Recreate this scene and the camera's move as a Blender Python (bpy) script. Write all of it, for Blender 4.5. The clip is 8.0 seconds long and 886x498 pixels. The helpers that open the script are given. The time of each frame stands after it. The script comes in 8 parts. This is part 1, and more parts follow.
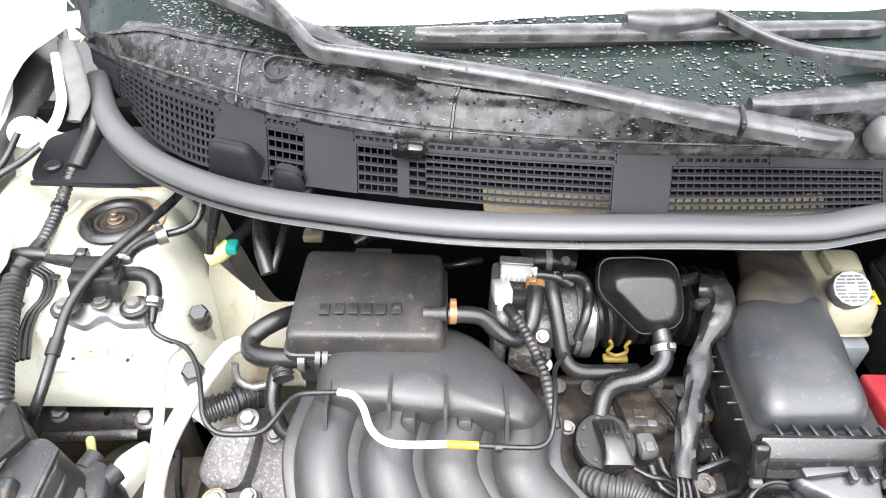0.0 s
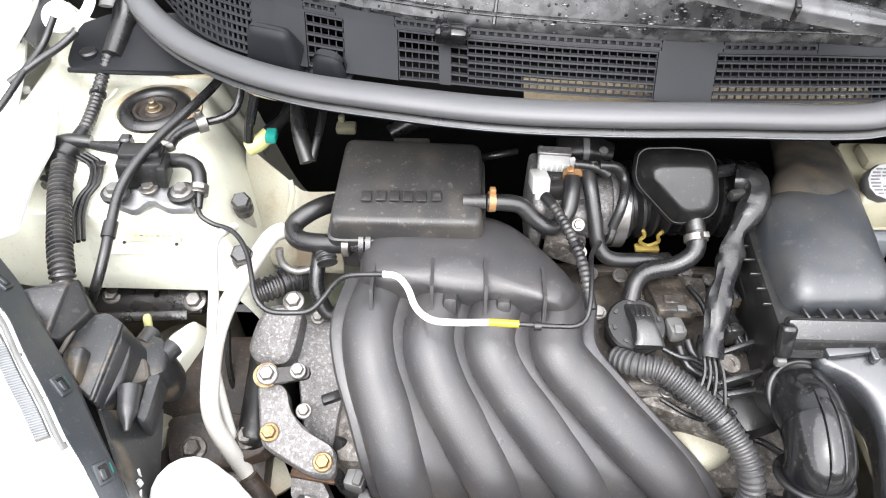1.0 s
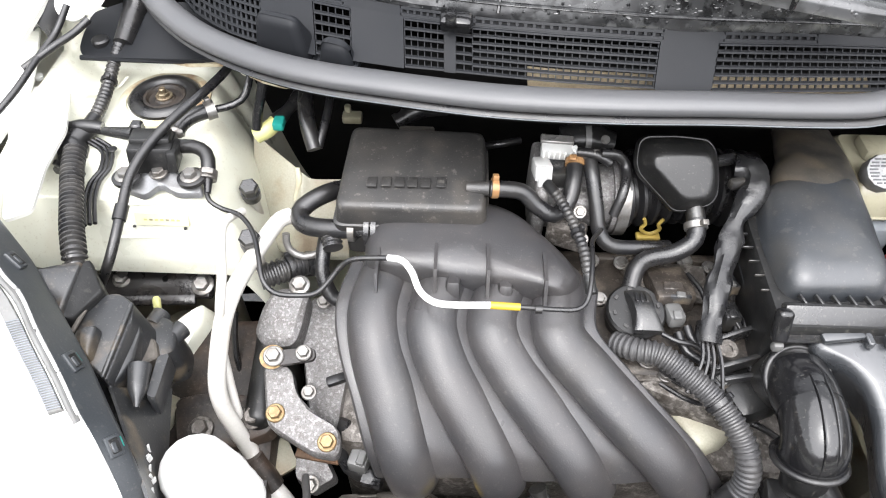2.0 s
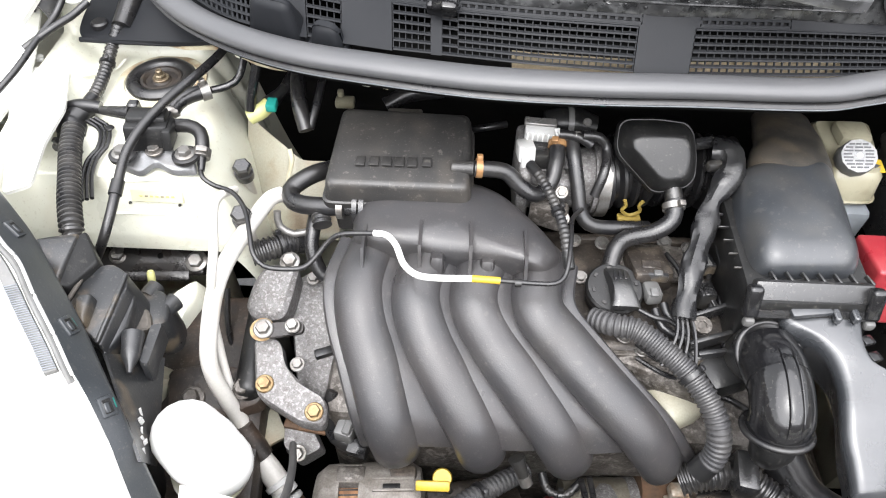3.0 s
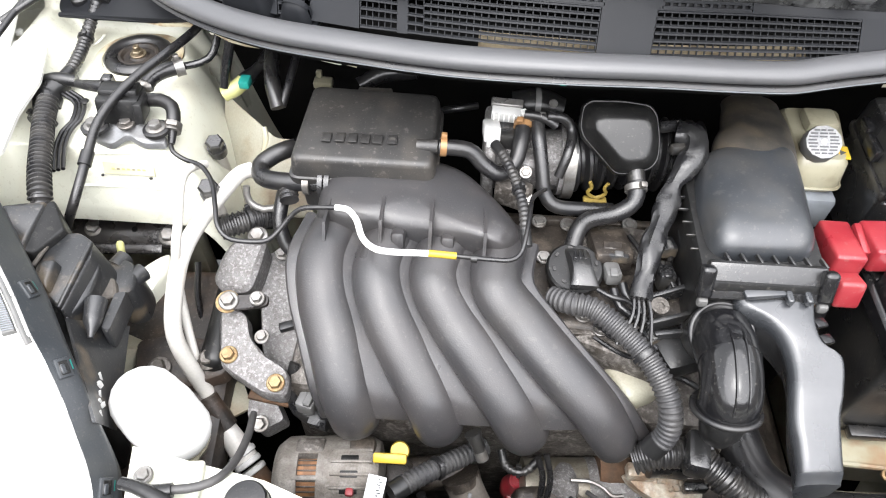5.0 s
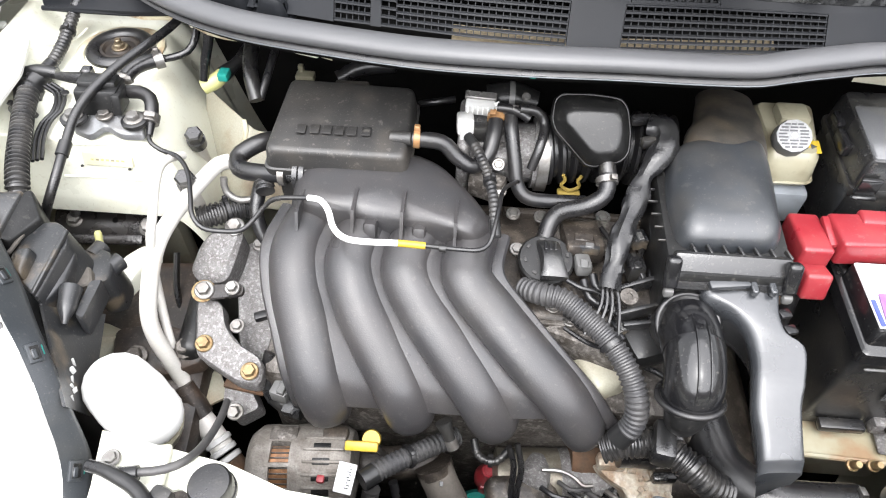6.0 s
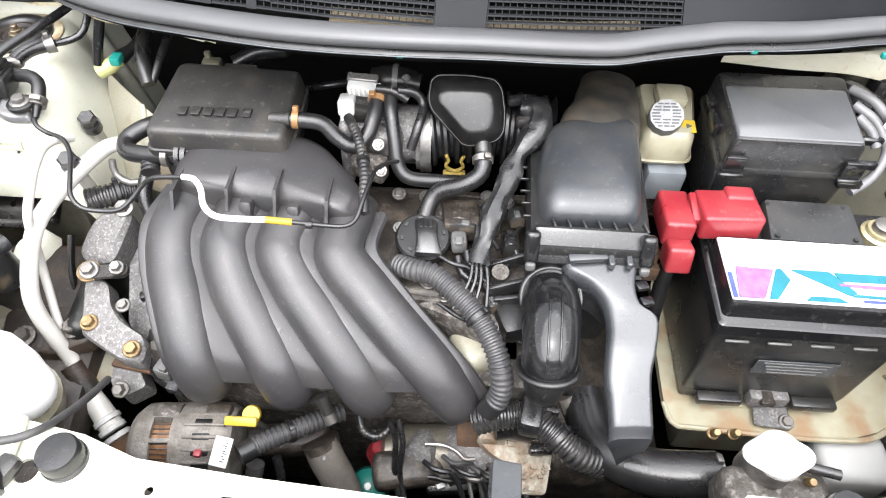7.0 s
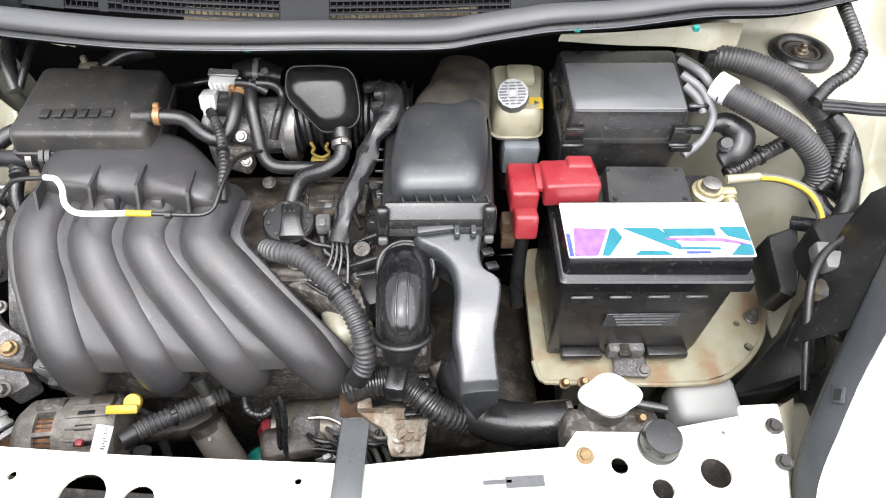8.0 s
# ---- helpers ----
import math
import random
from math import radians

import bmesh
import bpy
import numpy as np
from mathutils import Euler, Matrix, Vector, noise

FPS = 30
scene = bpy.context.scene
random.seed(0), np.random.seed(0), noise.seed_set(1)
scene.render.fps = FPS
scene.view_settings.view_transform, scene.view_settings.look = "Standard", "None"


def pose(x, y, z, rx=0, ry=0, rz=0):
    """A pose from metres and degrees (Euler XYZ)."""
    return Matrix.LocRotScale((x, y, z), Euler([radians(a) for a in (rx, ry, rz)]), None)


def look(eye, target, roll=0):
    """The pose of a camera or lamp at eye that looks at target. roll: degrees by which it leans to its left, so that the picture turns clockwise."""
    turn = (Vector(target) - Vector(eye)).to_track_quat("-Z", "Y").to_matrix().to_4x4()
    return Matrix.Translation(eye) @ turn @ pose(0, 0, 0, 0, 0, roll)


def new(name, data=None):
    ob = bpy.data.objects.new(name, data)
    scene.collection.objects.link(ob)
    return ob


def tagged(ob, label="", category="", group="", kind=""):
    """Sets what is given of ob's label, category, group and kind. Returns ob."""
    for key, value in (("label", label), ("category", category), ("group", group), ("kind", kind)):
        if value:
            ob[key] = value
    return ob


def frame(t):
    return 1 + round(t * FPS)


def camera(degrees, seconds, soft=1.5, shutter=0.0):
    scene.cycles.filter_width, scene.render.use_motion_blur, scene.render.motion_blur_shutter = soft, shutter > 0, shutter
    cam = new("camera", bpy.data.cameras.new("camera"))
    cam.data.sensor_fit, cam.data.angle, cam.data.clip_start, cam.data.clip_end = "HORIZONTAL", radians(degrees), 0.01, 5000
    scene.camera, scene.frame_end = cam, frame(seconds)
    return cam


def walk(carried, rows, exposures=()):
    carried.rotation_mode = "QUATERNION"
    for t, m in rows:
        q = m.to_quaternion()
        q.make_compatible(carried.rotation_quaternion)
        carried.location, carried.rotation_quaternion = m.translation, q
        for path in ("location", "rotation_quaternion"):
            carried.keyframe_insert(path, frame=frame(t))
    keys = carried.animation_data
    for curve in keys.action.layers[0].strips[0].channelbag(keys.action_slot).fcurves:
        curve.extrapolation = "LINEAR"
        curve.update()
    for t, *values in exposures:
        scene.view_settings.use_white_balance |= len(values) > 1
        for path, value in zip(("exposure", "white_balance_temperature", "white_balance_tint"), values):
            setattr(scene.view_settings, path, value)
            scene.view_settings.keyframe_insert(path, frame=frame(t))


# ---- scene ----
cam = camera(67.7, 8.0, soft=1.1)
PATH = [
    (0, (-0.213, -0.014, 1.358), (-0.2, 1.478, 0.026), 1.2),
    (0.5, (-0.229, -0.033, 1.362), (-0.231, 1.392, -0.041), 1.1),
    (1, (-0.242, -0.037, 1.355), (-0.251, 1.253, -0.174), 1.1),
    (1.5, (-0.245, -0.041, 1.355), (-0.266, 1.243, -0.177), 0.9),
    (3, (-0.223, -0.083, 1.359), (-0.25, 1.197, -0.177), 1.5),
    (3.5, (-0.216, -0.089, 1.358), (-0.256, 1.186, -0.182), 1.4),
    (4, (-0.196, -0.097, 1.358), (-0.242, 1.177, -0.184), 1.4),
    (4.5, (-0.181, -0.098, 1.354), (-0.228, 1.171, -0.191), 1.7),
    (6, (-0.143, -0.11, 1.355), (-0.204, 1.157, -0.191), 1.8),
    (6.5, (-0.093, -0.117, 1.346), (-0.151, 1.154, -0.196), 1.9),
    (7, (-0.022, -0.128, 1.354), (-0.06, 1.139, -0.193), 2.2),
    (7.5, (0.045, -0.146, 1.36), (0.059, 1.121, -0.187), 2.2),
    (8, (0.082, -0.169, 1.377), (0.168, 1.09, -0.174), 2.7),
]
walk(cam, [(t, look(eye, target, roll)) for t, eye, target, roll in PATH], [(0, 2.46), (0.6, 2.47), (1.0, 2.30), (1.5, 2.18), (3.5, 2.08), (4.5, 2.13), (6, 2.19), (7, 2.26), (7.4, 2.26), (8, 2.02)])

# ---------- world, sun, exposure ----------
world = bpy.data.worlds.new("overcast_sky")
scene.world = world
world.use_nodes = True
wn, wl = world.node_tree.nodes, world.node_tree.links
sky = wn.new("ShaderNodeTexSky")
sky.sky_type, sky.sun_disc = "NISHITA", False
sky.sun_elevation, sky.sun_rotation = radians(64), radians(190)
sky.air_density, sky.dust_density, sky.ozone_density = 1.0, 2.5, 1.0
veil = wn.new("ShaderNodeHueSaturation")
veil.inputs["Saturation"].default_value = 0.12
wl.new(sky.outputs["Color"], veil.inputs["Color"])
wl.new(veil.outputs["Color"], wn["Background"].inputs["Color"])
wn["Background"].inputs["Strength"].default_value = 0.15
sun = new("overcast_sun", bpy.data.lights.new("overcast_sun", "SUN"))
sun.data.energy, sun.data.angle, sun.data.color = 1.56, radians(100), (0.968, 0.955, 1.0)
sun.matrix_world = look((0.25, -1.3, 4.1), (0, 0.3, 0.8))

# ---------- materials ----------
def mat(name, base, rough=0.5, metal=0.0, second=None, amount=0.0, scale=40.0, grain=0.0,
        bump=0.0, bscale=300.0, coat=0.0, rvar=0.1, spec=0.5, beads=0.0, sharp=0.12, thirds=None, tamount=0.0, tscale=9.0, specks=0.0, speck=(0.22, 0.205, 0.18)):
    m = bpy.data.materials.new(name)
    m.use_nodes = True
    nt = m.node_tree
    n, l = nt.nodes, nt.links
    p = n["Principled BSDF"]
    p.inputs["Metallic"].default_value = metal
    p.inputs["Coat Weight"].default_value = coat
    p.inputs["Coat Roughness"].default_value = 0.12
    p.inputs["Specular IOR Level"].default_value = spec
    tc = n.new("ShaderNodeTexCoord")

    def noise_tex(sc, detail=4.0):
        t = n.new("ShaderNodeTexNoise")
        t.inputs["Scale"].default_value, t.inputs["Detail"].default_value = sc, detail
        l.new(tc.outputs["Object"], t.inputs["Vector"])
        return t.outputs["Fac"]

    def ramp(fac, lo, hi):
        r = n.new("ShaderNodeMapRange")
        r.inputs["From Min"].default_value, r.inputs["From Max"].default_value = lo, hi
        l.new(fac, r.inputs["Value"])
        return r.outputs["Result"]

    def mix(fac, a, b, mode="MIX"):
        x = n.new("ShaderNodeMix")
        x.data_type, x.blend_type = "RGBA", mode
        for sock, v in ((x.inputs["Factor"], fac), (x.inputs["A"], a), (x.inputs["B"], b)):
            if isinstance(v, (int, float)):
                sock.default_value = v
            elif isinstance(v, tuple):
                sock.default_value = (*v, 1)
            else:
                l.new(v, sock)
        return x.outputs["Result"]

    def scaled(fac, k):
        q = n.new("ShaderNodeMath")
        q.operation = "MULTIPLY"
        l.new(fac, q.inputs[0])
        q.inputs[1].default_value = k
        return q.outputs[0]

    col = base
    if second:
        col = mix(scaled(ramp(noise_tex(scale), 0.5 - sharp, 0.5 + sharp), amount), col, second)
    if thirds:
        col = mix(scaled(ramp(noise_tex(tscale, 6.0), 0.52, 0.52 + sharp), tamount), col, thirds)
    if specks:
        col = mix(scaled(ramp(noise_tex(420.0, 2.0), 0.66, 0.70), specks), col, speck)
        col = mix(scaled(ramp(noise_tex(130.0, 3.0), 0.64, 0.69), specks * 0.7), col, speck)
    if grain:
        g = n.new("ShaderNodeMapRange")
        g.inputs["From Min"].default_value, g.inputs["From Max"].default_value = 0.25, 0.75
        g.inputs["To Min"].default_value, g.inputs["To Max"].default_value = 1 - grain, 1 + grain
        l.new(noise_tex(bscale * 1.7, 2.0), g.inputs["Value"])
        col = mix(1.0, col, g.outputs["Result"], "MULTIPLY")
    if isinstance(col, tuple):
        p.inputs["Base Color"].default_value = (*col, 1)
    else:
        l.new(col, p.inputs["Base Color"])
    rr = n.new("ShaderNodeMapRange")
    rr.inputs["To Min"].default_value = max(0.03, rough - rvar)
    rr.inputs["To Max"].default_value = min(1.0, rough + rvar)
    rr.inputs["From Min"].default_value, rr.inputs["From Max"].default_value = 0.3, 0.7
    l.new(noise_tex(scale * 0.6), rr.inputs["Value"])
    l.new(rr.outputs["Result"], p.inputs["Roughness"])
    if beads:
        vo = n.new("ShaderNodeTexVoronoi")
        vo.inputs["Scale"].default_value = 170
        l.new(tc.outputs["Object"], vo.inputs["Vector"])
        dome = n.new("ShaderNodeMapRange")
        dome.inputs["From Min"].default_value, dome.inputs["From Max"].default_value = 0.28, 0.05
        l.new(vo.outputs["Distance"], dome.inputs["Value"])
        keep = ramp(noise_tex(55), 0.52, 0.60)
        both = n.new("ShaderNodeMath")
        both.operation = "MULTIPLY"
        l.new(dome.outputs["Result"], both.inputs[0])
        l.new(keep, both.inputs[1])
        wet = n.new("ShaderNodeBump")
        wet.inputs["Strength"].default_value, wet.inputs["Distance"].default_value = beads, 0.002
        l.new(both.outputs[0], wet.inputs["Height"])
        l.new(wet.outputs["Normal"], p.inputs["Normal"])
    elif bump:
        b = n.new("ShaderNodeBump")
        b.inputs["Strength"].default_value, b.inputs["Distance"].default_value = bump, 0.001
        l.new(noise_tex(bscale, 3.0), b.inputs["Height"])
        l.new(b.outputs["Normal"], p.inputs["Normal"])
    return m


PAINT = mat("cream_paint", (0.63, 0.635, 0.54), 0.32, second=(0.59, 0.585, 0.485), amount=0.6, scale=14, coat=0.3, bump=0.03, bscale=120, thirds=(0.42, 0.30, 0.16), tamount=0.12, tscale=22, specks=0.25, speck=(0.30, 0.24, 0.16))
STAINED = mat("rust_stained_cream_paint", (0.50, 0.48, 0.36), 0.4, second=(0.36, 0.29, 0.18), amount=0.7, scale=30, thirds=(0.20, 0.10, 0.045), tamount=0.8, tscale=26)
PAINT_OUT = mat("white_body_paint", (0.74, 0.74, 0.69), 0.25, second=(0.76, 0.76, 0.70), amount=0.5, scale=9, coat=0.5)
# cream paint darkened to hold the shade of sloping panels, plus brown specks
PAINT_MID = mat("shaded_cream_paint", (0.40, 0.39, 0.315), 0.38, second=(0.34, 0.32, 0.24), amount=0.6, scale=16, coat=0.2, thirds=(0.26, 0.19, 0.11), tamount=0.25, tscale=20, specks=0.3, speck=(0.2, 0.15, 0.1))
# about half as bright as cream_paint, with random brown blotches
PAINT_LOW = mat("dark_blotched_cream_paint", (0.30, 0.29, 0.23), 0.45, second=(0.30, 0.27, 0.20), amount=0.7, scale=18, grain=0.1, thirds=(0.16, 0.10, 0.05), tamount=0.6, tscale=14)
TRAYM = mat("stained_battery_tray", (0.36, 0.34, 0.25), 0.5, second=(0.28, 0.23, 0.14), amount=0.7, scale=25, bump=0.1, bscale=150, thirds=(0.26, 0.13, 0.06), tamount=0.6, tscale=22)
RUNNER = mat("grey_black_moulded_plastic", (0.030, 0.0295, 0.031), 0.36, spec=0.55, second=(0.038, 0.035, 0.035), amount=0.7, scale=24, grain=0.14, bump=0.16, bscale=700, rvar=0.09, thirds=(0.075, 0.070, 0.062), tamount=0.14, tscale=19, specks=0.10)
PLASTIC = mat("black_plastic", (0.013, 0.013, 0.014), 0.29, spec=0.75, second=(0.019, 0.019, 0.018), amount=0.7, scale=30, grain=0.12, bump=0.22, bscale=600, rvar=0.09, thirds=(0.05, 0.045, 0.037), tamount=0.3, tscale=21, specks=0.16)
BLACKP = mat("deep_black_plastic", (0.007, 0.007, 0.007), 0.40, spec=0.45, second=(0.012, 0.012, 0.012), amount=0.7, scale=30, grain=0.1, bump=0.15, bscale=500, specks=0.12)
GLOSSY = mat("wet_black_plastic", (0.007, 0.007, 0.008), 0.20, spec=0.6, second=(0.012, 0.012, 0.012), amount=0.6, scale=30, bump=0.12, bscale=260, rvar=0.09, specks=0.10)
COWL = mat("grey_black_cowl_plastic", (0.011, 0.012, 0.014), 0.48, spec=0.17, second=(0.014, 0.0145, 0.016), amount=0.6, scale=16, grain=0.1, bump=0.05, bscale=900)
# lighter second colour paints reflections on the water film over black plastic
WET = mat("wet_black_plastic_painted_glints", (0.009, 0.0095, 0.010), 0.30, beads=1.0, spec=0.5, second=(0.046, 0.047, 0.048), amount=0.9, scale=90, bump=0.35, bscale=160, rvar=0.22, sharp=0.05, thirds=(0.012, 0.012, 0.013), tamount=0.7, tscale=60)
# pale second colour paints the bright sky patches on the wet metal
WIPERM = mat("wet_wiper_painted_glints", (0.022, 0.0225, 0.023), 0.30, beads=0.5, spec=0.7, second=(0.055, 0.056, 0.058), amount=0.9, scale=48, bump=0.3, bscale=120, rvar=0.24, sharp=0.06)
LIDM = mat("dusty_grey_black_plastic", (0.038, 0.041, 0.045), 0.30, spec=0.8, second=(0.055, 0.057, 0.060), amount=0.7, scale=22, grain=0.12, bump=0.12, bscale=600, rvar=0.09, thirds=(0.085, 0.080, 0.070), tamount=0.3, tscale=13, specks=0.12)
HEADM = mat("dust_streaked_black_plastic", (0.020, 0.021, 0.023), 0.34, spec=0.7, second=(0.028, 0.028, 0.028), amount=0.7, scale=26, grain=0.12, bump=0.15, bscale=500, thirds=(0.12, 0.095, 0.065), tamount=0.8, tscale=24, specks=0.25)
BRASS = mat("tarnished_brass", (0.50, 0.45, 0.28), 0.4, 0.6, second=(0.34, 0.28, 0.16), amount=0.7, scale=120, grain=0.12)
RUBBER = mat("black_rubber", (0.009, 0.009, 0.010), 0.32, spec=0.6, second=(0.018, 0.017, 0.016), amount=0.6, scale=60, grain=0.1, bump=0.15, bscale=500, specks=0.14, speck=(0.10, 0.095, 0.085))
DUSTYR = mat("dusty_rubber", (0.045, 0.044, 0.044), 0.5, second=(0.065, 0.062, 0.06), amount=0.6, scale=40, grain=0.1)
SEALM = mat("bonnet_seal_rubber", (0.064, 0.065, 0.068), 0.40, spec=0.55, second=(0.072, 0.072, 0.074), amount=0.6, scale=20, grain=0.06, bump=0.03, bscale=500)
CONDUIT = mat("corrugated_conduit", (0.014, 0.014, 0.015), 0.30, spec=0.6, second=(0.055, 0.052, 0.048), amount=0.6, scale=50, grain=0.1, specks=0.2)
LOOMM = mat("dusty_grey_loom_conduit", (0.036, 0.036, 0.038), 0.38, second=(0.060, 0.058, 0.056), amount=0.6, scale=40, grain=0.1)
# base colour raised above the box plastic to paint in the sky's sheen
SMOOTHLID = mat("smooth_lid_painted_sheen", (0.070, 0.072, 0.075), 0.24, spec=0.9, second=(0.082, 0.083, 0.085), amount=0.6, scale=18, grain=0.06, rvar=0.06)
DUSTBROWN = mat("dust_brown_rubber", (0.085, 0.076, 0.066), 0.6, second=(0.13, 0.115, 0.098), amount=0.7, scale=45, grain=0.15, bump=0.2, bscale=200)
FLAKY = mat("flaking_corroded_alloy", (0.42, 0.38, 0.31), 0.65, 0.15, second=(0.22, 0.13, 0.07), amount=0.8, scale=70, grain=0.25, bump=0.9, bscale=160, thirds=(0.60, 0.57, 0.50), tamount=0.7, tscale=45)
TAPE = mat("black_harness_tape", (0.010, 0.010, 0.011), 0.30, second=(0.019, 0.019, 0.018), amount=0.5, scale=70, bump=0.5, bscale=90)
CAST = mat("cast_aluminium", (0.150, 0.145, 0.143), 0.58, 0.20, second=(0.10, 0.092, 0.086), amount=0.65, scale=150, grain=0.25, bump=0.45, bscale=420, thirds=(0.36, 0.355, 0.355), tamount=0.45, tscale=300, sharp=0.10, specks=0.55, speck=(0.06, 0.052, 0.045))
CAST_DARK = mat("dirty_cast_aluminium", (0.11, 0.10, 0.090), 0.5, 0.35, second=(0.045, 0.038, 0.031), amount=0.85, scale=60, grain=0.3, bump=0.9, bscale=300, thirds=(0.28, 0.26, 0.24), tamount=0.5, tscale=150, specks=0.4, speck=(0.03, 0.026, 0.022))
PIPE = mat("dull_white_aluminium_pipe", (0.54, 0.525, 0.49), 0.46, 0.10, second=(0.48, 0.465, 0.43), amount=0.6, scale=30, grain=0.06, thirds=(0.40, 0.34, 0.26), tamount=0.3, tscale=24)
ALLOY = mat("bare_grey_alloy", (0.24, 0.235, 0.225), 0.36, 0.6, second=(0.17, 0.16, 0.15), amount=0.6, scale=60, grain=0.1)
ALLOYB = mat("bright_zinc_bracket", (0.24, 0.245, 0.25), 0.42, 0.55, second=(0.15, 0.145, 0.14), amount=0.6, scale=60, grain=0.1)
DULLYEL = mat("faded_yellow_plastic", (0.26, 0.19, 0.045), 0.4, second=(0.20, 0.14, 0.035), amount=0.6, scale=60, specks=0.2)
STEEL = mat("steel", (0.24, 0.235, 0.225), 0.40, 0.75, second=(0.13, 0.115, 0.10), amount=0.7, scale=80, grain=0.1)
ZINC = mat("yellow_zinc_bolt", (0.24, 0.185, 0.095), 0.42, 0.6, second=(0.18, 0.10, 0.045), amount=0.7, scale=160, grain=0.2, specks=0.4, speck=(0.06, 0.04, 0.03))
RUST = mat("rusty_brown_metal", (0.085, 0.052, 0.032), 0.75, 0.15, second=(0.15, 0.075, 0.035), amount=0.7, scale=40, grain=0.2, bump=0.5, bscale=180, thirds=(0.04, 0.033, 0.028), tamount=0.8, tscale=18)
RAILM = mat("oily_brown_rail", (0.018, 0.015, 0.013), 0.5, 0.1, second=(0.036, 0.025, 0.018), amount=0.8, scale=38, grain=0.25, bump=0.5, bscale=180, thirds=(0.060, 0.037, 0.024), tamount=0.45, tscale=26, specks=0.35, speck=(0.14, 0.12, 0.10))
RESM = mat("dusty_textured_black_plastic", (0.020, 0.0195, 0.019), 0.44, spec=0.6, second=(0.030, 0.028, 0.026), amount=0.8, scale=34, grain=0.18, bump=0.22, bscale=800, rvar=0.1, thirds=(0.06, 0.052, 0.042), tamount=0.35, tscale=18, specks=0.25)
ABLID = mat("pale_worn_black_plastic", (0.021, 0.023, 0.026), 0.36, spec=0.75, second=(0.030, 0.033, 0.037), amount=0.7, scale=22, grain=0.10, bump=0.10, bscale=600, rvar=0.09, thirds=(0.045, 0.043, 0.040), tamount=0.5, tscale=16, specks=0.12)
NECKM = mat("dust_brown_black_plastic", (0.024, 0.023, 0.021), 0.42, spec=0.6, second=(0.060, 0.052, 0.042), amount=0.8, scale=40, grain=0.15, bump=0.15, bscale=500, thirds=(0.085, 0.068, 0.048), tamount=0.5, tscale=34, specks=0.2)
IDM = mat("faded_cream_label", (0.56, 0.54, 0.38), 0.4, second=(0.50, 0.47, 0.30), amount=0.6, scale=60)
# near-black colour that paints in the shade of deep gaps and hollows
VOID = mat("shade_black_sheet", (0.004, 0.004, 0.004), 0.8, second=(0.006, 0.0055, 0.005), amount=0.6, scale=20, spec=0.06)
GRIME = mat("oily_dark_metal", (0.024, 0.020, 0.017), 0.42, 0.2, second=(0.050, 0.041, 0.033), amount=0.8, scale=45, grain=0.25, bump=0.6, bscale=240, thirds=(0.12, 0.10, 0.08), tamount=0.5, tscale=48, specks=0.3)
BLACKMETAL = mat("black_painted_bracket", (0.014, 0.013, 0.013), 0.28, second=(0.026, 0.021, 0.018), amount=0.6, scale=60, grain=0.15, bump=0.3, bscale=200)
WHITEP = mat("white_plastic", (0.82, 0.82, 0.80), 0.35, second=(0.77, 0.77, 0.74), amount=0.5, scale=20)
CREAMP = mat("yellowed_clear_plastic", (0.27, 0.255, 0.185), 0.35, second=(0.20, 0.18, 0.12), amount=0.6, scale=25, coat=0.2, thirds=(0.13, 0.105, 0.065), tamount=0.45, tscale=28, specks=0.2, speck=(0.12, 0.10, 0.07))
CONNECT = mat("pale_grey_connector", (0.46, 0.46, 0.45), 0.4, second=(0.45, 0.45, 0.43), amount=0.6, scale=60)
GREYP = mat("mid_grey_plastic", (0.11, 0.11, 0.108), 0.4, second=(0.075, 0.074, 0.07), amount=0.6, scale=60, specks=0.15)
RED = mat("red_plastic", (0.20, 0.016, 0.022), 0.35, second=(0.26, 0.034, 0.038), amount=0.6, scale=30, thirds=(0.12, 0.03, 0.025), tamount=0.25, tscale=30, specks=0.2)
YELLOW = mat("yellow_plastic", (0.44, 0.31, 0.025), 0.4, second=(0.36, 0.24, 0.02), amount=0.6, scale=40, specks=0.2)
PALEYEL = mat("pale_yellow_plastic", (0.42, 0.42, 0.18), 0.4, second=(0.36, 0.34, 0.14), amount=0.6, scale=40)
ORANGE = mat("orange_hose_clip", (0.30, 0.17, 0.075), 0.38, 0.3, second=(0.22, 0.11, 0.045), amount=0.6, scale=90)
TEAL = mat("teal_clip", (0.008, 0.20, 0.165), 0.4, second=(0.012, 0.15, 0.13), amount=0.5, scale=80)
COPPER = mat("copper_winding", (0.24, 0.12, 0.055), 0.45, 0.5, second=(0.11, 0.055, 0.028), amount=0.8, scale=90, bump=0.3, bscale=300)
LABELW = mat("white_label", (0.66, 0.66, 0.67), 0.35, second=(0.60, 0.60, 0.61), amount=0.4, scale=30)
CYAN = mat("cyan_print", (0.006, 0.115, 0.15), 0.35, second=(0.010, 0.15, 0.19), amount=0.6, scale=60)
LILAC = mat("lilac_print", (0.17, 0.072, 0.21), 0.35, second=(0.23, 0.13, 0.26), amount=0.7, scale=90)
BLUE = mat("blue_print", (0.04, 0.055, 0.24), 0.35, second=(0.06, 0.09, 0.28), amount=0.5, scale=90)
INK = mat("grey_print", (0.055, 0.057, 0.062), 0.5, second=(0.09, 0.09, 0.09), amount=0.5, scale=200)
STICKER = mat("worn_silver_label", (0.21, 0.215, 0.22), 0.5, second=(0.30, 0.30, 0.29), amount=0.6, scale=90, grain=0.2)
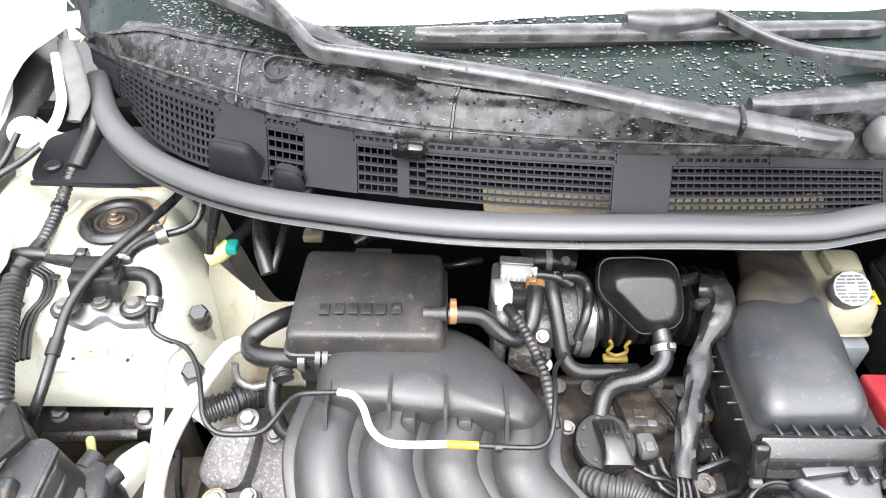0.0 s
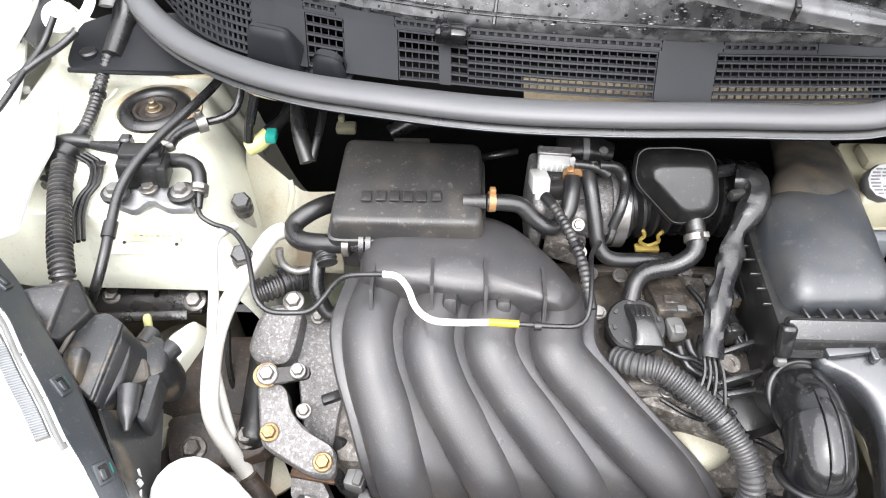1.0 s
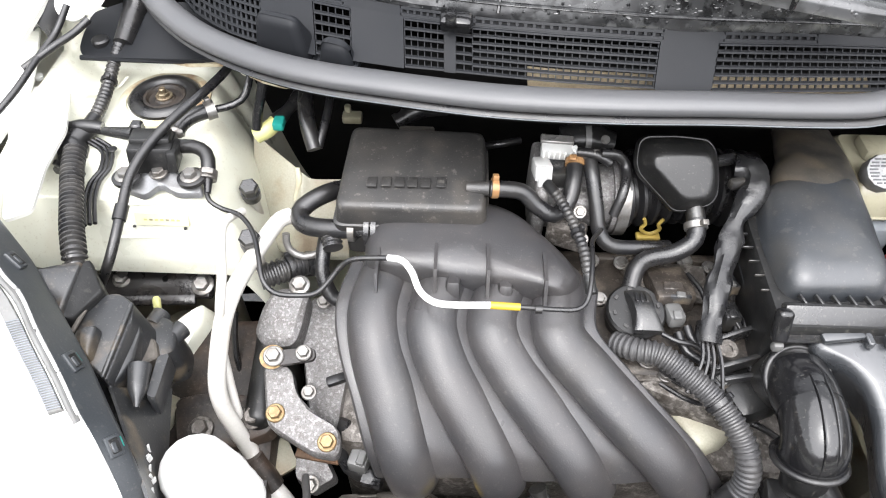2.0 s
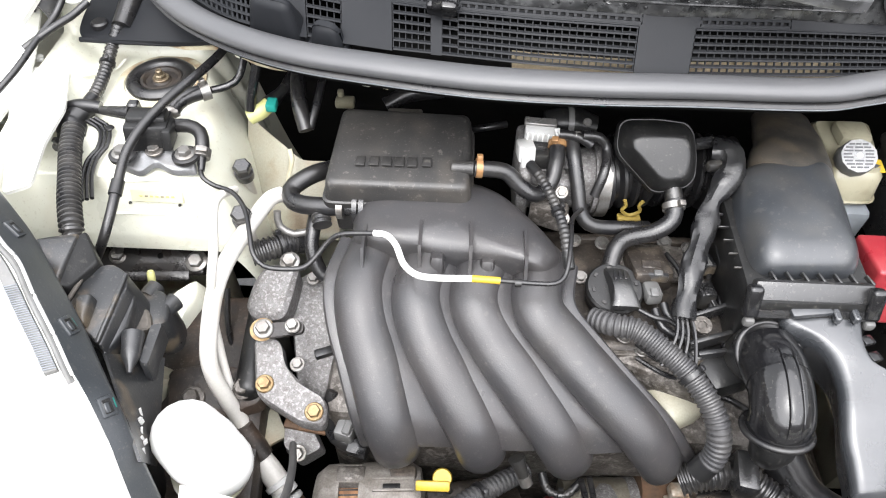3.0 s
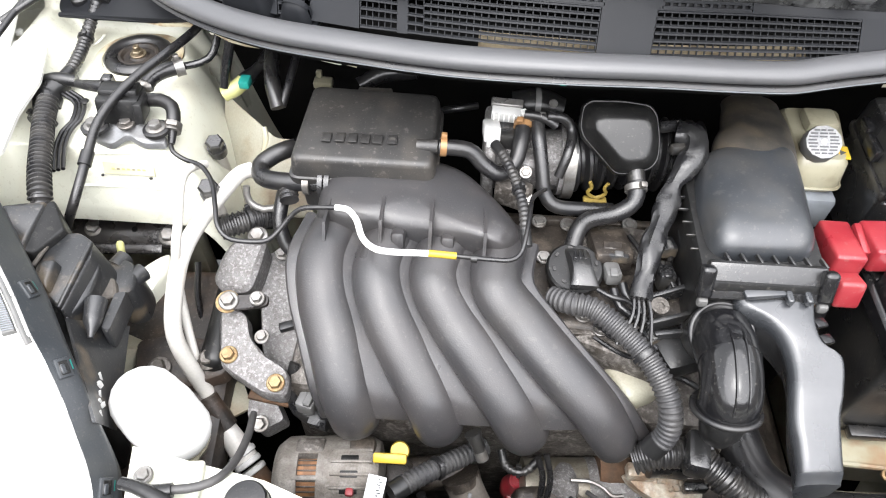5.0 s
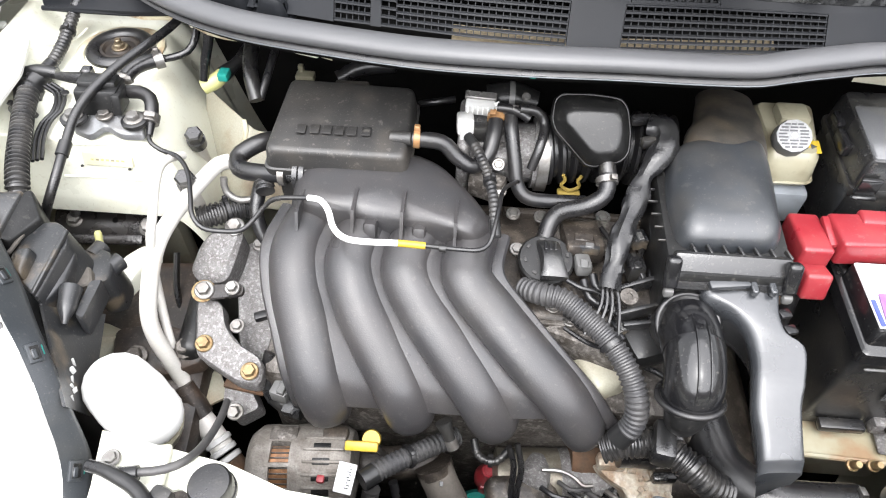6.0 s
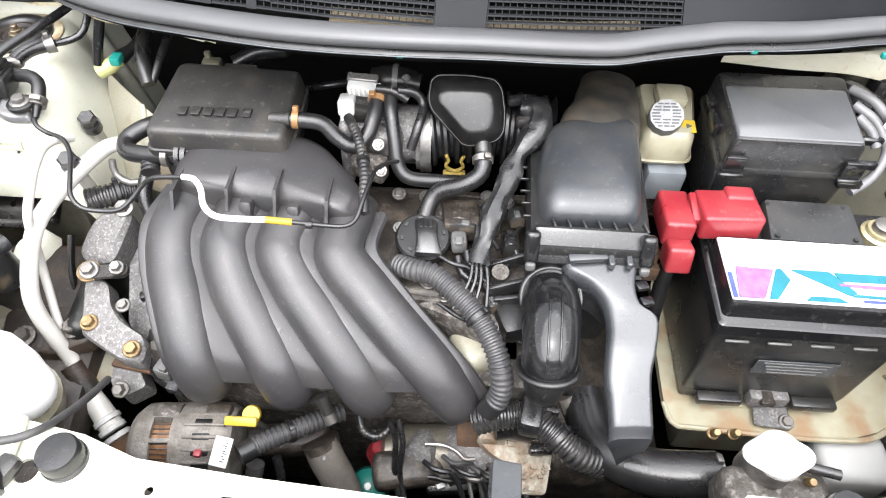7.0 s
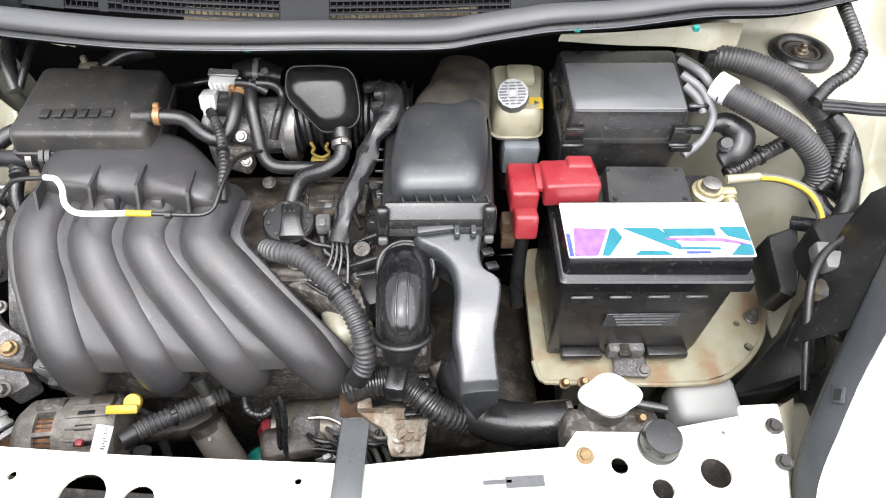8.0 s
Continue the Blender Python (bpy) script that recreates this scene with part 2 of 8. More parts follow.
ALTM = mat("dusty_brown_alloy", (0.20, 0.185, 0.165), 0.55, 0.3, second=(0.11, 0.095, 0.080), amount=0.7, scale=60, grain=0.2, bump=0.6, bscale=300, thirds=(0.30, 0.285, 0.265), tamount=0.4, tscale=70)
GREYC = mat("dusty_grey_cable", (0.13, 0.13, 0.134), 0.38, second=(0.085, 0.085, 0.085), amount=0.7, scale=50, specks=0.2, speck=(0.08, 0.07, 0.06))
BLUEGREY = mat("blue_grey_plastic", (0.17, 0.185, 0.20), 0.4, second=(0.12, 0.13, 0.14), amount=0.6, scale=50, specks=0.1)
TAN = mat("beige_sheet", (0.46, 0.38, 0.25), 0.7, second=(0.34, 0.27, 0.17), amount=0.7, scale=40, grain=0.15)
TRIMM = mat("scuffed_slate_plastic", (0.030, 0.034, 0.038), 0.40, spec=0.55, second=(0.040, 0.043, 0.047), amount=0.7, scale=20, grain=0.12, bump=0.12, bscale=500, rvar=0.1, thirds=(0.062, 0.062, 0.058), tamount=0.4, tscale=15, specks=0.3, speck=(0.11, 0.11, 0.10))
ASPHALT = mat("asphalt", (0.05, 0.05, 0.052), 0.7, second=(0.08, 0.08, 0.08), amount=0.7, scale=90, grain=0.3, bump=0.6, bscale=200)
BRICKY = mat("grey_brown_render", (0.16, 0.15, 0.14), 0.8, second=(0.22, 0.20, 0.18), amount=0.7, scale=3, grain=0.1)
WATER = mat("water_drop", (0.10, 0.10, 0.10), 0.05, spec=1.0, second=(0.2, 0.2, 0.2), amount=0.4, scale=50)
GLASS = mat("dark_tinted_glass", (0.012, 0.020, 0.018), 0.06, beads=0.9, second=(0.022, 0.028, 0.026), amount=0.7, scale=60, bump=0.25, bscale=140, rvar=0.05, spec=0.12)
# ---------- builders ----------
ORIGIN = {}


def thing(name, at, label, category, group="", kind=""):
    ob = new(name)
    ob.empty_display_size = 0.02
    ob.location = at
    ORIGIN[ob.name] = Vector(at)
    return tagged(ob, label, category, group, kind)


def part(name, bm, material, parent=None, label="", smooth=38):
    """Links a bmesh, given in world metres, as one mesh object under a thing or a part."""
    bmesh.ops.recalc_face_normals(bm, faces=bm.faces[:])
    o = ORIGIN[parent.name] if parent else Vector((0, 0, 0))
    if parent is None:
        bb = [Vector(v.co) for v in bm.verts]
        lo = Vector([min(v[i] for v in bb) for i in range(3)])
        hi = Vector([max(v[i] for v in bb) for i in range(3)])
        o = Vector(((lo.x + hi.x) / 2, (lo.y + hi.y) / 2, lo.z))
    bmesh.ops.translate(bm, verts=bm.verts[:], vec=-o)
    big = [f for f in bm.faces if len(f.verts) > 4]
    if big:
        bmesh.ops.triangulate(bm, faces=big, ngon_method="EAR_CLIP")
    lim = radians(smooth)
    for e in bm.edges:
        e.smooth = not (len(e.link_faces) == 2 and e.calc_face_angle(0) > lim)
    for f in bm.faces:
        f.smooth = True
    me = bpy.data.meshes.new(name)
    bm.to_mesh(me)
    bm.free()
    me.materials.append(material)
    ob = new(name, me)
    ORIGIN[ob.name] = o
    if parent:
        ob.parent = parent
    else:
        ob.location = o
    if label:
        ob["label"] = label
    return ob


def solo(name, bm, material, label, category, group="", kind="", smooth=38):
    return tagged(part(name, bm, material, None, "", smooth), label, category, group, kind)


def join(*bms):
    out = bms[0]
    for b in bms[1:]:
        me = bpy.data.meshes.new("tmp")
        b.to_mesh(me)
        b.free()
        out.from_mesh(me)
        bpy.data.meshes.remove(me)
    return out


def basis(a, hint=(0, 0, 1)):
    """Rotation whose z runs along a."""
    z = Vector(a).normalized()
    h = Vector(hint)
    if abs(z.dot(h.normalized())) > 0.98:
        h = Vector((0, 1, 0))
    x = h.cross(z).normalized()
    return Matrix((x, z.cross(x), z)).transposed().to_4x4()


def rbox(c, size, r=0.004, seg=2, rot=(0, 0, 0), taper=(1, 1), m=None):
    bm = bmesh.new()
    bmesh.ops.create_cube(bm, size=1)
    for v in bm.verts:
        k = (taper[0], taper[1]) if v.co.z > 0 else (1, 1)
        v.co = (v.co.x * size[0] * k[0], v.co.y * size[1] * k[1], v.co.z * size[2])
    if r > 0:
        bmesh.ops.bevel(bm, geom=bm.edges[:], offset=min(r, min(size) * 0.45), segments=seg, profile=0.5, affect="EDGES")
    bm.transform(m if m else pose(*c, *rot))
    return bm


def beam(p, q, w, h, r=0.002, hint=(0, 0, 1), taper=(1, 1)):
    """A bar from p to q, w wide and h thick, its thickness towards the hint."""
    p, q = Vector(p), Vector(q)
    d = q - p
    m = Matrix.Translation((p + q) / 2) @ basis(d, hint)
    return rbox(None, (w, h, d.length), r, 2, taper=taper, m=m)


def spline(pts, step):
    """Points at even steps along a smooth curve through the control points."""
    P = [Vector(p) for p in pts]
    if len(P) == 2:
        n = max(2, int((P[1] - P[0]).length / step) + 1)
        return [P[0].lerp(P[1], i / (n - 1)) for i in range(n)]
    P = [2 * P[0] - P[1]] + P + [2 * P[-1] - P[-2]]
    fine = []
    for i in range(1, len(P) - 2):
        a, b, c, d = P[i - 1:i + 3]
        for k in range(24):
            t = k / 24
            fine.append(0.5 * ((2 * b) + (c - a) * t + (2 * a - 5 * b + 4 * c - d) * t * t + (3 * b - a - 3 * c + d) * t ** 3))
    fine.append(P[-2])
    cum = [0.0]
    for a, b in zip(fine, fine[1:]):
        cum.append(cum[-1] + (b - a).length)
    n = max(3, int(cum[-1] / step) + 1)
    out, j = [], 0
    for i in range(n):
        s = cum[-1] * i / (n - 1)
        while j < len(fine) - 2 and cum[j + 1] < s:
            j += 1
        span = cum[j + 1] - cum[j]
        out.append(fine[j].lerp(fine[j + 1], (s - cum[j]) / span if span else 0))
    return out


def tube(pts, r, n=12, step=0.008, pitch=0.0, amp=0.0, flat=(1, 1), round_end=False, hint=(0, 0, 1), jitter=0.0):
    """A swept round section. r: a radius or radii spread evenly along it; pitch, amp: corrugation."""
    if pitch:
        step = pitch / 4
    C = spline(pts, step)
    R = [r] if isinstance(r, (int, float)) else list(r)

    def rad(u):
        if len(R) == 1:
            return R[0]
        k = min(u * (len(R) - 1), len(R) - 1.0001)
        i = int(k)
        f = k - i
        f = f * f * (3 - 2 * f)
        return R[i] * (1 - f) + R[i + 1] * f

    bm = bmesh.new()
    rings = []
    up = Vector(hint)
    N = len(C)
    centres = []
    for i, c in enumerate(C):
        centres.append((c, rad(i / (N - 1)), i))
    if round_end:
        d = (C[-1] - C[-2]).normalized()
        e = rad(1.0)
        for k in (0.35, 0.65, 0.87, 0.98):
            centres.append((C[-1] + d * e * k, e * math.sqrt(1 - k * k), N - 1))
        d = (C[0] - C[1]).normalized()
        e = rad(0.0)
        centres = [(C[0] + d * e * k, e * math.sqrt(1 - k * k), 0) for k in (0.98, 0.87, 0.65, 0.35)] + centres
    for c, q, i in centres:
        t = (C[min(i + 1, N - 1)] - C[max(i - 1, 0)]).normalized()
        x = up.cross(t)
        x = x.normalized() if x.length > 1e-4 else t.orthogonal().normalized()
        y = t.cross(x)
        up = y
        if pitch:
            q += amp * (1 if i % 4 < 2 else -1)
        ring = []
        for k in range(n):
            a = 2 * math.pi * k / n
            j = 1 + (jitter * noise.noise(c * 60 + Vector((k, 0, 0))) if jitter else 0)
            ring.append(bm.verts.new(c + x * math.cos(a) * q * flat[0] * j + y * math.sin(a) * q * flat[1] * j))
        rings.append(ring)
    for a, b in zip(rings, rings[1:]):
        for k in range(n):
            bm.faces.new((a[k], a[(k + 1) % n], b[(k + 1) % n], b[k]))
    bm.faces.new(rings[0][::-1])
    bm.faces.new(rings[-1])
    return bm


def lathe(profile, at=(0, 0, 0), axis=(0, 0, 1), n=24, hint=(0, 0, 1)):
    """Turned solid; profile rows are (radius, height along the axis)."""
    bm = bmesh.new()
    rings = [[bm.verts.new((r * math.cos(2 * math.pi * k / n), r * math.sin(2 * math.pi * k / n), h)) for k in range(n)]
             for r, h in profile]
    for a, b in zip(rings, rings[1:]):
        for k in range(n):
            bm.faces.new((a[k], a[(k + 1) % n], b[(k + 1) % n], b[k]))
    bm.faces.new(rings[0][::-1])
    bm.faces.new(rings[-1])
    bm.transform(Matrix.Translation(at) @ basis(axis, hint))
    return bm


def loft(rings, cap=True):
    bm = bmesh.new()
    R = [[bm.verts.new(p) for p in ring] for ring in rings]
    n = len(R[0])
    for a, b in zip(R, R[1:]):
        for k in range(n):
            bm.faces.new((a[k], a[(k + 1) % n], b[(k + 1) % n], b[k]))
    if cap:
        bm.faces.new(R[0][::-1])
        bm.faces.new(R[-1])
    return bm


def rounded(pts, r, seg=4):
    """A polygon's corners rounded, in any plane."""
    P = [Vector(p) for p in pts]
    out = []
    for i, b in enumerate(P):
        a, c = P[i - 1], P[(i + 1) % len(P)]
        k = min(r, (a - b).length * 0.45, (c - b).length * 0.45)
        s, e = b + (a - b).normalized() * k, b + (c - b).normalized() * k
        for j in range(seg + 1):
            t = j / seg
            out.append((1 - t) ** 2 * s + 2 * t * (1 - t) * b + t * t * e)
    return out


def shell_box(base, normal, levels, r=0.012, seg=4):
    """A moulded box on an outline. levels: (height along the normal, inset)."""
    nrm = Vector(normal).normalized()
    P = [Vector(p) for p in base]
    mid = sum(P, Vector()) / len(P)
    rings = []
    for h, inset in levels:
        ring = []
        for p in rounded(P, r, seg):
            d = p - mid
            ring.append(mid + d * (1 - inset / max(d.length, 1e-4)) + nrm * h)
        rings.append(ring)
    return loft(rings)


def slab(outer, holes, thick, z=None, bevel=0.0):
    """A flat plate with round holes; holes: (x, y, radius)."""
    bm = bmesh.new()
    edges = []
    P = [Vector(p) for p in outer]

    def height(x, y):
        if z is not None:
            return z
        return P[0].z
    loops = [[Vector((p.x, p.y, height(p.x, p.y))) for p in P]]
    for x, y, r in holes:
        loops.append([Vector((x + r * math.cos(a * math.pi / 9), y + r * math.sin(a * math.pi / 9), height(x, y))) for a in range(18)])
    for lp in loops:
        vs = [bm.verts.new(p) for p in lp]
        for a, b in zip(vs, vs[1:] + vs[:1]):
            edges.append(bm.edges.new((a, b)))
    bmesh.ops.triangle_fill(bm, use_beauty=True, edges=edges)
    ext = bmesh.ops.extrude_face_region(bm, geom=bm.faces[:])
    bmesh.ops.translate(bm, verts=[v for v in ext["geom"] if isinstance(v, bmesh.types.BMVert)], vec=(0, 0, -thick))
    return bm


def grid(fn, nu, nv, thick=0.0, nrm=(0, 0, -1)):
    """A sheet of points fn(u, v), with thickness along nrm."""
    bm = bmesh.new()
    V = [[bm.verts.new(fn(i / nu, j / nv)) for j in range(nv + 1)] for i in range(nu + 1)]
    for i in range(nu):
        for j in range(nv):
            bm.faces.new((V[i][j], V[i + 1][j], V[i + 1][j + 1], V[i][j + 1]))
    if thick:
        ext = bmesh.ops.extrude_face_region(bm, geom=bm.faces[:])
        bmesh.ops.translate(bm, verts=[v for v in ext["geom"] if isinstance(v, bmesh.types.BMVert)], vec=Vector(nrm) * thick)
    return bm


def hexhead(at, axis=(0, 0, 1), r=0.008, h=0.007, flange=1.45, washer=True):
    a = Vector(axis).normalized()
    bm = bmesh.new()
    if washer:
        bm = lathe([(r * flange, 0), (r * flange, 0.0018), (r * flange * 0.9, 0.0026)], at, a, 18)
    head = lathe([(r, 0.0016), (r, h * 0.85), (r * 0.86, h)], at, a, 6)
    return join(bm, head)


def ring_clamp(at, axis, r, w=0.008, tab=True):
    a = Vector(axis).normalized()
    bm = lathe([(r, -w / 2), (r + 0.0016, -w / 2), (r + 0.0016, w / 2), (r, w / 2)], at, a, 20)
    if tab:
        b = basis(a)
        side = (b.to_3x3() @ Vector((0.3, 0.95, 0))).normalized()
        bm = join(bm, beam(Vector(at) + side * r * 0.9, Vector(at) + side * (r + 0.006), w * 1.1, 0.006, 0.001, a))
    return bm


def towards(p, q):
    return Vector(q) - Vector(p)


def bar(pts, widths, high, material_step=0.01, up=(0, 0, 1)):
    """A crowned bar with rounded shoulders through the points; widths spread evenly along it."""
    C = spline(pts, material_step)
    N = len(C)
    rings = []
    for i, c in enumerate(C):
        t = (C[min(i + 1, N - 1)] - C[max(i - 1, 0)]).normalized()
        x = t.cross(Vector(up)).normalized()
        y = x.cross(t)
        k = min(i / (N - 1) * (len(widths) - 1), len(widths) - 1.0001)
        w = widths[int(k)] * (1 - k % 1) + widths[int(k) + 1] * (k % 1)
        e = min(i, N - 1 - i)
        w *= (0.55, 0.85, 1.0)[min(e, 2)]
        rings.append([c + x * a * w / 2 + y * b * high for a, b in ((-1, -0.5), (-1, 0.05), (-0.92, 0.28), (-0.7, 0.42), (-0.3, 0.5), (0.3, 0.5), (0.7, 0.42), (0.92, 0.28), (1, 0.05), (1, -0.5))])
    return loft(rings)


def flat_strip(pts, width, thick, side=(1, 0, 0)):
    """A flat band along the points, with bevelled long edges."""
    d = Vector(side).normalized()
    rings = []
    for c in spline(pts, 0.012):
        rings.append([c + d * a * width / 2 + Vector((0, 0, b * thick)) for a, b in ((-1, -1), (-1, -0.3), (-0.86, 0), (0.86, 0), (1, -0.3), (1, -1))])
    return loft(rings)


def along(C, u):
    k = min(u * (len(C) - 1), len(C) - 1.001)
    return C[int(k)].lerp(C[int(k) + 1], k - int(k))


# ---------- the setting ----------
solo("ground", grid(lambda u, v: (-60 + 120 * u, -60 + 120 * v, 0), 8, 8), ASPHALT, "dark grey asphalt ground under the car", "ground", kind="structure")
# plain block added as a base, coloured like the shaded bay floor
solo("undertray", rbox((0.01, 0.3, 0.175), (1.46, 0.70, 0.35), 0.004), VOID, "added base block under the engine bay, painted shade black", "undertray", kind="structure")


# unseen walls added round the car to close it in and darken the low sky
for name, c, s in (("unseen_wall_north", (0, 8.0, 1.8), (17, 0.3, 3.6)), ("unseen_wall_south", (0, -8.0, 1.8), (17, 0.3, 3.6)), ("unseen_wall_east", (8.0, 0, 1.8), (0.3, 15.6, 3.6)), ("unseen_wall_west", (-8.0, 0, 1.8), (0.3, 15.6, 3.6))):
    solo(name, rbox(c, s, 0.02), BRICKY, "plain grey-brown unseen wall, added to darken the low sky", "wall", kind="structure")


def smooth01(t):
    t = min(max(t, 0.0), 1.0)
    return t * t * (3 - 2 * t)


def lerp_table(rows, x):
    if x <= rows[0][0]:
        return rows[0][1]
    for (a, fa), (b, fb) in zip(rows, rows[1:]):
        if x <= b:
            return fa + (fb - fa) * (x - a) / (b - a)
    return rows[-1][1]


# left inner wing with the strut tower
TOWER_EDGE = [(0.30, -0.475), (0.36, -0.482), (0.42, -0.490), (0.47, -0.500), (0.52, -0.510), (0.57, -0.520), (0.64, -0.55)]


def wing_left(u, v):
    x, y = -0.70 + 0.34 * u, 0.326 + 0.374 * v
    z = 0.866 + 0.012 * smooth01((y - 0.40) / 0.12)
    s = min((y - 0.326) / 0.084, 1.0)
    z -= 0.076 * (1 - s) * smooth01((x + 0.70) / 0.05)
    edge = lerp_table(TOWER_EDGE, y)
    z -= 0.30 * smooth01((x - edge + 0.012) / 0.115) ** 1.2
    z -= 0.010 * smooth01((0.333 - y) / 0.007)
    z += 0.050 * smooth01((y - 0.605) / 0.03)
    z += 0.03 * smooth01((-0.665 - x) / 0.03)
    return (x, y + 0.059 * (1 - s) * smooth01((x + 0.70) / 0.05), z)


solo("tower_wall_left", rbox((-0.63, 0.455, 0.63), (0.22, 0.03, 0.40), 0.01), PAINT_LOW, "dark, brown-blotched cream wall below the strut tower", "tower wall", kind="structure")
solo("inner_wing_left", grid(wing_left, 130, 130, 0.004), PAINT, "cream-painted inner wing with domed strut tower", "inner wing", kind="structure", smooth=60)


def wing_right(u, v):
    x, y = 0.44 + 0.30 * u, 0.18 + 0.50 * v
    z = 0.866 + 0.012 * smooth01((y - 0.40) / 0.12)
    edge = lerp_table([(0.18, 0.60), (0.36, 0.570), (0.44, 0.535), (0.50, 0.510), (0.56, 0.495), (0.66, 0.50)], y)
    z -= 0.33 * smooth01((edge + 0.015 - x) / 0.085) ** 1.1
    z -= 0.10 * smooth01((0.32 - y) / 0.05)
    z += 0.050 * smooth01((y - 0.610) / 0.03)
    z += 0.06 * smooth01((x - 0.695) / 0.03)
    reach = math.hypot(x - 0.589, (y - 0.535) * 0.72)
    z -= 0.10 * smooth01((reach - 0.078) / 0.045) * smooth01((0.56 - y) / 0.08)
    return (x, y, z)


# this wing's shade is put into its darker cream colour
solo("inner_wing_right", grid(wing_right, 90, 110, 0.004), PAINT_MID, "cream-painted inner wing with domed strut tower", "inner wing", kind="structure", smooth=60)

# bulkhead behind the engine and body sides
solo("bulkhead", grid(lambda u, v: (-0.72 + 1.44 * u, 0.66 + 0.02 * math.sin(9 * u), 0.34 + 0.62 * v), 40, 20, 0.02, (0, 1, 0)), VOID, "bulkhead behind the engine, its shade painted black", "bulkhead", kind="structure")
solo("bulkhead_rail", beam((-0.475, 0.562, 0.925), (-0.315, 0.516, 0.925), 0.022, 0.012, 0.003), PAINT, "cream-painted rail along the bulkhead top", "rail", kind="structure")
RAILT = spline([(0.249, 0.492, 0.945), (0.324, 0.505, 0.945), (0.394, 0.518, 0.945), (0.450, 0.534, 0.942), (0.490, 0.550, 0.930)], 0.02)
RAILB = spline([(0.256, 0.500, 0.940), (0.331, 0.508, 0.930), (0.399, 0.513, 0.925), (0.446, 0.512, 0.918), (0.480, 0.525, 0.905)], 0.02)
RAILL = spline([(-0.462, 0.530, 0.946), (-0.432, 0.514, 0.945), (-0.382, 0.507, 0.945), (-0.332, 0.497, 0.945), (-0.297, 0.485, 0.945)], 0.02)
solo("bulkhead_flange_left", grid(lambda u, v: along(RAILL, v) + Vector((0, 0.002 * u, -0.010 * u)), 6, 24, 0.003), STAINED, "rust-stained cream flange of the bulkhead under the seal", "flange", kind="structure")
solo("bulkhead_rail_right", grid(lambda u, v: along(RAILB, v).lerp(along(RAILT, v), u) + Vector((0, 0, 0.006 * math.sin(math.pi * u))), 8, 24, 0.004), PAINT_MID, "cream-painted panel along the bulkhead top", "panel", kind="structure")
solo("side_wall_left", rbox((-0.735, 0.30, 0.60), (0.03, 0.80, 0.52), 0.004), PAINT_LOW, "dark, brown-blotched cream side wall of the engine bay", "side wall", kind="structure")
solo("side_wall_right", rbox((0.755, 0.30, 0.60), (0.03, 0.80, 0.52), 0.004), PAINT_LOW, "dark, brown-blotched cream side wall of the engine bay", "side wall", kind="structure")
solo("front_wall", rbox((0.0, 0.02, 0.55), (1.40, 0.02, 0.44), 0.004), VOID, "radiator and front wall of the bay, shade painted black", "front wall", kind="structure")
# lower rail on the left, below the tower
solo("chassis_rail_left", rbox((-0.50, 0.20, 0.675), (0.17, 0.34, 0.05), 0.012, rot=(6, 0, 4)), RAILM, "rusty brown chassis rail under the strut tower", "chassis rail", kind="structure")
solo("rail_plate", shell_box([(-0.524, 0.262, 0.722), (-0.480, 0.272, 0.724), (-0.420, 0.262, 0.726), (-0.412, 0.232, 0.722), (-0.450, 0.214, 0.716), (-0.512, 0.214, 0.716)], (0, 0, 1), [(-0.02, 0), (-0.002, 0), (0, 0.002)], 0.01), RAILM, "rust-brown plate bolted on the chassis rail", "plate", kind="structure")
solo("wheel_arch_left", tube([(-0.59, 0.40, 0.62), (-0.54, 0.36, 0.625), (-0.50, 0.32, 0.60)], [0.04, 0.042, 0.03], 16), PAINT_LOW, "dark, brown-blotched cream inner wheel arch", "wheel arch", kind="structure")

# rust-stained seat round each strut and pressed seams on the tower
for c in ((-0.576, 0.560, 0.8785),):
    solo("strut_seat", lathe([(0.052, -0.002), (0.052, 0.0006), (0.050, 0.0016), (0.043, 0.0016), (0.0405, -0.004)], c, (0, 0.02, 1), 48), STAINED, "rust-stained raised seat round the strut mount", "strut seat", kind="structure")
for pts in ([(-0.589, 0.408, 0.86), (-0.534, 0.409, 0.864), (-0.5, 0.408, 0.863)], [(-0.597, 0.396, 0.823), (-0.548, 0.397, 0.824), (-0.502, 0.396, 0.824)], [(-0.667, 0.555, 0.885), (-0.634, 0.567, 0.886), (-0.626, 0.586, 0.888)], [(-0.521, 0.492, 0.868), (-0.508, 0.454, 0.86), (-0.498, 0.409, 0.852)]):
    solo("panel_seam", tube(pts, 0.0016, 8, 0.006, flat=(1.6, 0.7)), PAINT, "pressed seam in the cream panel", "seam", "tower seams", kind="structure")
solo("wing_apron_left", slab(rounded([(-0.921, 0.803, 0.872), (-0.712, 0.82, 0.872), (-0.679, 0.646, 0.872), (-0.672, 0.539, 0.872), (-0.702, 0.485, 0.872), (-0.759, 0.481, 0.872)], 0.01, 3), [], 0.004, 0.872), PAINT, "cream apron below the wing edge", "wing apron", kind="structure")


def side_sheet(u, v):
    a, b = along(SHEET_TOP, u), along(SHEET_FOOT, u)
    p = a.lerp(b, v)
    return p + Vector((0, 0, 0.006 * math.exp(-((u - 0.62) / 0.05) ** 2)))


SHEET_TOP = spline([(-0.484, 0.563, 0.83), (-0.463, 0.545, 0.825), (-0.439, 0.526, 0.82), (-0.427, 0.518, 0.815), (-0.413, 0.506, 0.81), (-0.365, 0.511, 0.805)], 0.006)
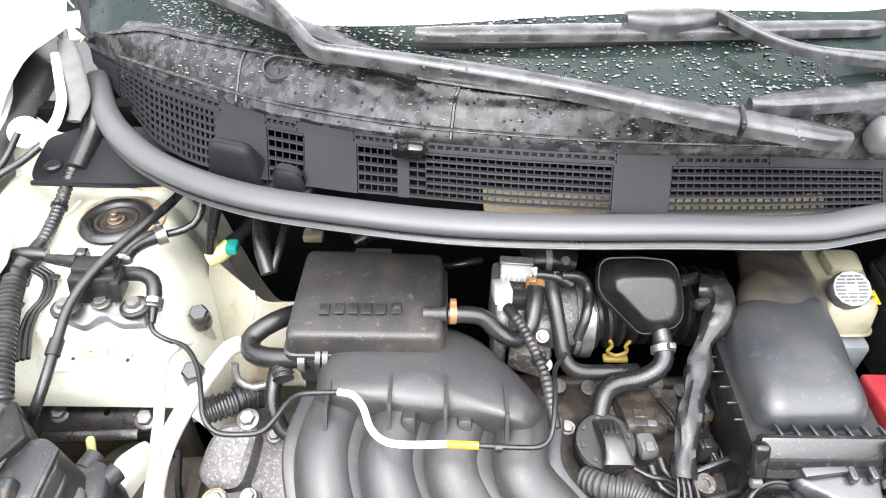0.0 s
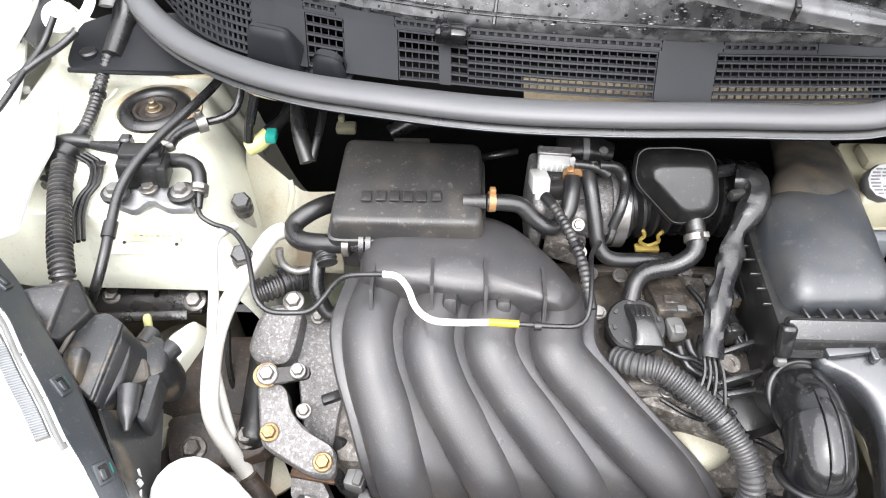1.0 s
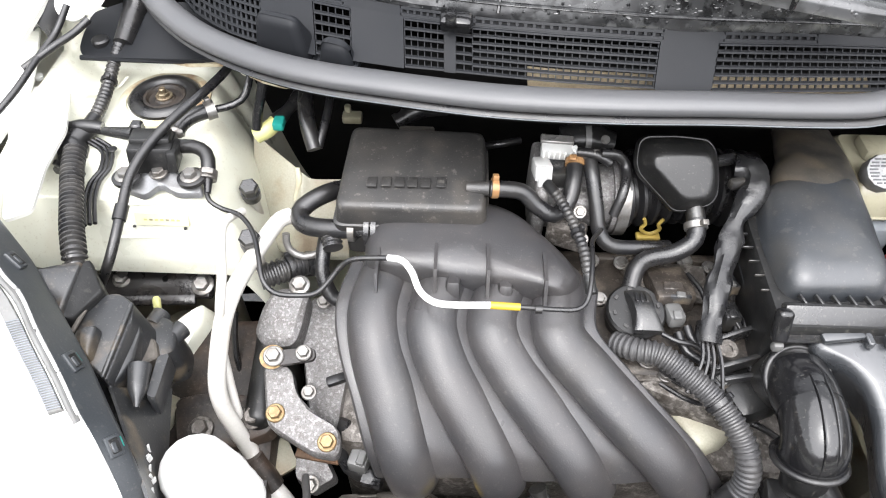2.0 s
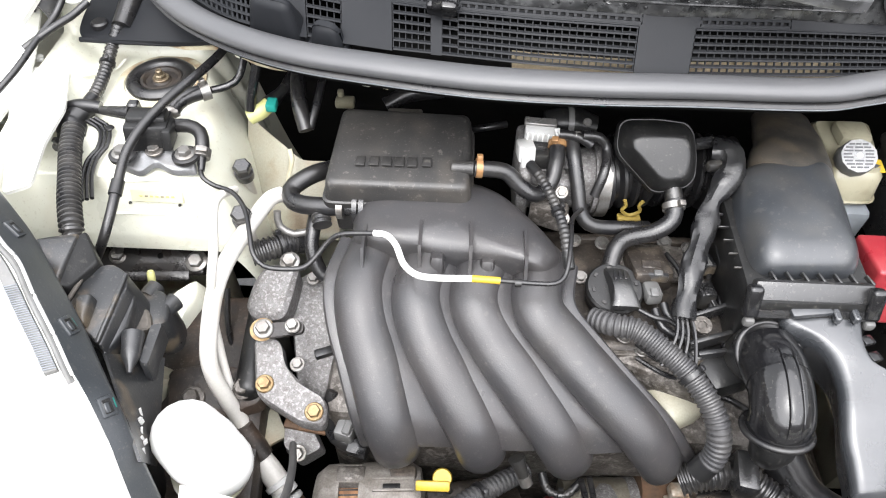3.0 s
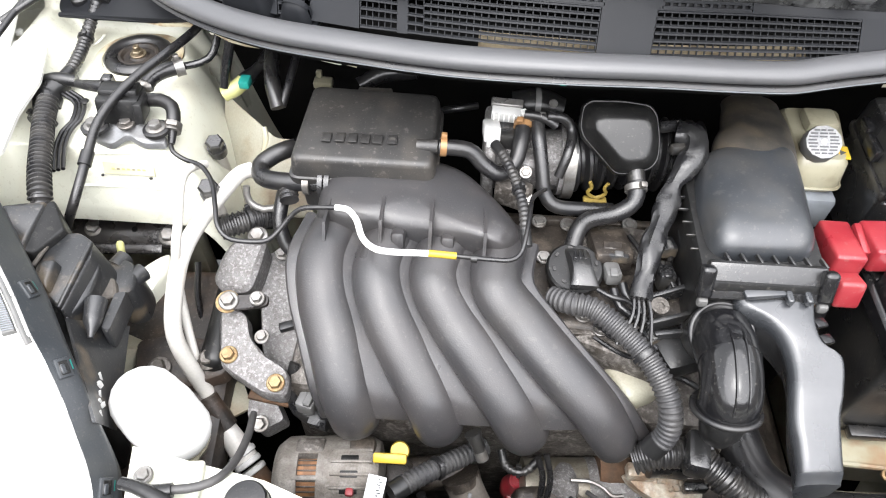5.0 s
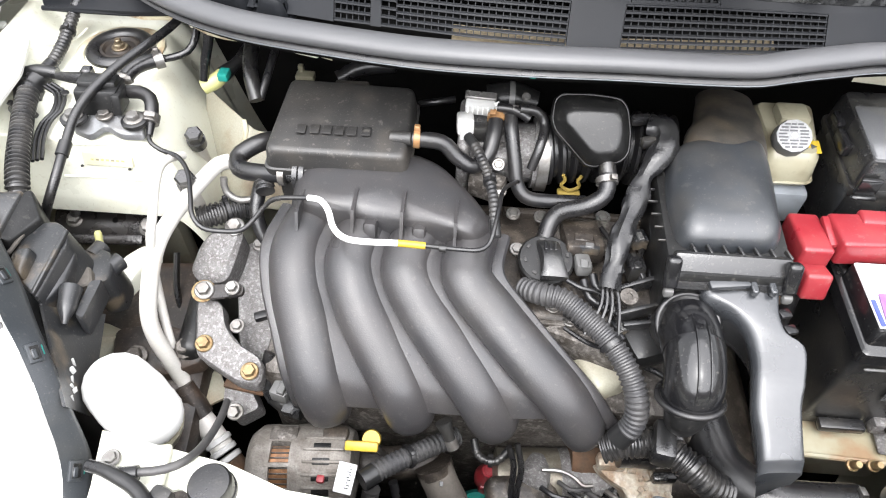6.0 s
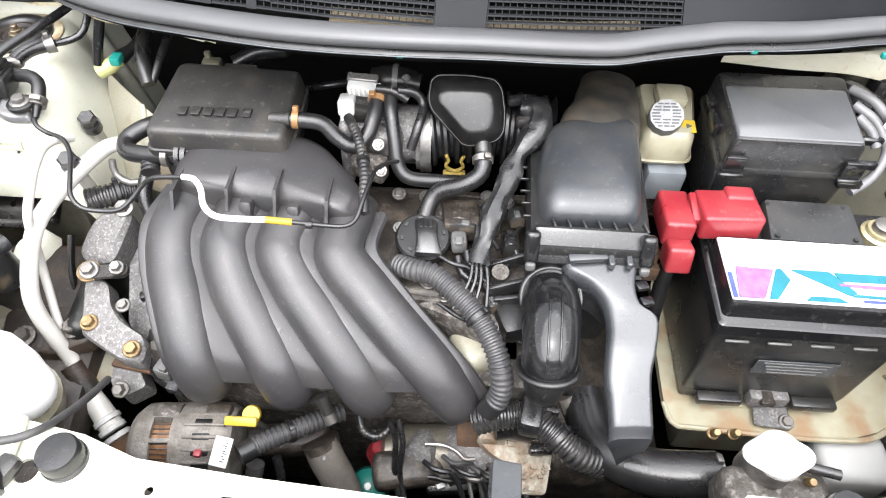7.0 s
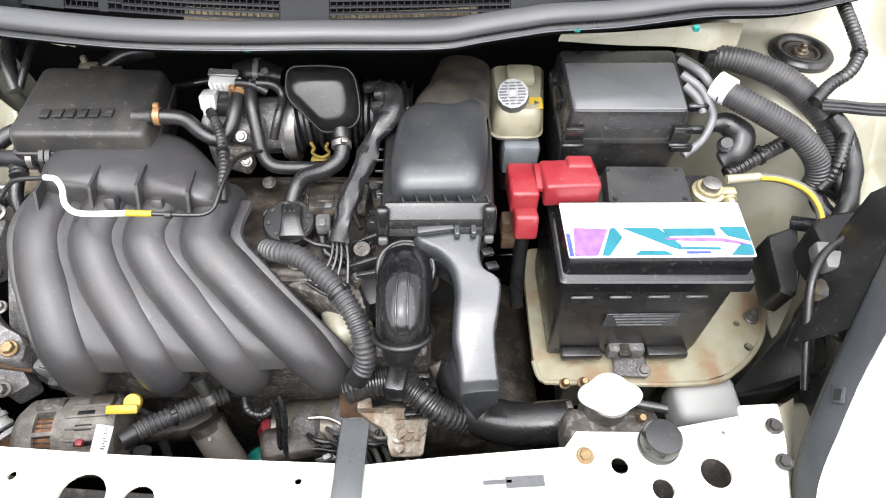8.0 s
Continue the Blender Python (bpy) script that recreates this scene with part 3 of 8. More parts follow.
SHEET_FOOT = spline([(-0.487, 0.503, 0.75), (-0.459, 0.465, 0.74), (-0.439, 0.452, 0.735), (-0.426, 0.448, 0.735), (-0.413, 0.448, 0.735), (-0.363, 0.447, 0.735)], 0.006)
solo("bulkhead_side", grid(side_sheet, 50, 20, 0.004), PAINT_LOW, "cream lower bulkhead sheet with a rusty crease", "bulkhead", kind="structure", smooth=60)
solo("bulkhead_crease", tube([(-0.423, 0.511, 0.822), (-0.421, 0.503, 0.808), (-0.426, 0.497, 0.79), (-0.432, 0.49, 0.772)], [0.003, 0.004, 0.0035, 0.002], 10, 0.006), STAINED, "rust-stained crease in the bulkhead sheet", "seam", kind="structure")



# ---------- engine ----------
def conduit(pts, r, label, group, pitch=0.0054):
    t = thing("conduit", pts[0], label, "conduit", group)
    part("sleeve", tube(pts, r, 16, pitch=pitch, amp=r * 0.075), LOOMM if 0.0095 < r < 0.012 else CONDUIT, t)
    C = spline(pts, 0.004)
    k = max(2, min(5, len(C) // 4))
    if r < 0.008:
        part("tape_end", tube(C[:k], r * 1.09, 16, jitter=0.03), TAPE, t, "taped end")
    part("tape_end", tube(C[-k:], r * 1.09, 16, jitter=0.03), TAPE, t, "taped end")
    m = len(C) // 2
    part("cable_tie", ring_clamp(C[m], C[m + 1] - C[m - 1], r * 1.08, 0.004), RUBBER, t, "black cable tie")
    return t


block = thing("engine_block", (-0.12, 0.30, 0.40), "dirty aluminium engine block under the intake manifold", "engine block")
part("block", rbox((-0.14, 0.34, 0.56), (0.42, 0.26, 0.36), 0.02), CAST_DARK, block)
part("rocker_cover", rbox((-0.10, 0.345, 0.775), (0.42, 0.16, 0.045), 0.014, 3), GRIME, block, "oily brown-black rocker cover")
part("cover_ridge", beam((-0.10, 0.405, 0.800), (0.10, 0.405, 0.800), 0.010, 0.012, 0.003), GRIME, block)
part("cover_rim", beam((-0.08, 0.268, 0.785), (0.10, 0.268, 0.785), 0.012, 0.014, 0.004), CAST_DARK, block, "pale dirty rim of the cover")
for k in range(4):
    part("cover_bolt", hexhead((-0.085 + 0.055 * k, 0.268, 0.792), (0, 0, 1), 0.005, 0.005), STEEL, block)
part("coil_plate", rbox((-0.01, 0.372, 0.806), (0.075, 0.045, 0.012), 0.004, 2, (0, 0, -4)), CAST_DARK, block, "brown-stained coil plate")
part("cam_sensor", lathe([(0.013, -0.02), (0.013, 0.006), (0.010, 0.009)], (-0.045, 0.392, 0.80), (0, -0.1, 1), 18), GRIME, block)
part("head_side", rbox((-0.10, 0.235, 0.69), (0.40, 0.08, 0.10), 0.015), CAST_DARK, block)
part("gearbox", rbox((0.14, 0.30, 0.47), (0.22, 0.26, 0.22), 0.04, 3), GRIME, block, "dark gearbox housing")
# front face clutter seen below the manifold
for c, s in (((-0.06, 0.15, 0.62), (0.10, 0.06, 0.05)), ((0.04, 0.17, 0.60), (0.09, 0.07, 0.08)), ((-0.20, 0.17, 0.63), (0.12, 0.05, 0.06))):
    part("bracket", rbox(c, (s[0] * 0.8, s[1] * 0.7, s[2] * 0.7), 0.010, 3, (10, 5, 12)), GRIME, block)

# timing cover, grainy, beside the manifold
tim = thing("timing_cover", (-0.38, 0.30, 0.60), "pitted cast aluminium timing cover", "timing cover")
part("cover", shell_box([(-0.403, 0.35, 0.76), (-0.39, 0.372, 0.76), (-0.365, 0.378, 0.76), (-0.309, 0.302, 0.74), (-0.301, 0.226, 0.7), (-0.338, 0.23, 0.7), (-0.383, 0.251, 0.72)], (0, -0.2, 1), [(-0.10, 0), (-0.004, 0), (0, 0.003)], 0.008), CAST, tim)
for p in [(-0.378, 0.258, 0.752), (-0.376, 0.358, 0.768)]:
    part("bolt", hexhead(p, (0, -0.2, 1), 0.0056, 0.0064), STEEL, tim)
part("clip", beam(*[(-0.361, 0.267, 0.757), (-0.342, 0.275, 0.757)], 0.010, 0.008, 0.002), RUBBER, tim, "black rubber clip")

# engine mount
mount = thing("engine_mount", (-0.41, 0.26, 0.65), "cast aluminium engine mount bracket with bolts", "engine mount")
nm = (0.05, -0.25, 1)
part("upper_plate", shell_box([(-0.442, 0.312, 0.775), (-0.434, 0.34, 0.79), (-0.423, 0.355, 0.797), (-0.387, 0.356, 0.8), (-0.39, 0.32, 0.79), (-0.396, 0.297, 0.78), (-0.425, 0.297, 0.775)], nm, [(-0.05, 0), (-0.006, 0), (0, 0.006)], 0.010), CAST, mount)
part("arm", shell_box([(-0.428, 0.285, 0.762), (-0.399, 0.282, 0.765), (-0.392, 0.257, 0.755), (-0.368, 0.236, 0.748), (-0.342, 0.223, 0.745), (-0.342, 0.199, 0.735), (-0.368, 0.201, 0.735), (-0.417, 0.226, 0.742)], nm, [(-0.03, 0), (-0.003, 0), (0, 0.003)], 0.010), CAST, mount)
part("link", shell_box([(-0.426, 0.286, 0.782), (-0.373, 0.292, 0.785), (-0.37, 0.278, 0.782), (-0.413, 0.271, 0.779)], nm, [(-0.004, 0), (0, 0.001)], 0.010), BLACKMETAL, mount, "black steel link plate")
for p, r, m_, l_ in (((-0.413, 0.281, 0.782), 0.00741, STEEL, ""), ((-0.383, 0.284, 0.785), 0.00585, STEEL, ""), ((-0.409, 0.237, 0.747), 0.0068, ZINC, "yellow-plated bolt"), ((-0.354, 0.21, 0.744), 0.0068, ZINC, "yellow-plated bolt"), ((-0.397, 0.356, 0.8), 0.0078, STEEL, "")):
    part("bolt", hexhead(p, nm, r, 0.008, 1.4), m_, mount, l_)
part("washer", lathe([(0.0125, 0), (0.0125, 0.002)], (-0.415, 0.282, 0.778), nm, 20), ZINC, mount, "yellow-plated washer")
part("foot", shell_box([(-0.394, 0.217, 0.7), (-0.36, 0.214, 0.7), (-0.348, 0.195, 0.69), (-0.373, 0.18, 0.685), (-0.394, 0.195, 0.69)], nm, [(-0.03, 0), (0, 0.003)], 0.006), CAST, mount)
part("bolt", hexhead((-0.372, 0.185, 0.7), (0, -0.5, 1), 0.0064, 0.0096), STEEL, mount)
solo("mount_stay", beam(*[(-0.392, 0.219, 0.7), (-0.346, 0.212, 0.7)], 0.014, 0.006, 0.002), RUST, "rusty stay below the engine mount", "stay")

# belt side: dark cover and strap left of the mount
solo("belt_cover", rbox((-0.435, 0.30, 0.66), (0.03, 0.14, 0.16), 0.02, 3, (0, 0, 4)), BLACKP, "dark grimy drive belt and pulley cover", "belt cover")
solo("belt", tube([(-0.476, 0.353, 0.75), (-0.473, 0.319, 0.72), (-0.461, 0.292, 0.69), (-0.45, 0.284, 0.68)], 0.0032, 8, flat=(1, 2)), RUBBER, "thin black drive belt edge", "belt")

# ---------- intake manifold ----------
man = thing("intake_manifold", (-0.17, 0.25, 0.70), "grey-black moulded plastic intake manifold with four curved runners", "intake manifold")
CRESTS = [
    [(-0.302, 0.344, 0.856), (-0.311, 0.293, 0.855), (-0.305, 0.254, 0.84), (-0.290, 0.215, 0.82), (-0.278, 0.184, 0.793), (-0.27, 0.171, 0.767), (-0.269, 0.167, 0.745)],
    [(-0.245, 0.334, 0.858), (-0.255, 0.282, 0.853), (-0.242, 0.244, 0.833), (-0.219, 0.211, 0.81), (-0.197, 0.183, 0.782), (-0.187, 0.172, 0.758), (-0.184, 0.168, 0.742)],
    [(-0.188, 0.327, 0.858), (-0.199, 0.279, 0.853), (-0.18, 0.246, 0.833), (-0.149, 0.213, 0.81), (-0.12, 0.185, 0.783), (-0.104, 0.172, 0.758), (-0.098, 0.167, 0.742)],
    [(-0.133, 0.32, 0.858), (-0.138, 0.273, 0.854), (-0.107, 0.241, 0.833), (-0.072, 0.211, 0.811), (-0.039, 0.187, 0.787), (-0.018, 0.173, 0.762), (-0.011, 0.166, 0.746)],
]
OFF = Vector((0, 0.5, -0.87))
LINES = []
for crest in CRESTS:
    R = 0.0195
    line = [Vector(p) + OFF * R for p in crest]
    line = [line[0] + Vector((0.004, 0.022, -0.012))] + line[:-1] + [line[-1] + Vector((0.0005, 0.004, 0.004))]
    LINES.append(line)
    part("runner", tube(line, [0.022, 0.0242, 0.0246, 0.0250, 0.0252, 0.0252, 0.0248, 0.0236], 36, 0.005, flat=(1.02, 0.76), round_end=True), RUNNER, man)


def web(u, v):
    k = u * 3
    i = min(int(k), 2)
    n_ = 40
    a, b = WEBL[i], WEBL[i + 1]
    j = min(int(v * (len(a) - 1)), len(a) - 1)
    p = a[j].lerp(b[j], k - i)
    lift = 0.0105 - 0.0105 * smooth01((k - i - 0.28) / 0.50) - 0.003 * smooth01((v - 0.55) / 0.45)
    return p + Vector((0, -0.5, 0.87)) * lift


WEBL = []
for ln in LINES:
    s_ = spline(ln[1:], 0.004)
    WEBL.append([along_pts for along_pts in (s_[min(int(i * (len(s_) - 1) / 60), len(s_) - 1)] for i in range(61))])
part("web", grid(lambda u, v: web(u, v * (1 - 0.05 * abs(math.sin(3 * math.pi * u)))), 60, 60, 0.006, (0, 0.5, -0.87)), RUNNER, man)
for line, side in ((LINES[0], -1), (LINES[3], 1)):
    edge = [p + Vector((side * 0.0305, 0.007, -0.004)) for p in line[1:]]
    part("flange", tube(edge, 0.0055, 8, 0.008, flat=(1.4, 0.8)), RUNNER, man, "moulded seam flange")
# collector dome
PLEN = [(-0.324, 0.34, 0.842), (-0.328, 0.388, 0.842), (-0.317, 0.417, 0.842), (-0.262, 0.429, 0.842), (-0.199, 0.432, 0.842), (-0.169, 0.415, 0.842), (-0.131, 0.368, 0.842), (-0.111, 0.333, 0.842), (-0.128, 0.308, 0.842), (-0.187, 0.32, 0.842), (-0.251, 0.327, 0.842), (-0.303, 0.332, 0.842)]
coll = part("collector", shell_box(PLEN, (0, -0.12, 1), [(-0.02, 0.0), (0.010, 0.001), (0.019, 0.004), (0.025, 0.009), (0.0295, 0.017), (0.032, 0.028), (0.033, 0.042)], 0.020, 6), RUNNER, man, "domed collector with scuffs")
RIBS = [(-0.309, 0.322, 0.868), (-0.254, 0.326, 0.872), (-0.205, 0.325, 0.875), (-0.152, 0.317, 0.873)]
for p in RIBS:
    bm = loft([[Vector(p) + Vector((dx, 0.030, 0.004)), Vector(p) + Vector((dx, -0.004, 0.006)), Vector(p) + Vector((dx, -0.022, -0.022)), Vector(p) + Vector((dx, 0.030, -0.030))] for dx in (-0.0016, 0.0016)])
    part("rib", bm, RUNNER, coll, "thin stiffening rib")
for p in [(-0.237, 0.32, 0.853), (-0.188, 0.318, 0.853)]:
    part("boss", rbox(p, (0.014, 0.020, 0.022), 0.005, 2, (-25, 0, 0)), RUNNER, man)
# two little bosses under the ends
for p, q in ([(-0.151, 0.178, 0.73), (-0.143, 0.166, 0.715)],):
    spig = part("spigot", tube([p, q], [0.0088, 0.00672, 0.0056], 14), PLASTIC, man, "short plastic spigot")
    part("spigot_tip", lathe([(0.0065, 0), (0.0065, 0.010), (0.0035, 0.010), (0.0035, 0.002)], q, towards(p, q), 14), STEEL, spig)

# resonator box with raised bars
res = thing("intake_resonator", (-0.282, 0.435, 0.855), "black plastic intake resonator box with raised lettering bars", "resonator box")
RB = [(-0.359, 0.380, 0.868), (-0.203, 0.380, 0.868), (-0.203, 0.498, 0.874), (-0.354, 0.502, 0.874)]
rbx = part("box", shell_box(RB, (0, -0.05, 1), [(-0.02, 0.004), (-0.004, 0.0), (0.001, 0.0), (0.002, 0.003), (0.0035, 0.003), (0.0205, 0.0055), (0.0245, 0.0072), (0.0265, 0.0105), (0.0270, 0.016)], 0.012, 5), RESM, res)
part("base", shell_box([(x, y, 0.82) for x, y, z in RB], (0, 0, 1), [(0, 0.012), (0.04, 0.010)], 0.012), RESM, res)
BX = [(-0.32, 0.413, 0.899), (-0.306, 0.414, 0.899), (-0.293, 0.414, 0.899), (-0.28, 0.414, 0.899), (-0.267, 0.414, 0.899), (-0.252, 0.415, 0.899)]
for p in BX:
    part("raised_bar", rbox(Vector(p) - Vector((0, 0, 0.00035)), (0.0098, 0.0140, 0.0016), 0.0007, 2, (-3, 0, 0)), RESM, rbx, "raised plastic bar")
part("lug", beam((-0.300, 0.499, 0.893), (-0.262, 0.499, 0.893), 0.010, 0.006, 0.002), RESM, res)
N1, N2 = [(-0.226, 0.412, 0.895), (-0.204, 0.41, 0.897)]
part("nozzle", tube([N1, N2], 0.0072, 14), RESM, res, "side hose nozzle")

# hoses round the throttle body
def hose(label, pts, r, material=RUBBER, clamps=(), name="hose", **kw):
    t = thing(name, pts[0], label, "hose")
    part("pipe", tube(pts, r, 14, 0.006, **kw), material, t)
    for p, d, rr, m_, l_ in clamps:
        part("clamp", ring_clamp(p, d, rr, 0.0065), m_, t, l_)
    return t


H = [(-0.204, 0.41, 0.897), (-0.187, 0.411, 0.896), (-0.17, 0.411, 0.892), (-0.156, 0.405, 0.88), (-0.138, 0.401, 0.872), (-0.124, 0.412, 0.88), (-0.119, 0.43, 0.892), (-0.117, 0.448, 0.9)]
hose("black breather hose with orange clips", H, 0.0084, RUBBER, [((-0.199, 0.411, 0.897), towards(H[0], H[1]), 0.0086, ORANGE, "orange spring clip"), ((-0.117, 0.448, 0.9), towards(H[-2], H[-1]), 0.0086, ORANGE, "orange spring clip")])
H = [(0.001, 0.407, 0.88), (0.002, 0.39, 0.872), (-0.001, 0.38, 0.862), (-0.018, 0.373, 0.852), (-0.041, 0.373, 0.842), (-0.052, 0.367, 0.832), (-0.058, 0.35, 0.822)]
hose("black breather hose with silver clip", H, 0.0092, RUBBER, [((0.001, 0.391, 0.873), towards(H[0], H[1]), 0.00976, STEEL, "silver spring clip")])
H = [(-0.103, 0.452, 0.905), (-0.1, 0.432, 0.895), (-0.095, 0.411, 0.875), (-0.09, 0.394, 0.855), (-0.077, 0.386, 0.845), (-0.046, 0.389, 0.84), (-0.015, 0.395, 0.835)]
hose("black coolant hose bent below the throttle", H, 0.0076, RUBBER, [(H[0], towards(H[0], H[1]), 0.00816, STEEL, "steel clip")])
H = [(-0.094, 0.447, 0.915), (-0.076, 0.448, 0.912), (-0.066, 0.443, 0.9), (-0.07, 0.419, 0.89), (-0.077, 0.407, 0.868)]
hose("thin black vacuum hose over the throttle", H, 0.0052)
H = [(-0.117, 0.45, 0.913), (-0.099, 0.447, 0.913), (-0.083, 0.444, 0.905)]
hose("short black vacuum hose", H, 0.0048)
# white-headed bolt on the hose end
solo("white_cap", lathe([(0.004, 0), (0.0052, 0.002), (0.0052, 0.006), (0.0035, 0.008)], (-0.069, 0.446, 0.815), (0, -0.4, 1), 16), WHITEP, "small white plastic cap on the throttle", "cap")

# throttle body
thr = thing("throttle_body", (-0.10, 0.45, 0.80), "cast aluminium throttle body with connectors", "throttle body")
part("barrel", lathe([(0.036, -0.05), (0.036, -0.02), (0.042, -0.02), (0.042, -0.012), (0.034, -0.010), (0.034, 0.03), (0.040, 0.03), (0.040, 0.038)], (-0.103, 0.458, 0.845), (1, 0, 0.0), 28), CAST, thr)
part("flange", rbox((-0.150, 0.455, 0.845), (0.014, 0.085, 0.085), 0.012, 3), CAST, thr)
part("motor_housing", tube([(-0.128, 0.490, 0.896), (-0.100, 0.490, 0.899), (-0.072, 0.486, 0.896)], [0.014, 0.017, 0.016, 0.012], 18, 0.006, flat=(1, 0.8)), BLACKP, thr, "dark motor housing")
part("motor_band", tube([(-0.104, 0.490, 0.899), (-0.098, 0.490, 0.899)], 0.0180, 18, 0.003, flat=(1, 0.8)), GREYP, thr, "grey band round the motor")
tcon = part("connector", rbox((-0.135, 0.464, 0.902), (0.032, 0.016, 0.014), 0.002, 2, (15, 0, -4)), CONNECT, thr, "pale grey connector")
part("connector_top", rbox((-0.135, 0.4700, 0.9105), (0.034, 0.010, 0.006), 0.0012, 1, (15, 0, -4)), ALLOY, tcon, "dull silver top plate")
for k in range(6):
    part("connector_rib", rbox((-0.1485 + 0.0054 * k, 0.4555, 0.9030 - 0.0003 * k), (0.0016, 0.003, 0.011), 0.0004, 1, (15, 0, -4)), WHITEP, tcon)
part("connector_clip", rbox((-0.1165, 0.460, 0.906), (0.007, 0.010, 0.005), 0.001, 1, (15, 0, 25)), WHITEP, tcon)
part("lower_boss", rbox((-0.11, 0.431, 0.855), (0.045, 0.03, 0.04), 0.010, 3), CAST, thr)
part("arm", rbox((-0.122, 0.401, 0.845), (0.04, 0.02, 0.03), 0.005, 2, (0, 0, -20)), CAST_DARK, thr)
part("bolt", hexhead((-0.112, 0.406, 0.872), (0, -0.6, 0.8), 0.0048, 0.0048), STEEL, thr)
part("bolt", hexhead((-0.108, 0.389, 0.85), (0, -0.6, 0.8), 0.0048, 0.0048), STEEL, thr)
part("screw", hexhead((-0.087, 0.467, 0.915), (0, -0.4, 0.9), 0.0032, 0.0032), STEEL, thr)
part("clamp_band", lathe([(0.041, -0.006), (0.043, -0.006), (0.043, 0.006), (0.041, 0.006)], (-0.062, 0.458, 0.845), (1, 0, 0), 28), STEEL, thr, "steel clamp band")
conn = thing("sensor_connector", (-0.15, 0.447, 0.89), "pale grey sensor connector with harness", "connector")
part("shell", rbox((-0.15, 0.445, 0.893), (0.018, 0.028, 0.018), 0.003, 2, (-20, 0, 4)), CONNECT, conn)
part("latch", rbox((-0.15, 0.431, 0.893), (0.010, 0.008, 0.026), 0.002, 1, (-20, 0, 0)), CONNECT, conn)
part("seat", rbox((-0.132, 0.45, 0.885), (0.028, 0.03, 0.02), 0.004, 2), PLASTIC, conn)
# bellows between throttle and air box
bel = [(-0.060, 0.462, 0.850), (-0.03, 0.466, 0.852), (0.02, 0.470, 0.852), (0.08, 0.468, 0.85)]
solo("intake_bellows", tube(bel, 0.038, 24, pitch=0.014, amp=0.004), RUBBER, "black ribbed rubber intake bellows", "bellows")
# harness conduit from the connector down
H = [(-0.146, 0.425, 0.892), (-0.135, 0.404, 0.892), (-0.124, 0.373, 0.89), (-0.117, 0.341, 0.888), (-0.115, 0.316, 0.884), (-0.113, 0.3, 0.878)]
conduit(H, 0.00496, "thin black corrugated wiring conduit", "wiring conduits")
# yellow spring clip
YC = (-0.029, 0.421, 0.832)
CURL = [(-0.010, 0.017), (-0.007, 0.009), (-0.010, 0.001), (0.0, -0.006), (0.010, 0.001), (0.007, 0.009), (0.010, 0.017)]
bm = tube([Vector(YC) + Vector((x_, 0, z_)) for x_, z_ in CURL], 0.0020, 8, 0.003)
solo("pipe_clip", join(bm, rbox(Vector(YC) + Vector((0, 0, -0.010)), (0.026, 0.010, 0.005), 0.002)), DULLYEL, "yellow open spring clip on the rocker cover", "clip")

# canister (second resonator)
can = thing("vapour_canister", (-0.015, 0.44, 0.87), "glossy black moulded breather canister", "canister")
CP, CN = (-0.015, 0.435, 0.905), (0.0, -0.72, 0.69)
OUT = [(-0.059, 0.454, 0.925), (-0.052, 0.458, 0.929), (-0.02, 0.459, 0.93), (0.009, 0.457, 0.928), (0.017, 0.451, 0.921), (0.022, 0.433, 0.903), (0.022, 0.419, 0.888), (0.015, 0.412, 0.881), (-0.014, 0.407, 0.876), (-0.022, 0.408, 0.877), (-0.057, 0.432, 0.902), (-0.061, 0.44, 0.91)]
part("flange", shell_box(OUT, CN, [(-0.006, 0.001), (-0.002, -0.001), (0.004, -0.001), (0.0065, 0.0005), (0.0065, 0.003), (0.0035, 0.0045), (0.003, 0.010)], 0.008), BLACKP, can)
part("back", shell_box(OUT, CN, [(-0.045, 0.020), (-0.03, 0.008), (-0.005, 0.006)], 0.010), GLOSSY, can)
INN = [(-0.049, 0.418, 0.931), (-0.042, 0.422, 0.935), (-0.024, 0.423, 0.936), (-0.001, 0.423, 0.936), (0.004, 0.42, 0.934), (0.007, 0.41, 0.922), (0.005, 0.401, 0.914), (0.001, 0.396, 0.909), (-0.014, 0.395, 0.907), (-0.021, 0.397, 0.909), (-0.041, 0.411, 0.924), (-0.046, 0.413, 0.926)]
CV = Vector(CN)
rings = []
for f_, h_ in ((0.05, 0.003), (0.08, 0.0065), (0.14, 0.0105), (0.45, 0.0190), (0.72, 0.0252), (0.86, 0.0276), (0.97, 0.0286), (1.10, 0.0290)):
    o_, n_ = rounded(OUT, 0.008, 2), rounded(INN, 0.008, 2)
    im = sum(n_, Vector()) / len(n_)
    ring = []
    for a_, b_ in zip(o_, n_):
        b_ = b_ - CV.normalized() * ((b_ - Vector(CP)).dot(CV.normalized()))
        q_ = a_.lerp(b_, min(f_, 1.0))
        if f_ > 1:
            q_ = q_.lerp(im - CV.normalized() * ((im - Vector(CP)).dot(CV.normalized())), f_ - 1.0)
        ring.append(q_ + CV.normalized() * h_)
    rings.append(ring)
part("dome", loft(rings), BLACKP, can)
part("outlet", tube([(-0.001, 0.408, 0.885), (0.001, 0.397, 0.878)], 0.008, 14), PLASTIC, can)

# ---------- dipstick line across the manifold ----------
ln = thing("vacuum_line", (-0.30, 0.33, 0.86), "thin black vacuum line with white and yellow sleeves", "vacuum line")
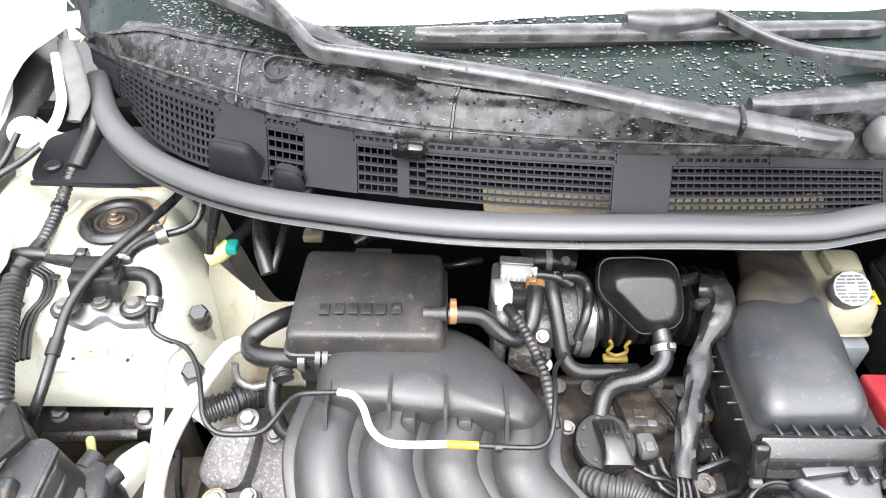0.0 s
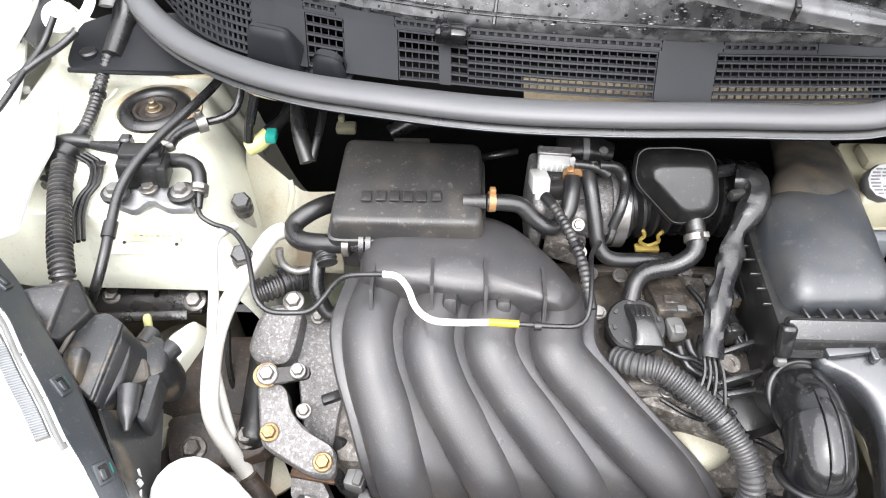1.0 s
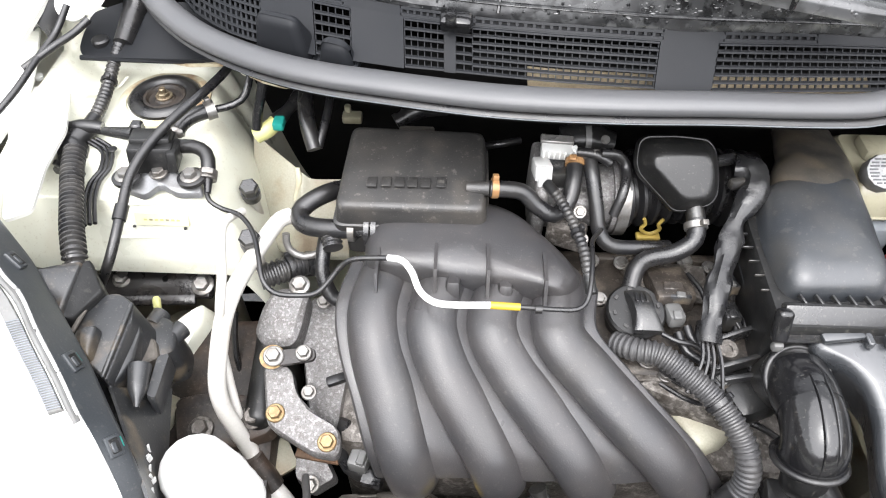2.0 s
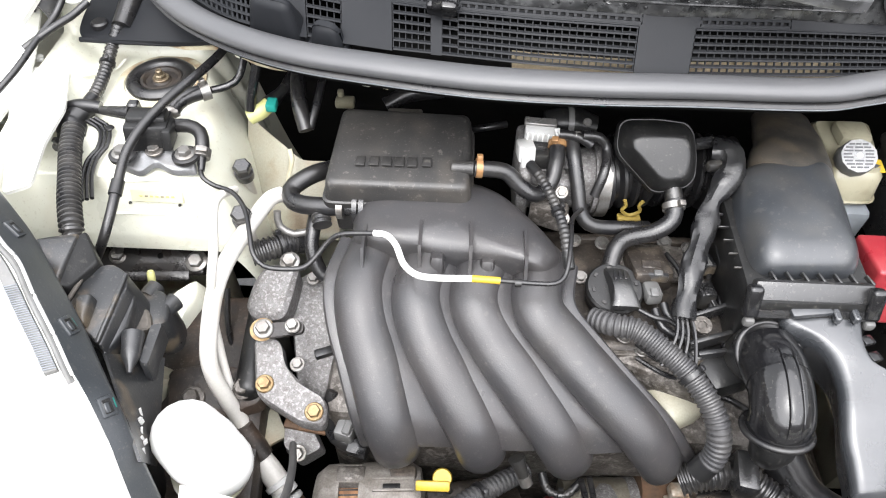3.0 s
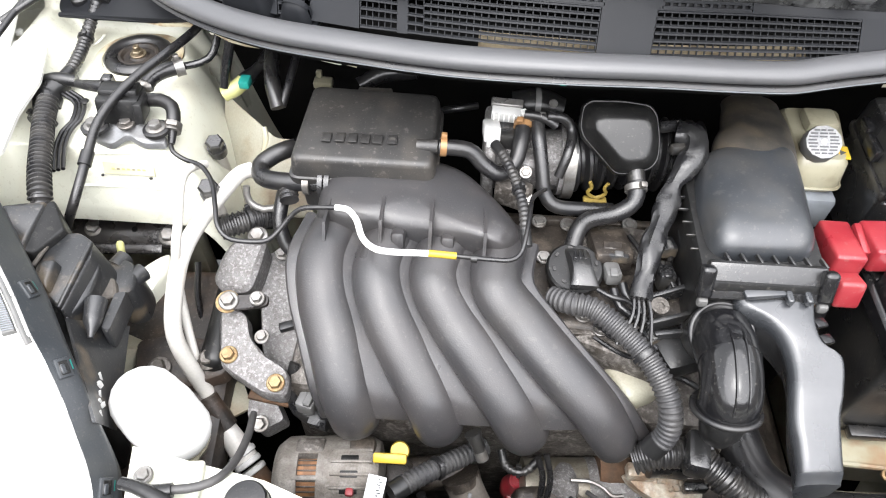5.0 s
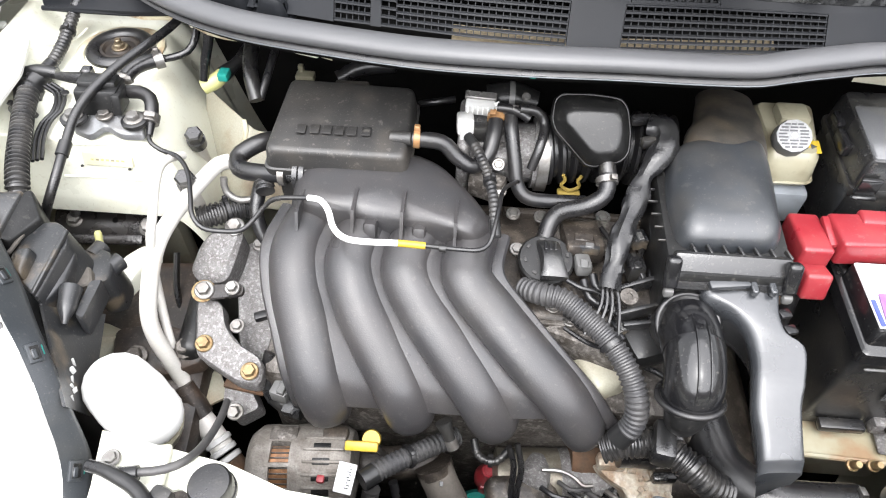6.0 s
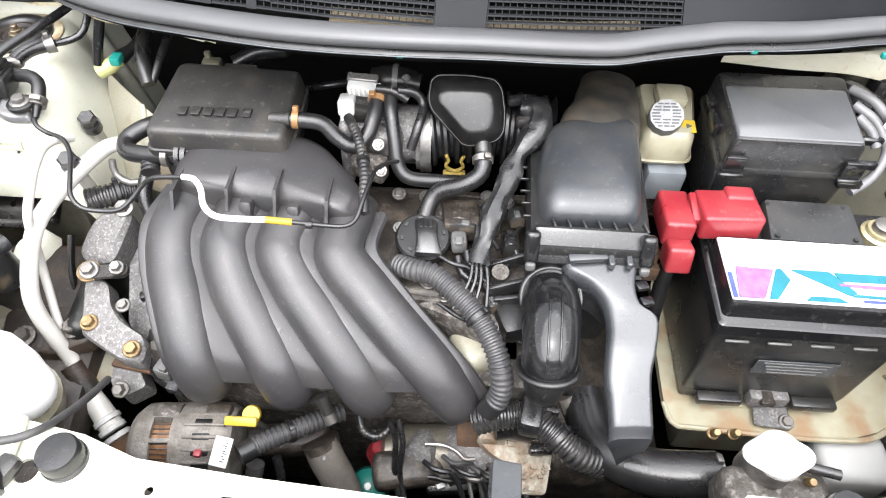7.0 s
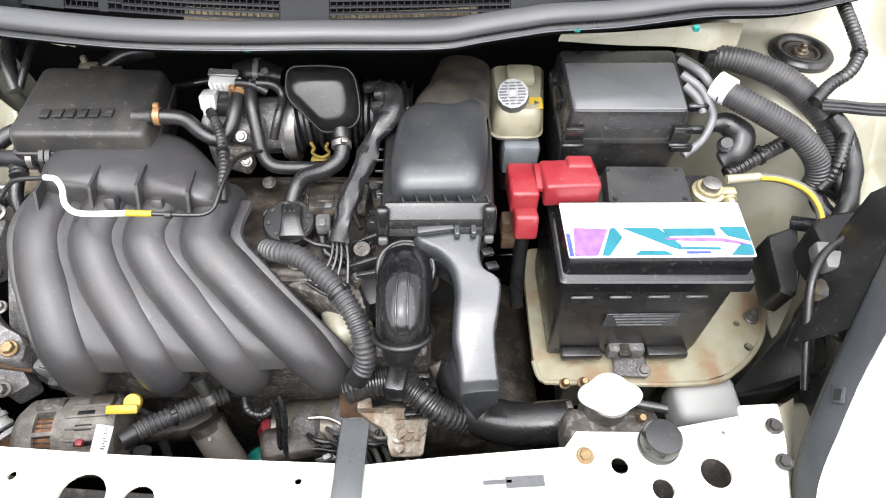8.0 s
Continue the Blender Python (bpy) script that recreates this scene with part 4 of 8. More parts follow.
LA = [(-0.49, 0.413, 0.875), (-0.485, 0.404, 0.873), (-0.473, 0.399, 0.868), (-0.452, 0.39, 0.868), (-0.434, 0.367, 0.868), (-0.423, 0.338, 0.866), (-0.416, 0.317, 0.86), (-0.404, 0.308, 0.852), (-0.383, 0.309, 0.848), (-0.366, 0.311, 0.85), (-0.354, 0.32, 0.858), (-0.344, 0.328, 0.868), (-0.33, 0.331, 0.878), (-0.295, 0.329, 0.884)]
part("tube", tube(LA, 0.00256, 10, 0.005), RUBBER, ln)
LB = [(-0.298, 0.329, 0.884), (-0.285, 0.325, 0.886), (-0.275, 0.313, 0.885), (-0.267, 0.294, 0.883), (-0.255, 0.283, 0.882), (-0.238, 0.28, 0.882), (-0.202, 0.281, 0.882)]
part("white_sleeve", tube(LB, 0.0031, 12, 0.005), WHITEP, ln, "white plastic sleeve")
LC = [(-0.204, 0.281, 0.882), (-0.178, 0.28, 0.882)]
part("yellow_sleeve", tube(LC, 0.0034, 12), YELLOW, ln, "yellow sleeve")
LD = [(-0.179, 0.28, 0.882), (-0.163, 0.28, 0.881), (-0.145, 0.28, 0.88), (-0.128, 0.281, 0.88), (-0.119, 0.288, 0.882), (-0.115, 0.302, 0.888), (-0.111, 0.328, 0.89), (-0.107, 0.356, 0.885), (-0.094, 0.383, 0.87), (-0.072, 0.435, 0.826)]
part("tube", tube(LD, 0.00224, 10, 0.005), RUBBER, ln)
part("collar", tube([(-0.165, 0.279, 0.881), (-0.159, 0.279, 0.881)], 0.00384, 10), RUBBER, ln)

# ---------- top of the engine to the side of the manifold ----------
oil = thing("oil_filler_cap", (-0.063, 0.305, 0.80), "black plastic oil filler cap with raised grip", "oil cap")
OC = Vector((-0.057, 0.322, 0.822))
part("cap", lathe([(0.025, -0.03), (0.025, -0.008), (0.0285, -0.008), (0.0295, -0.004), (0.0292, 0.001), (0.0270, 0.0032), (0.020, 0.0036), (0.016, 0.0036)], OC, (0, -0.15, 1), 36), BLACKP, oil)
GW = ((0.026, 0.012, 0.000), (0.020, 0.0125, 0.007), (0.010, 0.0120, 0.0125), (0.0, 0.0110, 0.0140), (-0.010, 0.0110, 0.0120), (-0.020, 0.0125, 0.0075), (-0.0275, 0.0140, 0.001))
grings = []
for y_, w_, h_ in GW:
    c_ = OC + Vector((0.004 - 0.12 * y_, y_, 0.0035 - 0.15 * y_))
    grings.append([c_ + Vector((a_ * w_, 0, b_)) for a_, b_ in ((-1, -0.006), (-1, h_ * 0.55), (-0.86, h_ * 0.88), (-0.5, h_), (0.5, h_), (0.86, h_ * 0.88), (1, h_ * 0.55), (1, -0.006))])
grip = part("grip", loft(grings), PLASTIC, oil, "bridge grip with raised marks")
for k, dx in enumerate((-0.005, 0.0, 0.005)):
    part("raised_mark", rbox(OC + Vector((0.003 + dx, 0.005, 0.0172)), (0.0028, 0.012, 0.0012), 0.0004, 1, (-8, 0, 0)), PLASTIC, grip)
for dx in (-0.007, 0.007):
    part("wear_spot", rbox(OC + Vector((0.006 + dx, -0.018, 0.0115)), (0.0040, 0.0040, 0.0012), 0.0004, 1, (25, 0, 0)), GREYP, grip, "worn pale corner")
for k in range(8):
    a = k * math.pi / 4 + 0.2
    part("mark", rbox(Vector(OC) + Vector((0.022 * math.cos(a), 0.022 * math.sin(a), 0.0042 + 0.0033 * math.sin(a))), (0.003, 0.005, 0.001), 0.0003, 1, (0, 0, math.degrees(a))), DUSTYR, oil)
for i, (c, s, m_) in enumerate((((-0.018, 0.353, 0.818), (0.040, 0.045, 0.025), GRIME), ((-0.019, 0.32, 0.82), (0.017, 0.022, 0.016), GREYP), ((0.036, 0.325, 0.815), (0.018, 0.026, 0.022), PLASTIC))):
    t = thing("ignition_coil" if i == 0 else "coil_connector", c, "dark ignition coil on the rocker cover" if i == 0 else "wiring connector on the rocker cover", "connector")
    part("body", rbox(c, s, 0.004, 2, (-10, 0, 6)), m_, t)
    part("latch", rbox(Vector(c) + Vector((0, -0.006, s[2] / 2 + 0.001)), (s[0] * 0.5, 0.010, 0.004), 0.001, 1), m_, t)
for c in [(-0.09, 0.394, 0.81), (-0.059, 0.392, 0.81), (-0.085, 0.351, 0.8)]:
    solo("head_bolt", hexhead(c, (0, -0.2, 1), 0.0056, 0.0048), STEEL, "dull steel flange bolt on the cylinder head", "bolt", "cylinder head bolts")
solo("earth_washer", lathe([(0.009, 0), (0.009, 0.003), (0.004, 0.003), (0.004, 0.001)], (0.025, 0.284, 0.818), (0, -0.2, 1), 20), CAST_DARK, "steel washer on the engine bracket", "washer")
solo("head_bracket", shell_box([(0.007, 0.309, 0.8), (0.065, 0.317, 0.805), (0.064, 0.289, 0.8), (0.01, 0.274, 0.795)], (0, -0.2, 1), [(-0.012, 0), (0, 0.003)], 0.006), GRIME, "dark bracket with wiring beside the rocker cover", "bracket")
fan = thing("harness_bracket", (0.046, 0.298, 0.8), "black finned harness bracket beside the air box", "bracket")
for pts in ([(0.014, 0.294, 0.812), (0.073, 0.312, 0.822)], [(0.012, 0.267, 0.806), (0.059, 0.28, 0.812)], [(0.02, 0.259, 0.8), (0.062, 0.266, 0.802)], [(0.033, 0.338, 0.818), (0.044, 0.307, 0.812)]):
    part("fin", beam(pts[0], pts[1], 0.005, 0.016, 0.001), PLASTIC, fan)
part("pad", rbox((0.046, 0.254, 0.785), (0.050, 0.050, 0.03), 0.012, 2, (0, 0, 20)), BLACKP, fan)
for pts in ([(-0.01, 0.306, 0.822), (-0.006, 0.292, 0.818), (0.007, 0.285, 0.812), (0.012, 0.271, 0.806)], [(0.006, 0.312, 0.82), (0, 0.294, 0.82), (0.007, 0.275, 0.815)], [(-0.019, 0.3, 0.82), (-0.014, 0.283, 0.815), (0.003, 0.274, 0.81)]):
    part("wire", tube(pts, 0.0045, 10), RUBBER, fan, "taped wire")
solo("pale_casting", rbox((0.006, 0.239, 0.74), (0.050, 0.055, 0.05), 0.014, 3, (0, 0, 25)), PAINT_LOW, "pale cream coolant outlet casting beside the manifold", "coolant outlet")
solo("casting", rbox((-0.007, 0.265, 0.765), (0.10, 0.05, 0.05), 0.010, 2, (0, 0, -20)), CAST_DARK, "dirty cast aluminium coolant housing", "housing")
for pts in ([(-0.036, 0.261, 0.79), (-0.015, 0.246, 0.79), (0.005, 0.241, 0.785), (0.019, 0.235, 0.78)], [(-0.037, 0.271, 0.8), (-0.011, 0.25, 0.8), (0.005, 0.245, 0.8)]):
    solo("wire", tube(pts, 0.0024, 8, 0.006), RUBBER, "thin black wire beside the manifold", "wire", "loose engine wires")
# harness sleeve from the air box sensor
H = [(0.043, 0.446, 0.905), (0.058, 0.439, 0.908), (0.058, 0.418, 0.9), (0.04, 0.395, 0.885), (0.03, 0.371, 0.872), (0.015, 0.332, 0.86), (0.006, 0.3, 0.845), (0.002, 0.28, 0.835)]
slv = thing("harness_sleeve", H[0], "crumpled black vinyl harness sleeve with wires at its end", "harness")
part("sleeve", tube(H, [0.0122, 0.0108, 0.0122, 0.0078, 0.0110, 0.0085, 0.0108, 0.0078, 0.0095], 16, 0.004, flat=(1.1, 0.7), jitter=0.28), TAPE, slv)
for dx in (-0.006, -0.002, 0.002, 0.007):
    e = Vector(H[-1])
    part("wire", tube([e + Vector((dx, 0.0048, 0)), e + Vector((dx * 1.4, -0.016, -0.008)), e + Vector((dx * 2.5 - 0.008, -0.040, -0.022))], 0.00192, 6, 0.006), RUBBER, slv)
for c in [(0.035, 0.454, 0.905), (0.045, 0.428, 0.898)]:
    part("lug", rbox(c, (0.024, 0.010, 0.012), 0.004, 2, (0, 0, 15)), PLASTIC, slv)
# the thick conduit looping round the manifold
H = [(-0.08, 0.291, 0.812), (-0.063, 0.278, 0.822), (-0.042, 0.27, 0.826), (-0.019, 0.252, 0.822), (0.004, 0.23, 0.815), (0.021, 0.204, 0.805), (0.029, 0.186, 0.79), (0.03, 0.174, 0.768), (0.019, 0.166, 0.745)]
conduit(H, 0.0108, "thick black corrugated engine harness conduit", "wiring conduits")
H = [(0.009, 0.167, 0.72), (0.032, 0.17, 0.73), (0.062, 0.172, 0.73), (0.084, 0.157, 0.73), (0.113, 0.138, 0.72), (0.168, 0.141, 0.68)]
conduit(H, 0.0144, "thick dusty corrugated harness conduit", "wiring conduits")
solo("conduit_clip", rbox((0.063, 0.166, 0.745), (0.022, 0.04, 0.03), 0.006, 2, (0, 0, -10)), PLASTIC, "black plastic harness clip", "clip")
# lower front: conduit, alternator, starter
H = [(-0.136, 0.188, 0.675), (-0.169, 0.166, 0.685), (-0.205, 0.141, 0.695), (-0.228, 0.122, 0.7)]
conduit(H, 0.01, "black corrugated conduit below the manifold", "wiring conduits")
H = [(-0.117, 0.19, 0.665), (-0.111, 0.174, 0.66), (-0.093, 0.169, 0.66), (-0.076, 0.181, 0.67)]
conduit(H, 0.0044, "thin corrugated conduit loop under the manifold", "wiring conduits")
solo("red_connector", join(lathe([(0.012, -0.02), (0.014, -0.004), (0.012, 0.006), (0.008, 0.016), (0.0085, 0.020), (0.006, 0.022)], (-0.098, 0.176, 0.6), (0.1, -0.1, 1), 18), rbox((-0.096, 0.169, 0.585), (0.022, 0.018, 0.03), 0.006)), RED, "red rubber terminal boot low on the engine", "terminal boot")
alt = thing("alternator", (-0.27, 0.14, 0.60), "dirty aluminium alternator with copper windings showing", "alternator")
AX, AC = (1, 0.06, 0.02), (-0.293, 0.148, 0.655)
part("rear_housing", lathe([(0.02, -0.062), (0.036, -0.058), (0.044, -0.048), (0.045, -0.032)], AC, AX, 30), ALTM, alt)
wind = part("winding", lathe([(0.0395, -0.038), (0.0395, -0.010)], AC, AX, 30), COPPER, alt, "copper stator winding")
for k in range(10):
    a = k * math.pi / 5
    d = basis(AX).to_3x3() @ Vector((math.cos(a), math.sin(a), 0))
    u_ = Vector(AX).normalized()
    part("strut", beam(Vector(AC) + d * 0.042 - u_ * 0.038, Vector(AC) + d * 0.042 - u_ * 0.008, 0.005, 0.006, 0.001, d), ALTM, wind)
SLOTS = []
for k in range(48):
    a = k * math.pi / 24
    d = basis(AX).to_3x3() @ Vector((math.cos(a), math.sin(a), 0))
    SLOTS.append(beam(Vector(AC) + d * 0.0395 - u_ * 0.036, Vector(AC) + d * 0.0395 - u_ * 0.012, 0.0016, 0.0016, 0.0003, d))
part("winding_slots", join(*SLOTS), GRIME, wind, "dark slots between the copper wires")
fh = part("front_housing", lathe([(0.045, -0.012), (0.046, 0.0), (0.045, 0.040), (0.039, 0.050), (0.018, 0.054)], AC, AX, 30), ALTM, alt)
part("lug", rbox((-0.263, 0.17, 0.69), (0.028, 0.022, 0.018), 0.006, 2), GRIME, alt)
part("lug", lathe([(0.013, -0.014), (0.014, -0.012), (0.014, 0.012), (0.013, 0.014), (0.006, 0.014)], (-0.316, 0.165, 0.685), (1, 0.06, 0), 20), CAST_DARK, alt)
for k in range(7):
    a = 0.35 + 0.28 * k
    d = basis(AX).to_3x3() @ Vector((math.cos(a + 0.9), math.sin(a + 0.9), 0))
    u_ = Vector(AX).normalized()
    part("rib", beam(Vector(AC) + d * 0.0455 + u_ * 0.002, Vector(AC) + d * 0.0455 + u_ * 0.044, 0.003, 0.004, 0.001, d), ALTM, fh)
for k in range(4):
    a = 1.45 + 0.35 * k
    d = basis(AX).to_3x3() @ Vector((math.cos(a), math.sin(a), 0))
    part("vent_slot", beam(Vector(AC) + d * 0.0448 + u_ * 0.012, Vector(AC) + d * 0.0448 + u_ * 0.030, 0.007, 0.003, 0.001, d), BLACKP, fh)
LBL = (-0.243, 0.120, 0.711)
lab = part("label", rbox(LBL, (0.0185, 0.0290, 0.002), 0.0009, 2, (24, 0, -9)), LABELW, alt, "white paper label with printed bars")
for k in range(9):
    part("printed_bar", rbox(Vector(LBL) + Vector((0.0042 - 0.0003 * k + 0.0014 * (k % 2), 0.0095 - 0.0023 * k, 0.0013 + 0.00102 * (4.1 - k))), (0.0022 + 0.0010 * (k % 3), 0.0011, 0.0014), 0.0002, 1, (24, 0, -9)), INK, lab)
part("red_plug", rbox((-0.268, 0.119, 0.705), (0.008, 0.008, 0.006), 0.002), RED, alt, "small red plug")
dip = thing("dipstick", (-0.229, 0.161, 0.70), "yellow dipstick handle beside the alternator", "dipstick")
DC = (-0.225, 0.159, 0.708)
part("ring", lathe([(0.009, -0.003), (0.010, 0), (0.009, 0.004), (0.005, 0.004)], Vector(DC) + Vector((0.002, 0.004, 0)), (0, -0.5, 0.9), 20), YELLOW, dip)
part("tab", beam(Vector(DC) + Vector((-0.024, -0.005, 0.001)), Vector(DC) + Vector((0.010, -0.005, 0.002)), 0.010, 0.006, 0.002, (0, -0.5, 0.9)), YELLOW, dip)
part("stem", tube([Vector(DC), Vector(DC) + Vector((0.02, 0.02, -0.10))], 0.0032, 8), STEEL, dip)
STARTM = mat("brown_grey_plated_steel", (0.20, 0.185, 0.15), 0.4, 0.4, second=(0.12, 0.10, 0.075), amount=0.7, scale=60, grain=0.15, specks=0.4, speck=(0.05, 0.04, 0.03))
st = thing("starter_motor", (-0.04, 0.17, 0.55), "dirty cylindrical starter motor low on the engine", "starter motor")
SC = (-0.038, 0.175, 0.605)
part("body", lathe([(0.02, -0.055), (0.034, -0.050), (0.035, 0.02), (0.030, 0.022)], SC, (1, 0.05, 0), 24), STARTM, st)
part("drive_end", lathe([(0.036, 0.02), (0.038, 0.05), (0.034, 0.08), (0.022, 0.085)], SC, (1, 0.05, 0), 24), CAST, st)
part("solenoid", lathe([(0.020, 0.03), (0.022, 0.04), (0.022, 0.11), (0.016, 0.115)], Vector(SC) + Vector((0, 0.015, 0.03)), (1, 0.05, 0), 20), RUST, st, "rust-flecked solenoid")
tv = thing("teal_valve", (-0.107, 0.144, 0.57), "round teal plastic valve with a white dot", "valve")
part("dome", lathe([(0.024, -0.02), (0.025, -0.006), (0.021, 0.006), (0.010, 0.012)], (-0.107, 0.144, 0.57), (0, -0.3, 1), 24), TEAL, tv)
part("dot", lathe([(0.005, 0), (0.004, 0.003)], Vector((-0.107, 0.144, 0.57)) + Vector((0, -0.003, 0.0115)), (0, -0.3, 1), 12), WHITEP, tv)
H = [(-0.042, 0.166, 0.655), (-0.022, 0.166, 0.655), (-0.007, 0.161, 0.652), (0.002, 0.154, 0.65), (0.013, 0.155, 0.65)]
solo("bare_wire", tube(H, 0.0024, 8, 0.004), STEEL, "bare pale wire low on the engine", "wire")
cor = thing("corroded_bracket", (0.053, 0.171, 0.62), "corroded flaking aluminium bracket low in the bay", "bracket")
corp = part("plate", shell_box([(0.012, 0.173, 0.665), (0.059, 0.178, 0.665), (0.098, 0.167, 0.66), (0.090, 0.122, 0.645), (0.053, 0.122, 0.645), (0.046, 0.150, 0.655), (0.026, 0.160, 0.66)], (0, -0.3, 1), [(-0.03, 0), (-0.002, 0), (0, 0.003)], 0.006), FLAKY, cor)
flk = random.Random(3)
for k in range(26):
    q_ = Vector((0.052 + 0.040 * flk.random(), 0.126 + 0.046 * flk.random(), 0))
    q_.z = 0.6505 + 0.30 * (q_.y - 0.126)
    part("flake", rbox(q_, (0.004 + 0.006 * flk.random(), 0.003 + 0.004 * flk.random(), 0.002 + 0.002 * flk.random()), 0.0006, 1, (16 * flk.random(), 16 * flk.random(), 60 * flk.random())), FLAKY, corp)
part("ear", rbox((0.03, 0.175, 0.668), (0.03, 0.016, 0.016), 0.003, 2), FLAKY, cor)
sen = thing("sensor_block", (-0.01, 0.148, 0.6), "black plastic sensor block with cables low in the bay", "sensor block")
part("body", rbox((-0.01, 0.148, 0.6), (0.060, 0.030, 0.03), 0.006, 2, (10, 0, 6)), PLASTIC, sen)
part("cap", rbox((-0.03, 0.151, 0.61), (0.03, 0.02, 0.03), 0.005, 2, (10, 0, 20)), PLASTIC, sen)
for k in range(4):
    q = Vector((0.009, 0.145, 0.62))
    part("cable", tube([q + Vector((0.006 * k, 0, 0)), q + Vector((0.02 + 0.004 * k, 0.02, 0.012)), q + Vector((0.05, 0.05, 0.01 - 0.01 * k))], 0.0032, 8), RUBBER, sen)
H = [(-0.159, 0.163, 0.65), (-0.149, 0.148, 0.635), (-0.136, 0.134, 0.615), (-0.121, 0.115, 0.58)]
lh = thing("lower_hose", H[0], "dusty brown coolant hose low in the bay", "hose")
part("pipe", tube(H, [0.020, 0.0195, 0.019, 0.0185], 20), DUSTBROWN, lh)
part("collar", tube([(-0.160, 0.164, 0.652), (-0.156, 0.158, 0.645)], 0.0215, 16, jitter=0.16), GRIME, lh, "corroded hose clamp")
part("fleck", rbox((-0.149, 0.14, 0.66), (0.004, 0.005, 0.0012), 0.0005, 1, (20, 10, 0)), GREYC, lh)
ws = thing("wire_stub", (-0.231, 0.133, 0.6), "black rubber sleeve below the conduit", "sleeve")
part("sleeve", tube([(-0.222, 0.131, 0.655), (-0.225, 0.122, 0.64), (-0.231, 0.11, 0.62)], 0.0095, 14), DUSTYR, ws)
part("wire", tube([(-0.2, 0.138, 0.66), (-0.196, 0.128, 0.645), (-0.195, 0.113, 0.62)], 0.005, 10), RUBBER, ws)
# cream cap, black hose stub and rusted cylinders by the latch
solo("cream_sensor", lathe([(0.017, -0.03), (0.0175, -0.002), (0.015, 0.003), (0.006, 0.004)], (-0.049, 0.159, 0.64), (-0.2, -0.8, 0.6), 22), CAST, "dull metal sensor housing low on the engine", "sensor")
solo("water_pipe_stub", tube([(0.029, 0.182, 0.69), (0.049, 0.186, 0.69), (0.076, 0.185, 0.686), (0.086, 0.184, 0.684)], [0.021, 0.023, 0.022, 0.019], 20), RUBBER, "black thermostat hose stub above the bracket", "hose")
for k in range(5):
    solo("stacked_plug", rbox(Vector((0.086, 0.193, 0.7)) + Vector((-0.001 * k, -0.0085 * k, -0.006 * k)), (0.026, 0.009, 0.014), 0.003, 2, (0, 0, -6 + 3 * k)), GRIME if k % 2 else PLASTIC, "stacked black wiring plug low in the bay", "plug", "stacked plugs")
solo("brown_cable", tube([(0.105, 0.207, 0.71), (0.12, 0.189, 0.69), (0.133, 0.17, 0.675), (0.142, 0.158, 0.66)], [0.010, 0.012, 0.013, 0.012], 14), DUSTBROWN, "dusty brown wrapped cable below the elbow", "cable")
rn = random.Random(8)
for k in range(9):
    a_ = Vector((-0.03, 0.156, 0.635)) + Vector((0.010 * k - 0.012, -0.012 + 0.024 * rn.random(), 0.012 * rn.random()))
    solo("loose_cable", tube([a_, a_ + Vector((0.014, -0.012, 0.008)), a_ + Vector((0.034, -0.016 + 0.02 * rn.random(), -0.002)), a_ + Vector((0.050, -0.04, -0.03))], 0.0022 + 0.0012 * rn.random(), 8), (RUBBER, STEEL, DUSTYR)[k % 3], "loose cable strand low in the bay", "cable", "loose low cables")
for k, pts in enumerate(([(-0.081, 0.174, 0.69), (-0.074, 0.161, 0.67), (-0.074, 0.142, 0.64), (-0.068, 0.121, 0.62)], [(-0.072, 0.178, 0.69), (-0.066, 0.159, 0.67), (-0.068, 0.139, 0.64), (-0.062, 0.119, 0.62)], [(-0.064, 0.137, 0.62), (-0.035, 0.139, 0.63), (-0.01, 0.136, 0.63), (0.021, 0.143, 0.62)])):
    solo("low_cable", tube(pts, 0.0034, 10, 0.005), RUBBER, "black cable low on the engine", "cable", "low engine cables")
for k in range(6):
    q = Vector((-0.036, 0.145, 0.62)) + Vector((0.012 * k, 0.006 * math.sin(5 * k), 0.004 * math.cos(3 * k)))
    solo("wire_plug", rbox(q, (0.011, 0.016, 0.010), 0.002, 2, (10 * k, 0, 25 * k)), (PLASTIC, CONNECT, GRIME)[k % 3], "small wiring plug low on the engine", "plug", "low wiring plugs")
# hose and tubes on the far side of the engine
H = [(-0.352, 0.468, 0.835), (-0.364, 0.454, 0.845), (-0.376, 0.44, 0.852), (-0.39, 0.43, 0.85), (-0.4, 0.419, 0.846), (-0.394, 0.402, 0.846), (-0.373, 0.393, 0.85), (-0.335, 0.388, 0.856)]
hose("black heater hose with silver clip", H, 0.01, RUBBER, [((-0.341, 0.387, 0.856), (1, 0, 0), 0.0108, STEEL, "silver spring clip")])
solo("hose_port", join(tube([(-0.335, 0.388, 0.856), (-0.316, 0.386, 0.858)], 0.0088, 14), lathe([(0.018, 0), (0.018, 0.005)], (-0.327, 0.388, 0.857), (1, 0, 0), 18), lathe([(0.018, 0), (0.018, 0.005)], (-0.32, 0.387, 0.857), (1, 0, 0), 18)), PLASTIC, "ribbed black hose port on the manifold", "hose port")
H = [(-0.372, 0.409, 0.83), (-0.373, 0.388, 0.825), (-0.374, 0.368, 0.81), (-0.365, 0.353, 0.79), (-0.356, 0.35, 0.785)]
hose("black coolant hose behind the timing cover", H, 0.008)
solo("sensor_wire_wrap", tube([(-0.364, 0.391, 0.845), (-0.36, 0.375, 0.84)], 0.0096, 12, pitch=0.005, amp=0.0008), CONDUIT, "short ribbed sensor boot", "boot")
H = [(-0.441, 0.364, 0.8), (-0.421, 0.374, 0.8), (-0.4, 0.388, 0.795), (-0.386, 0.394, 0.79)]
conduit(H, 0.0128, "black corrugated conduit behind the engine mount", "wiring conduits")
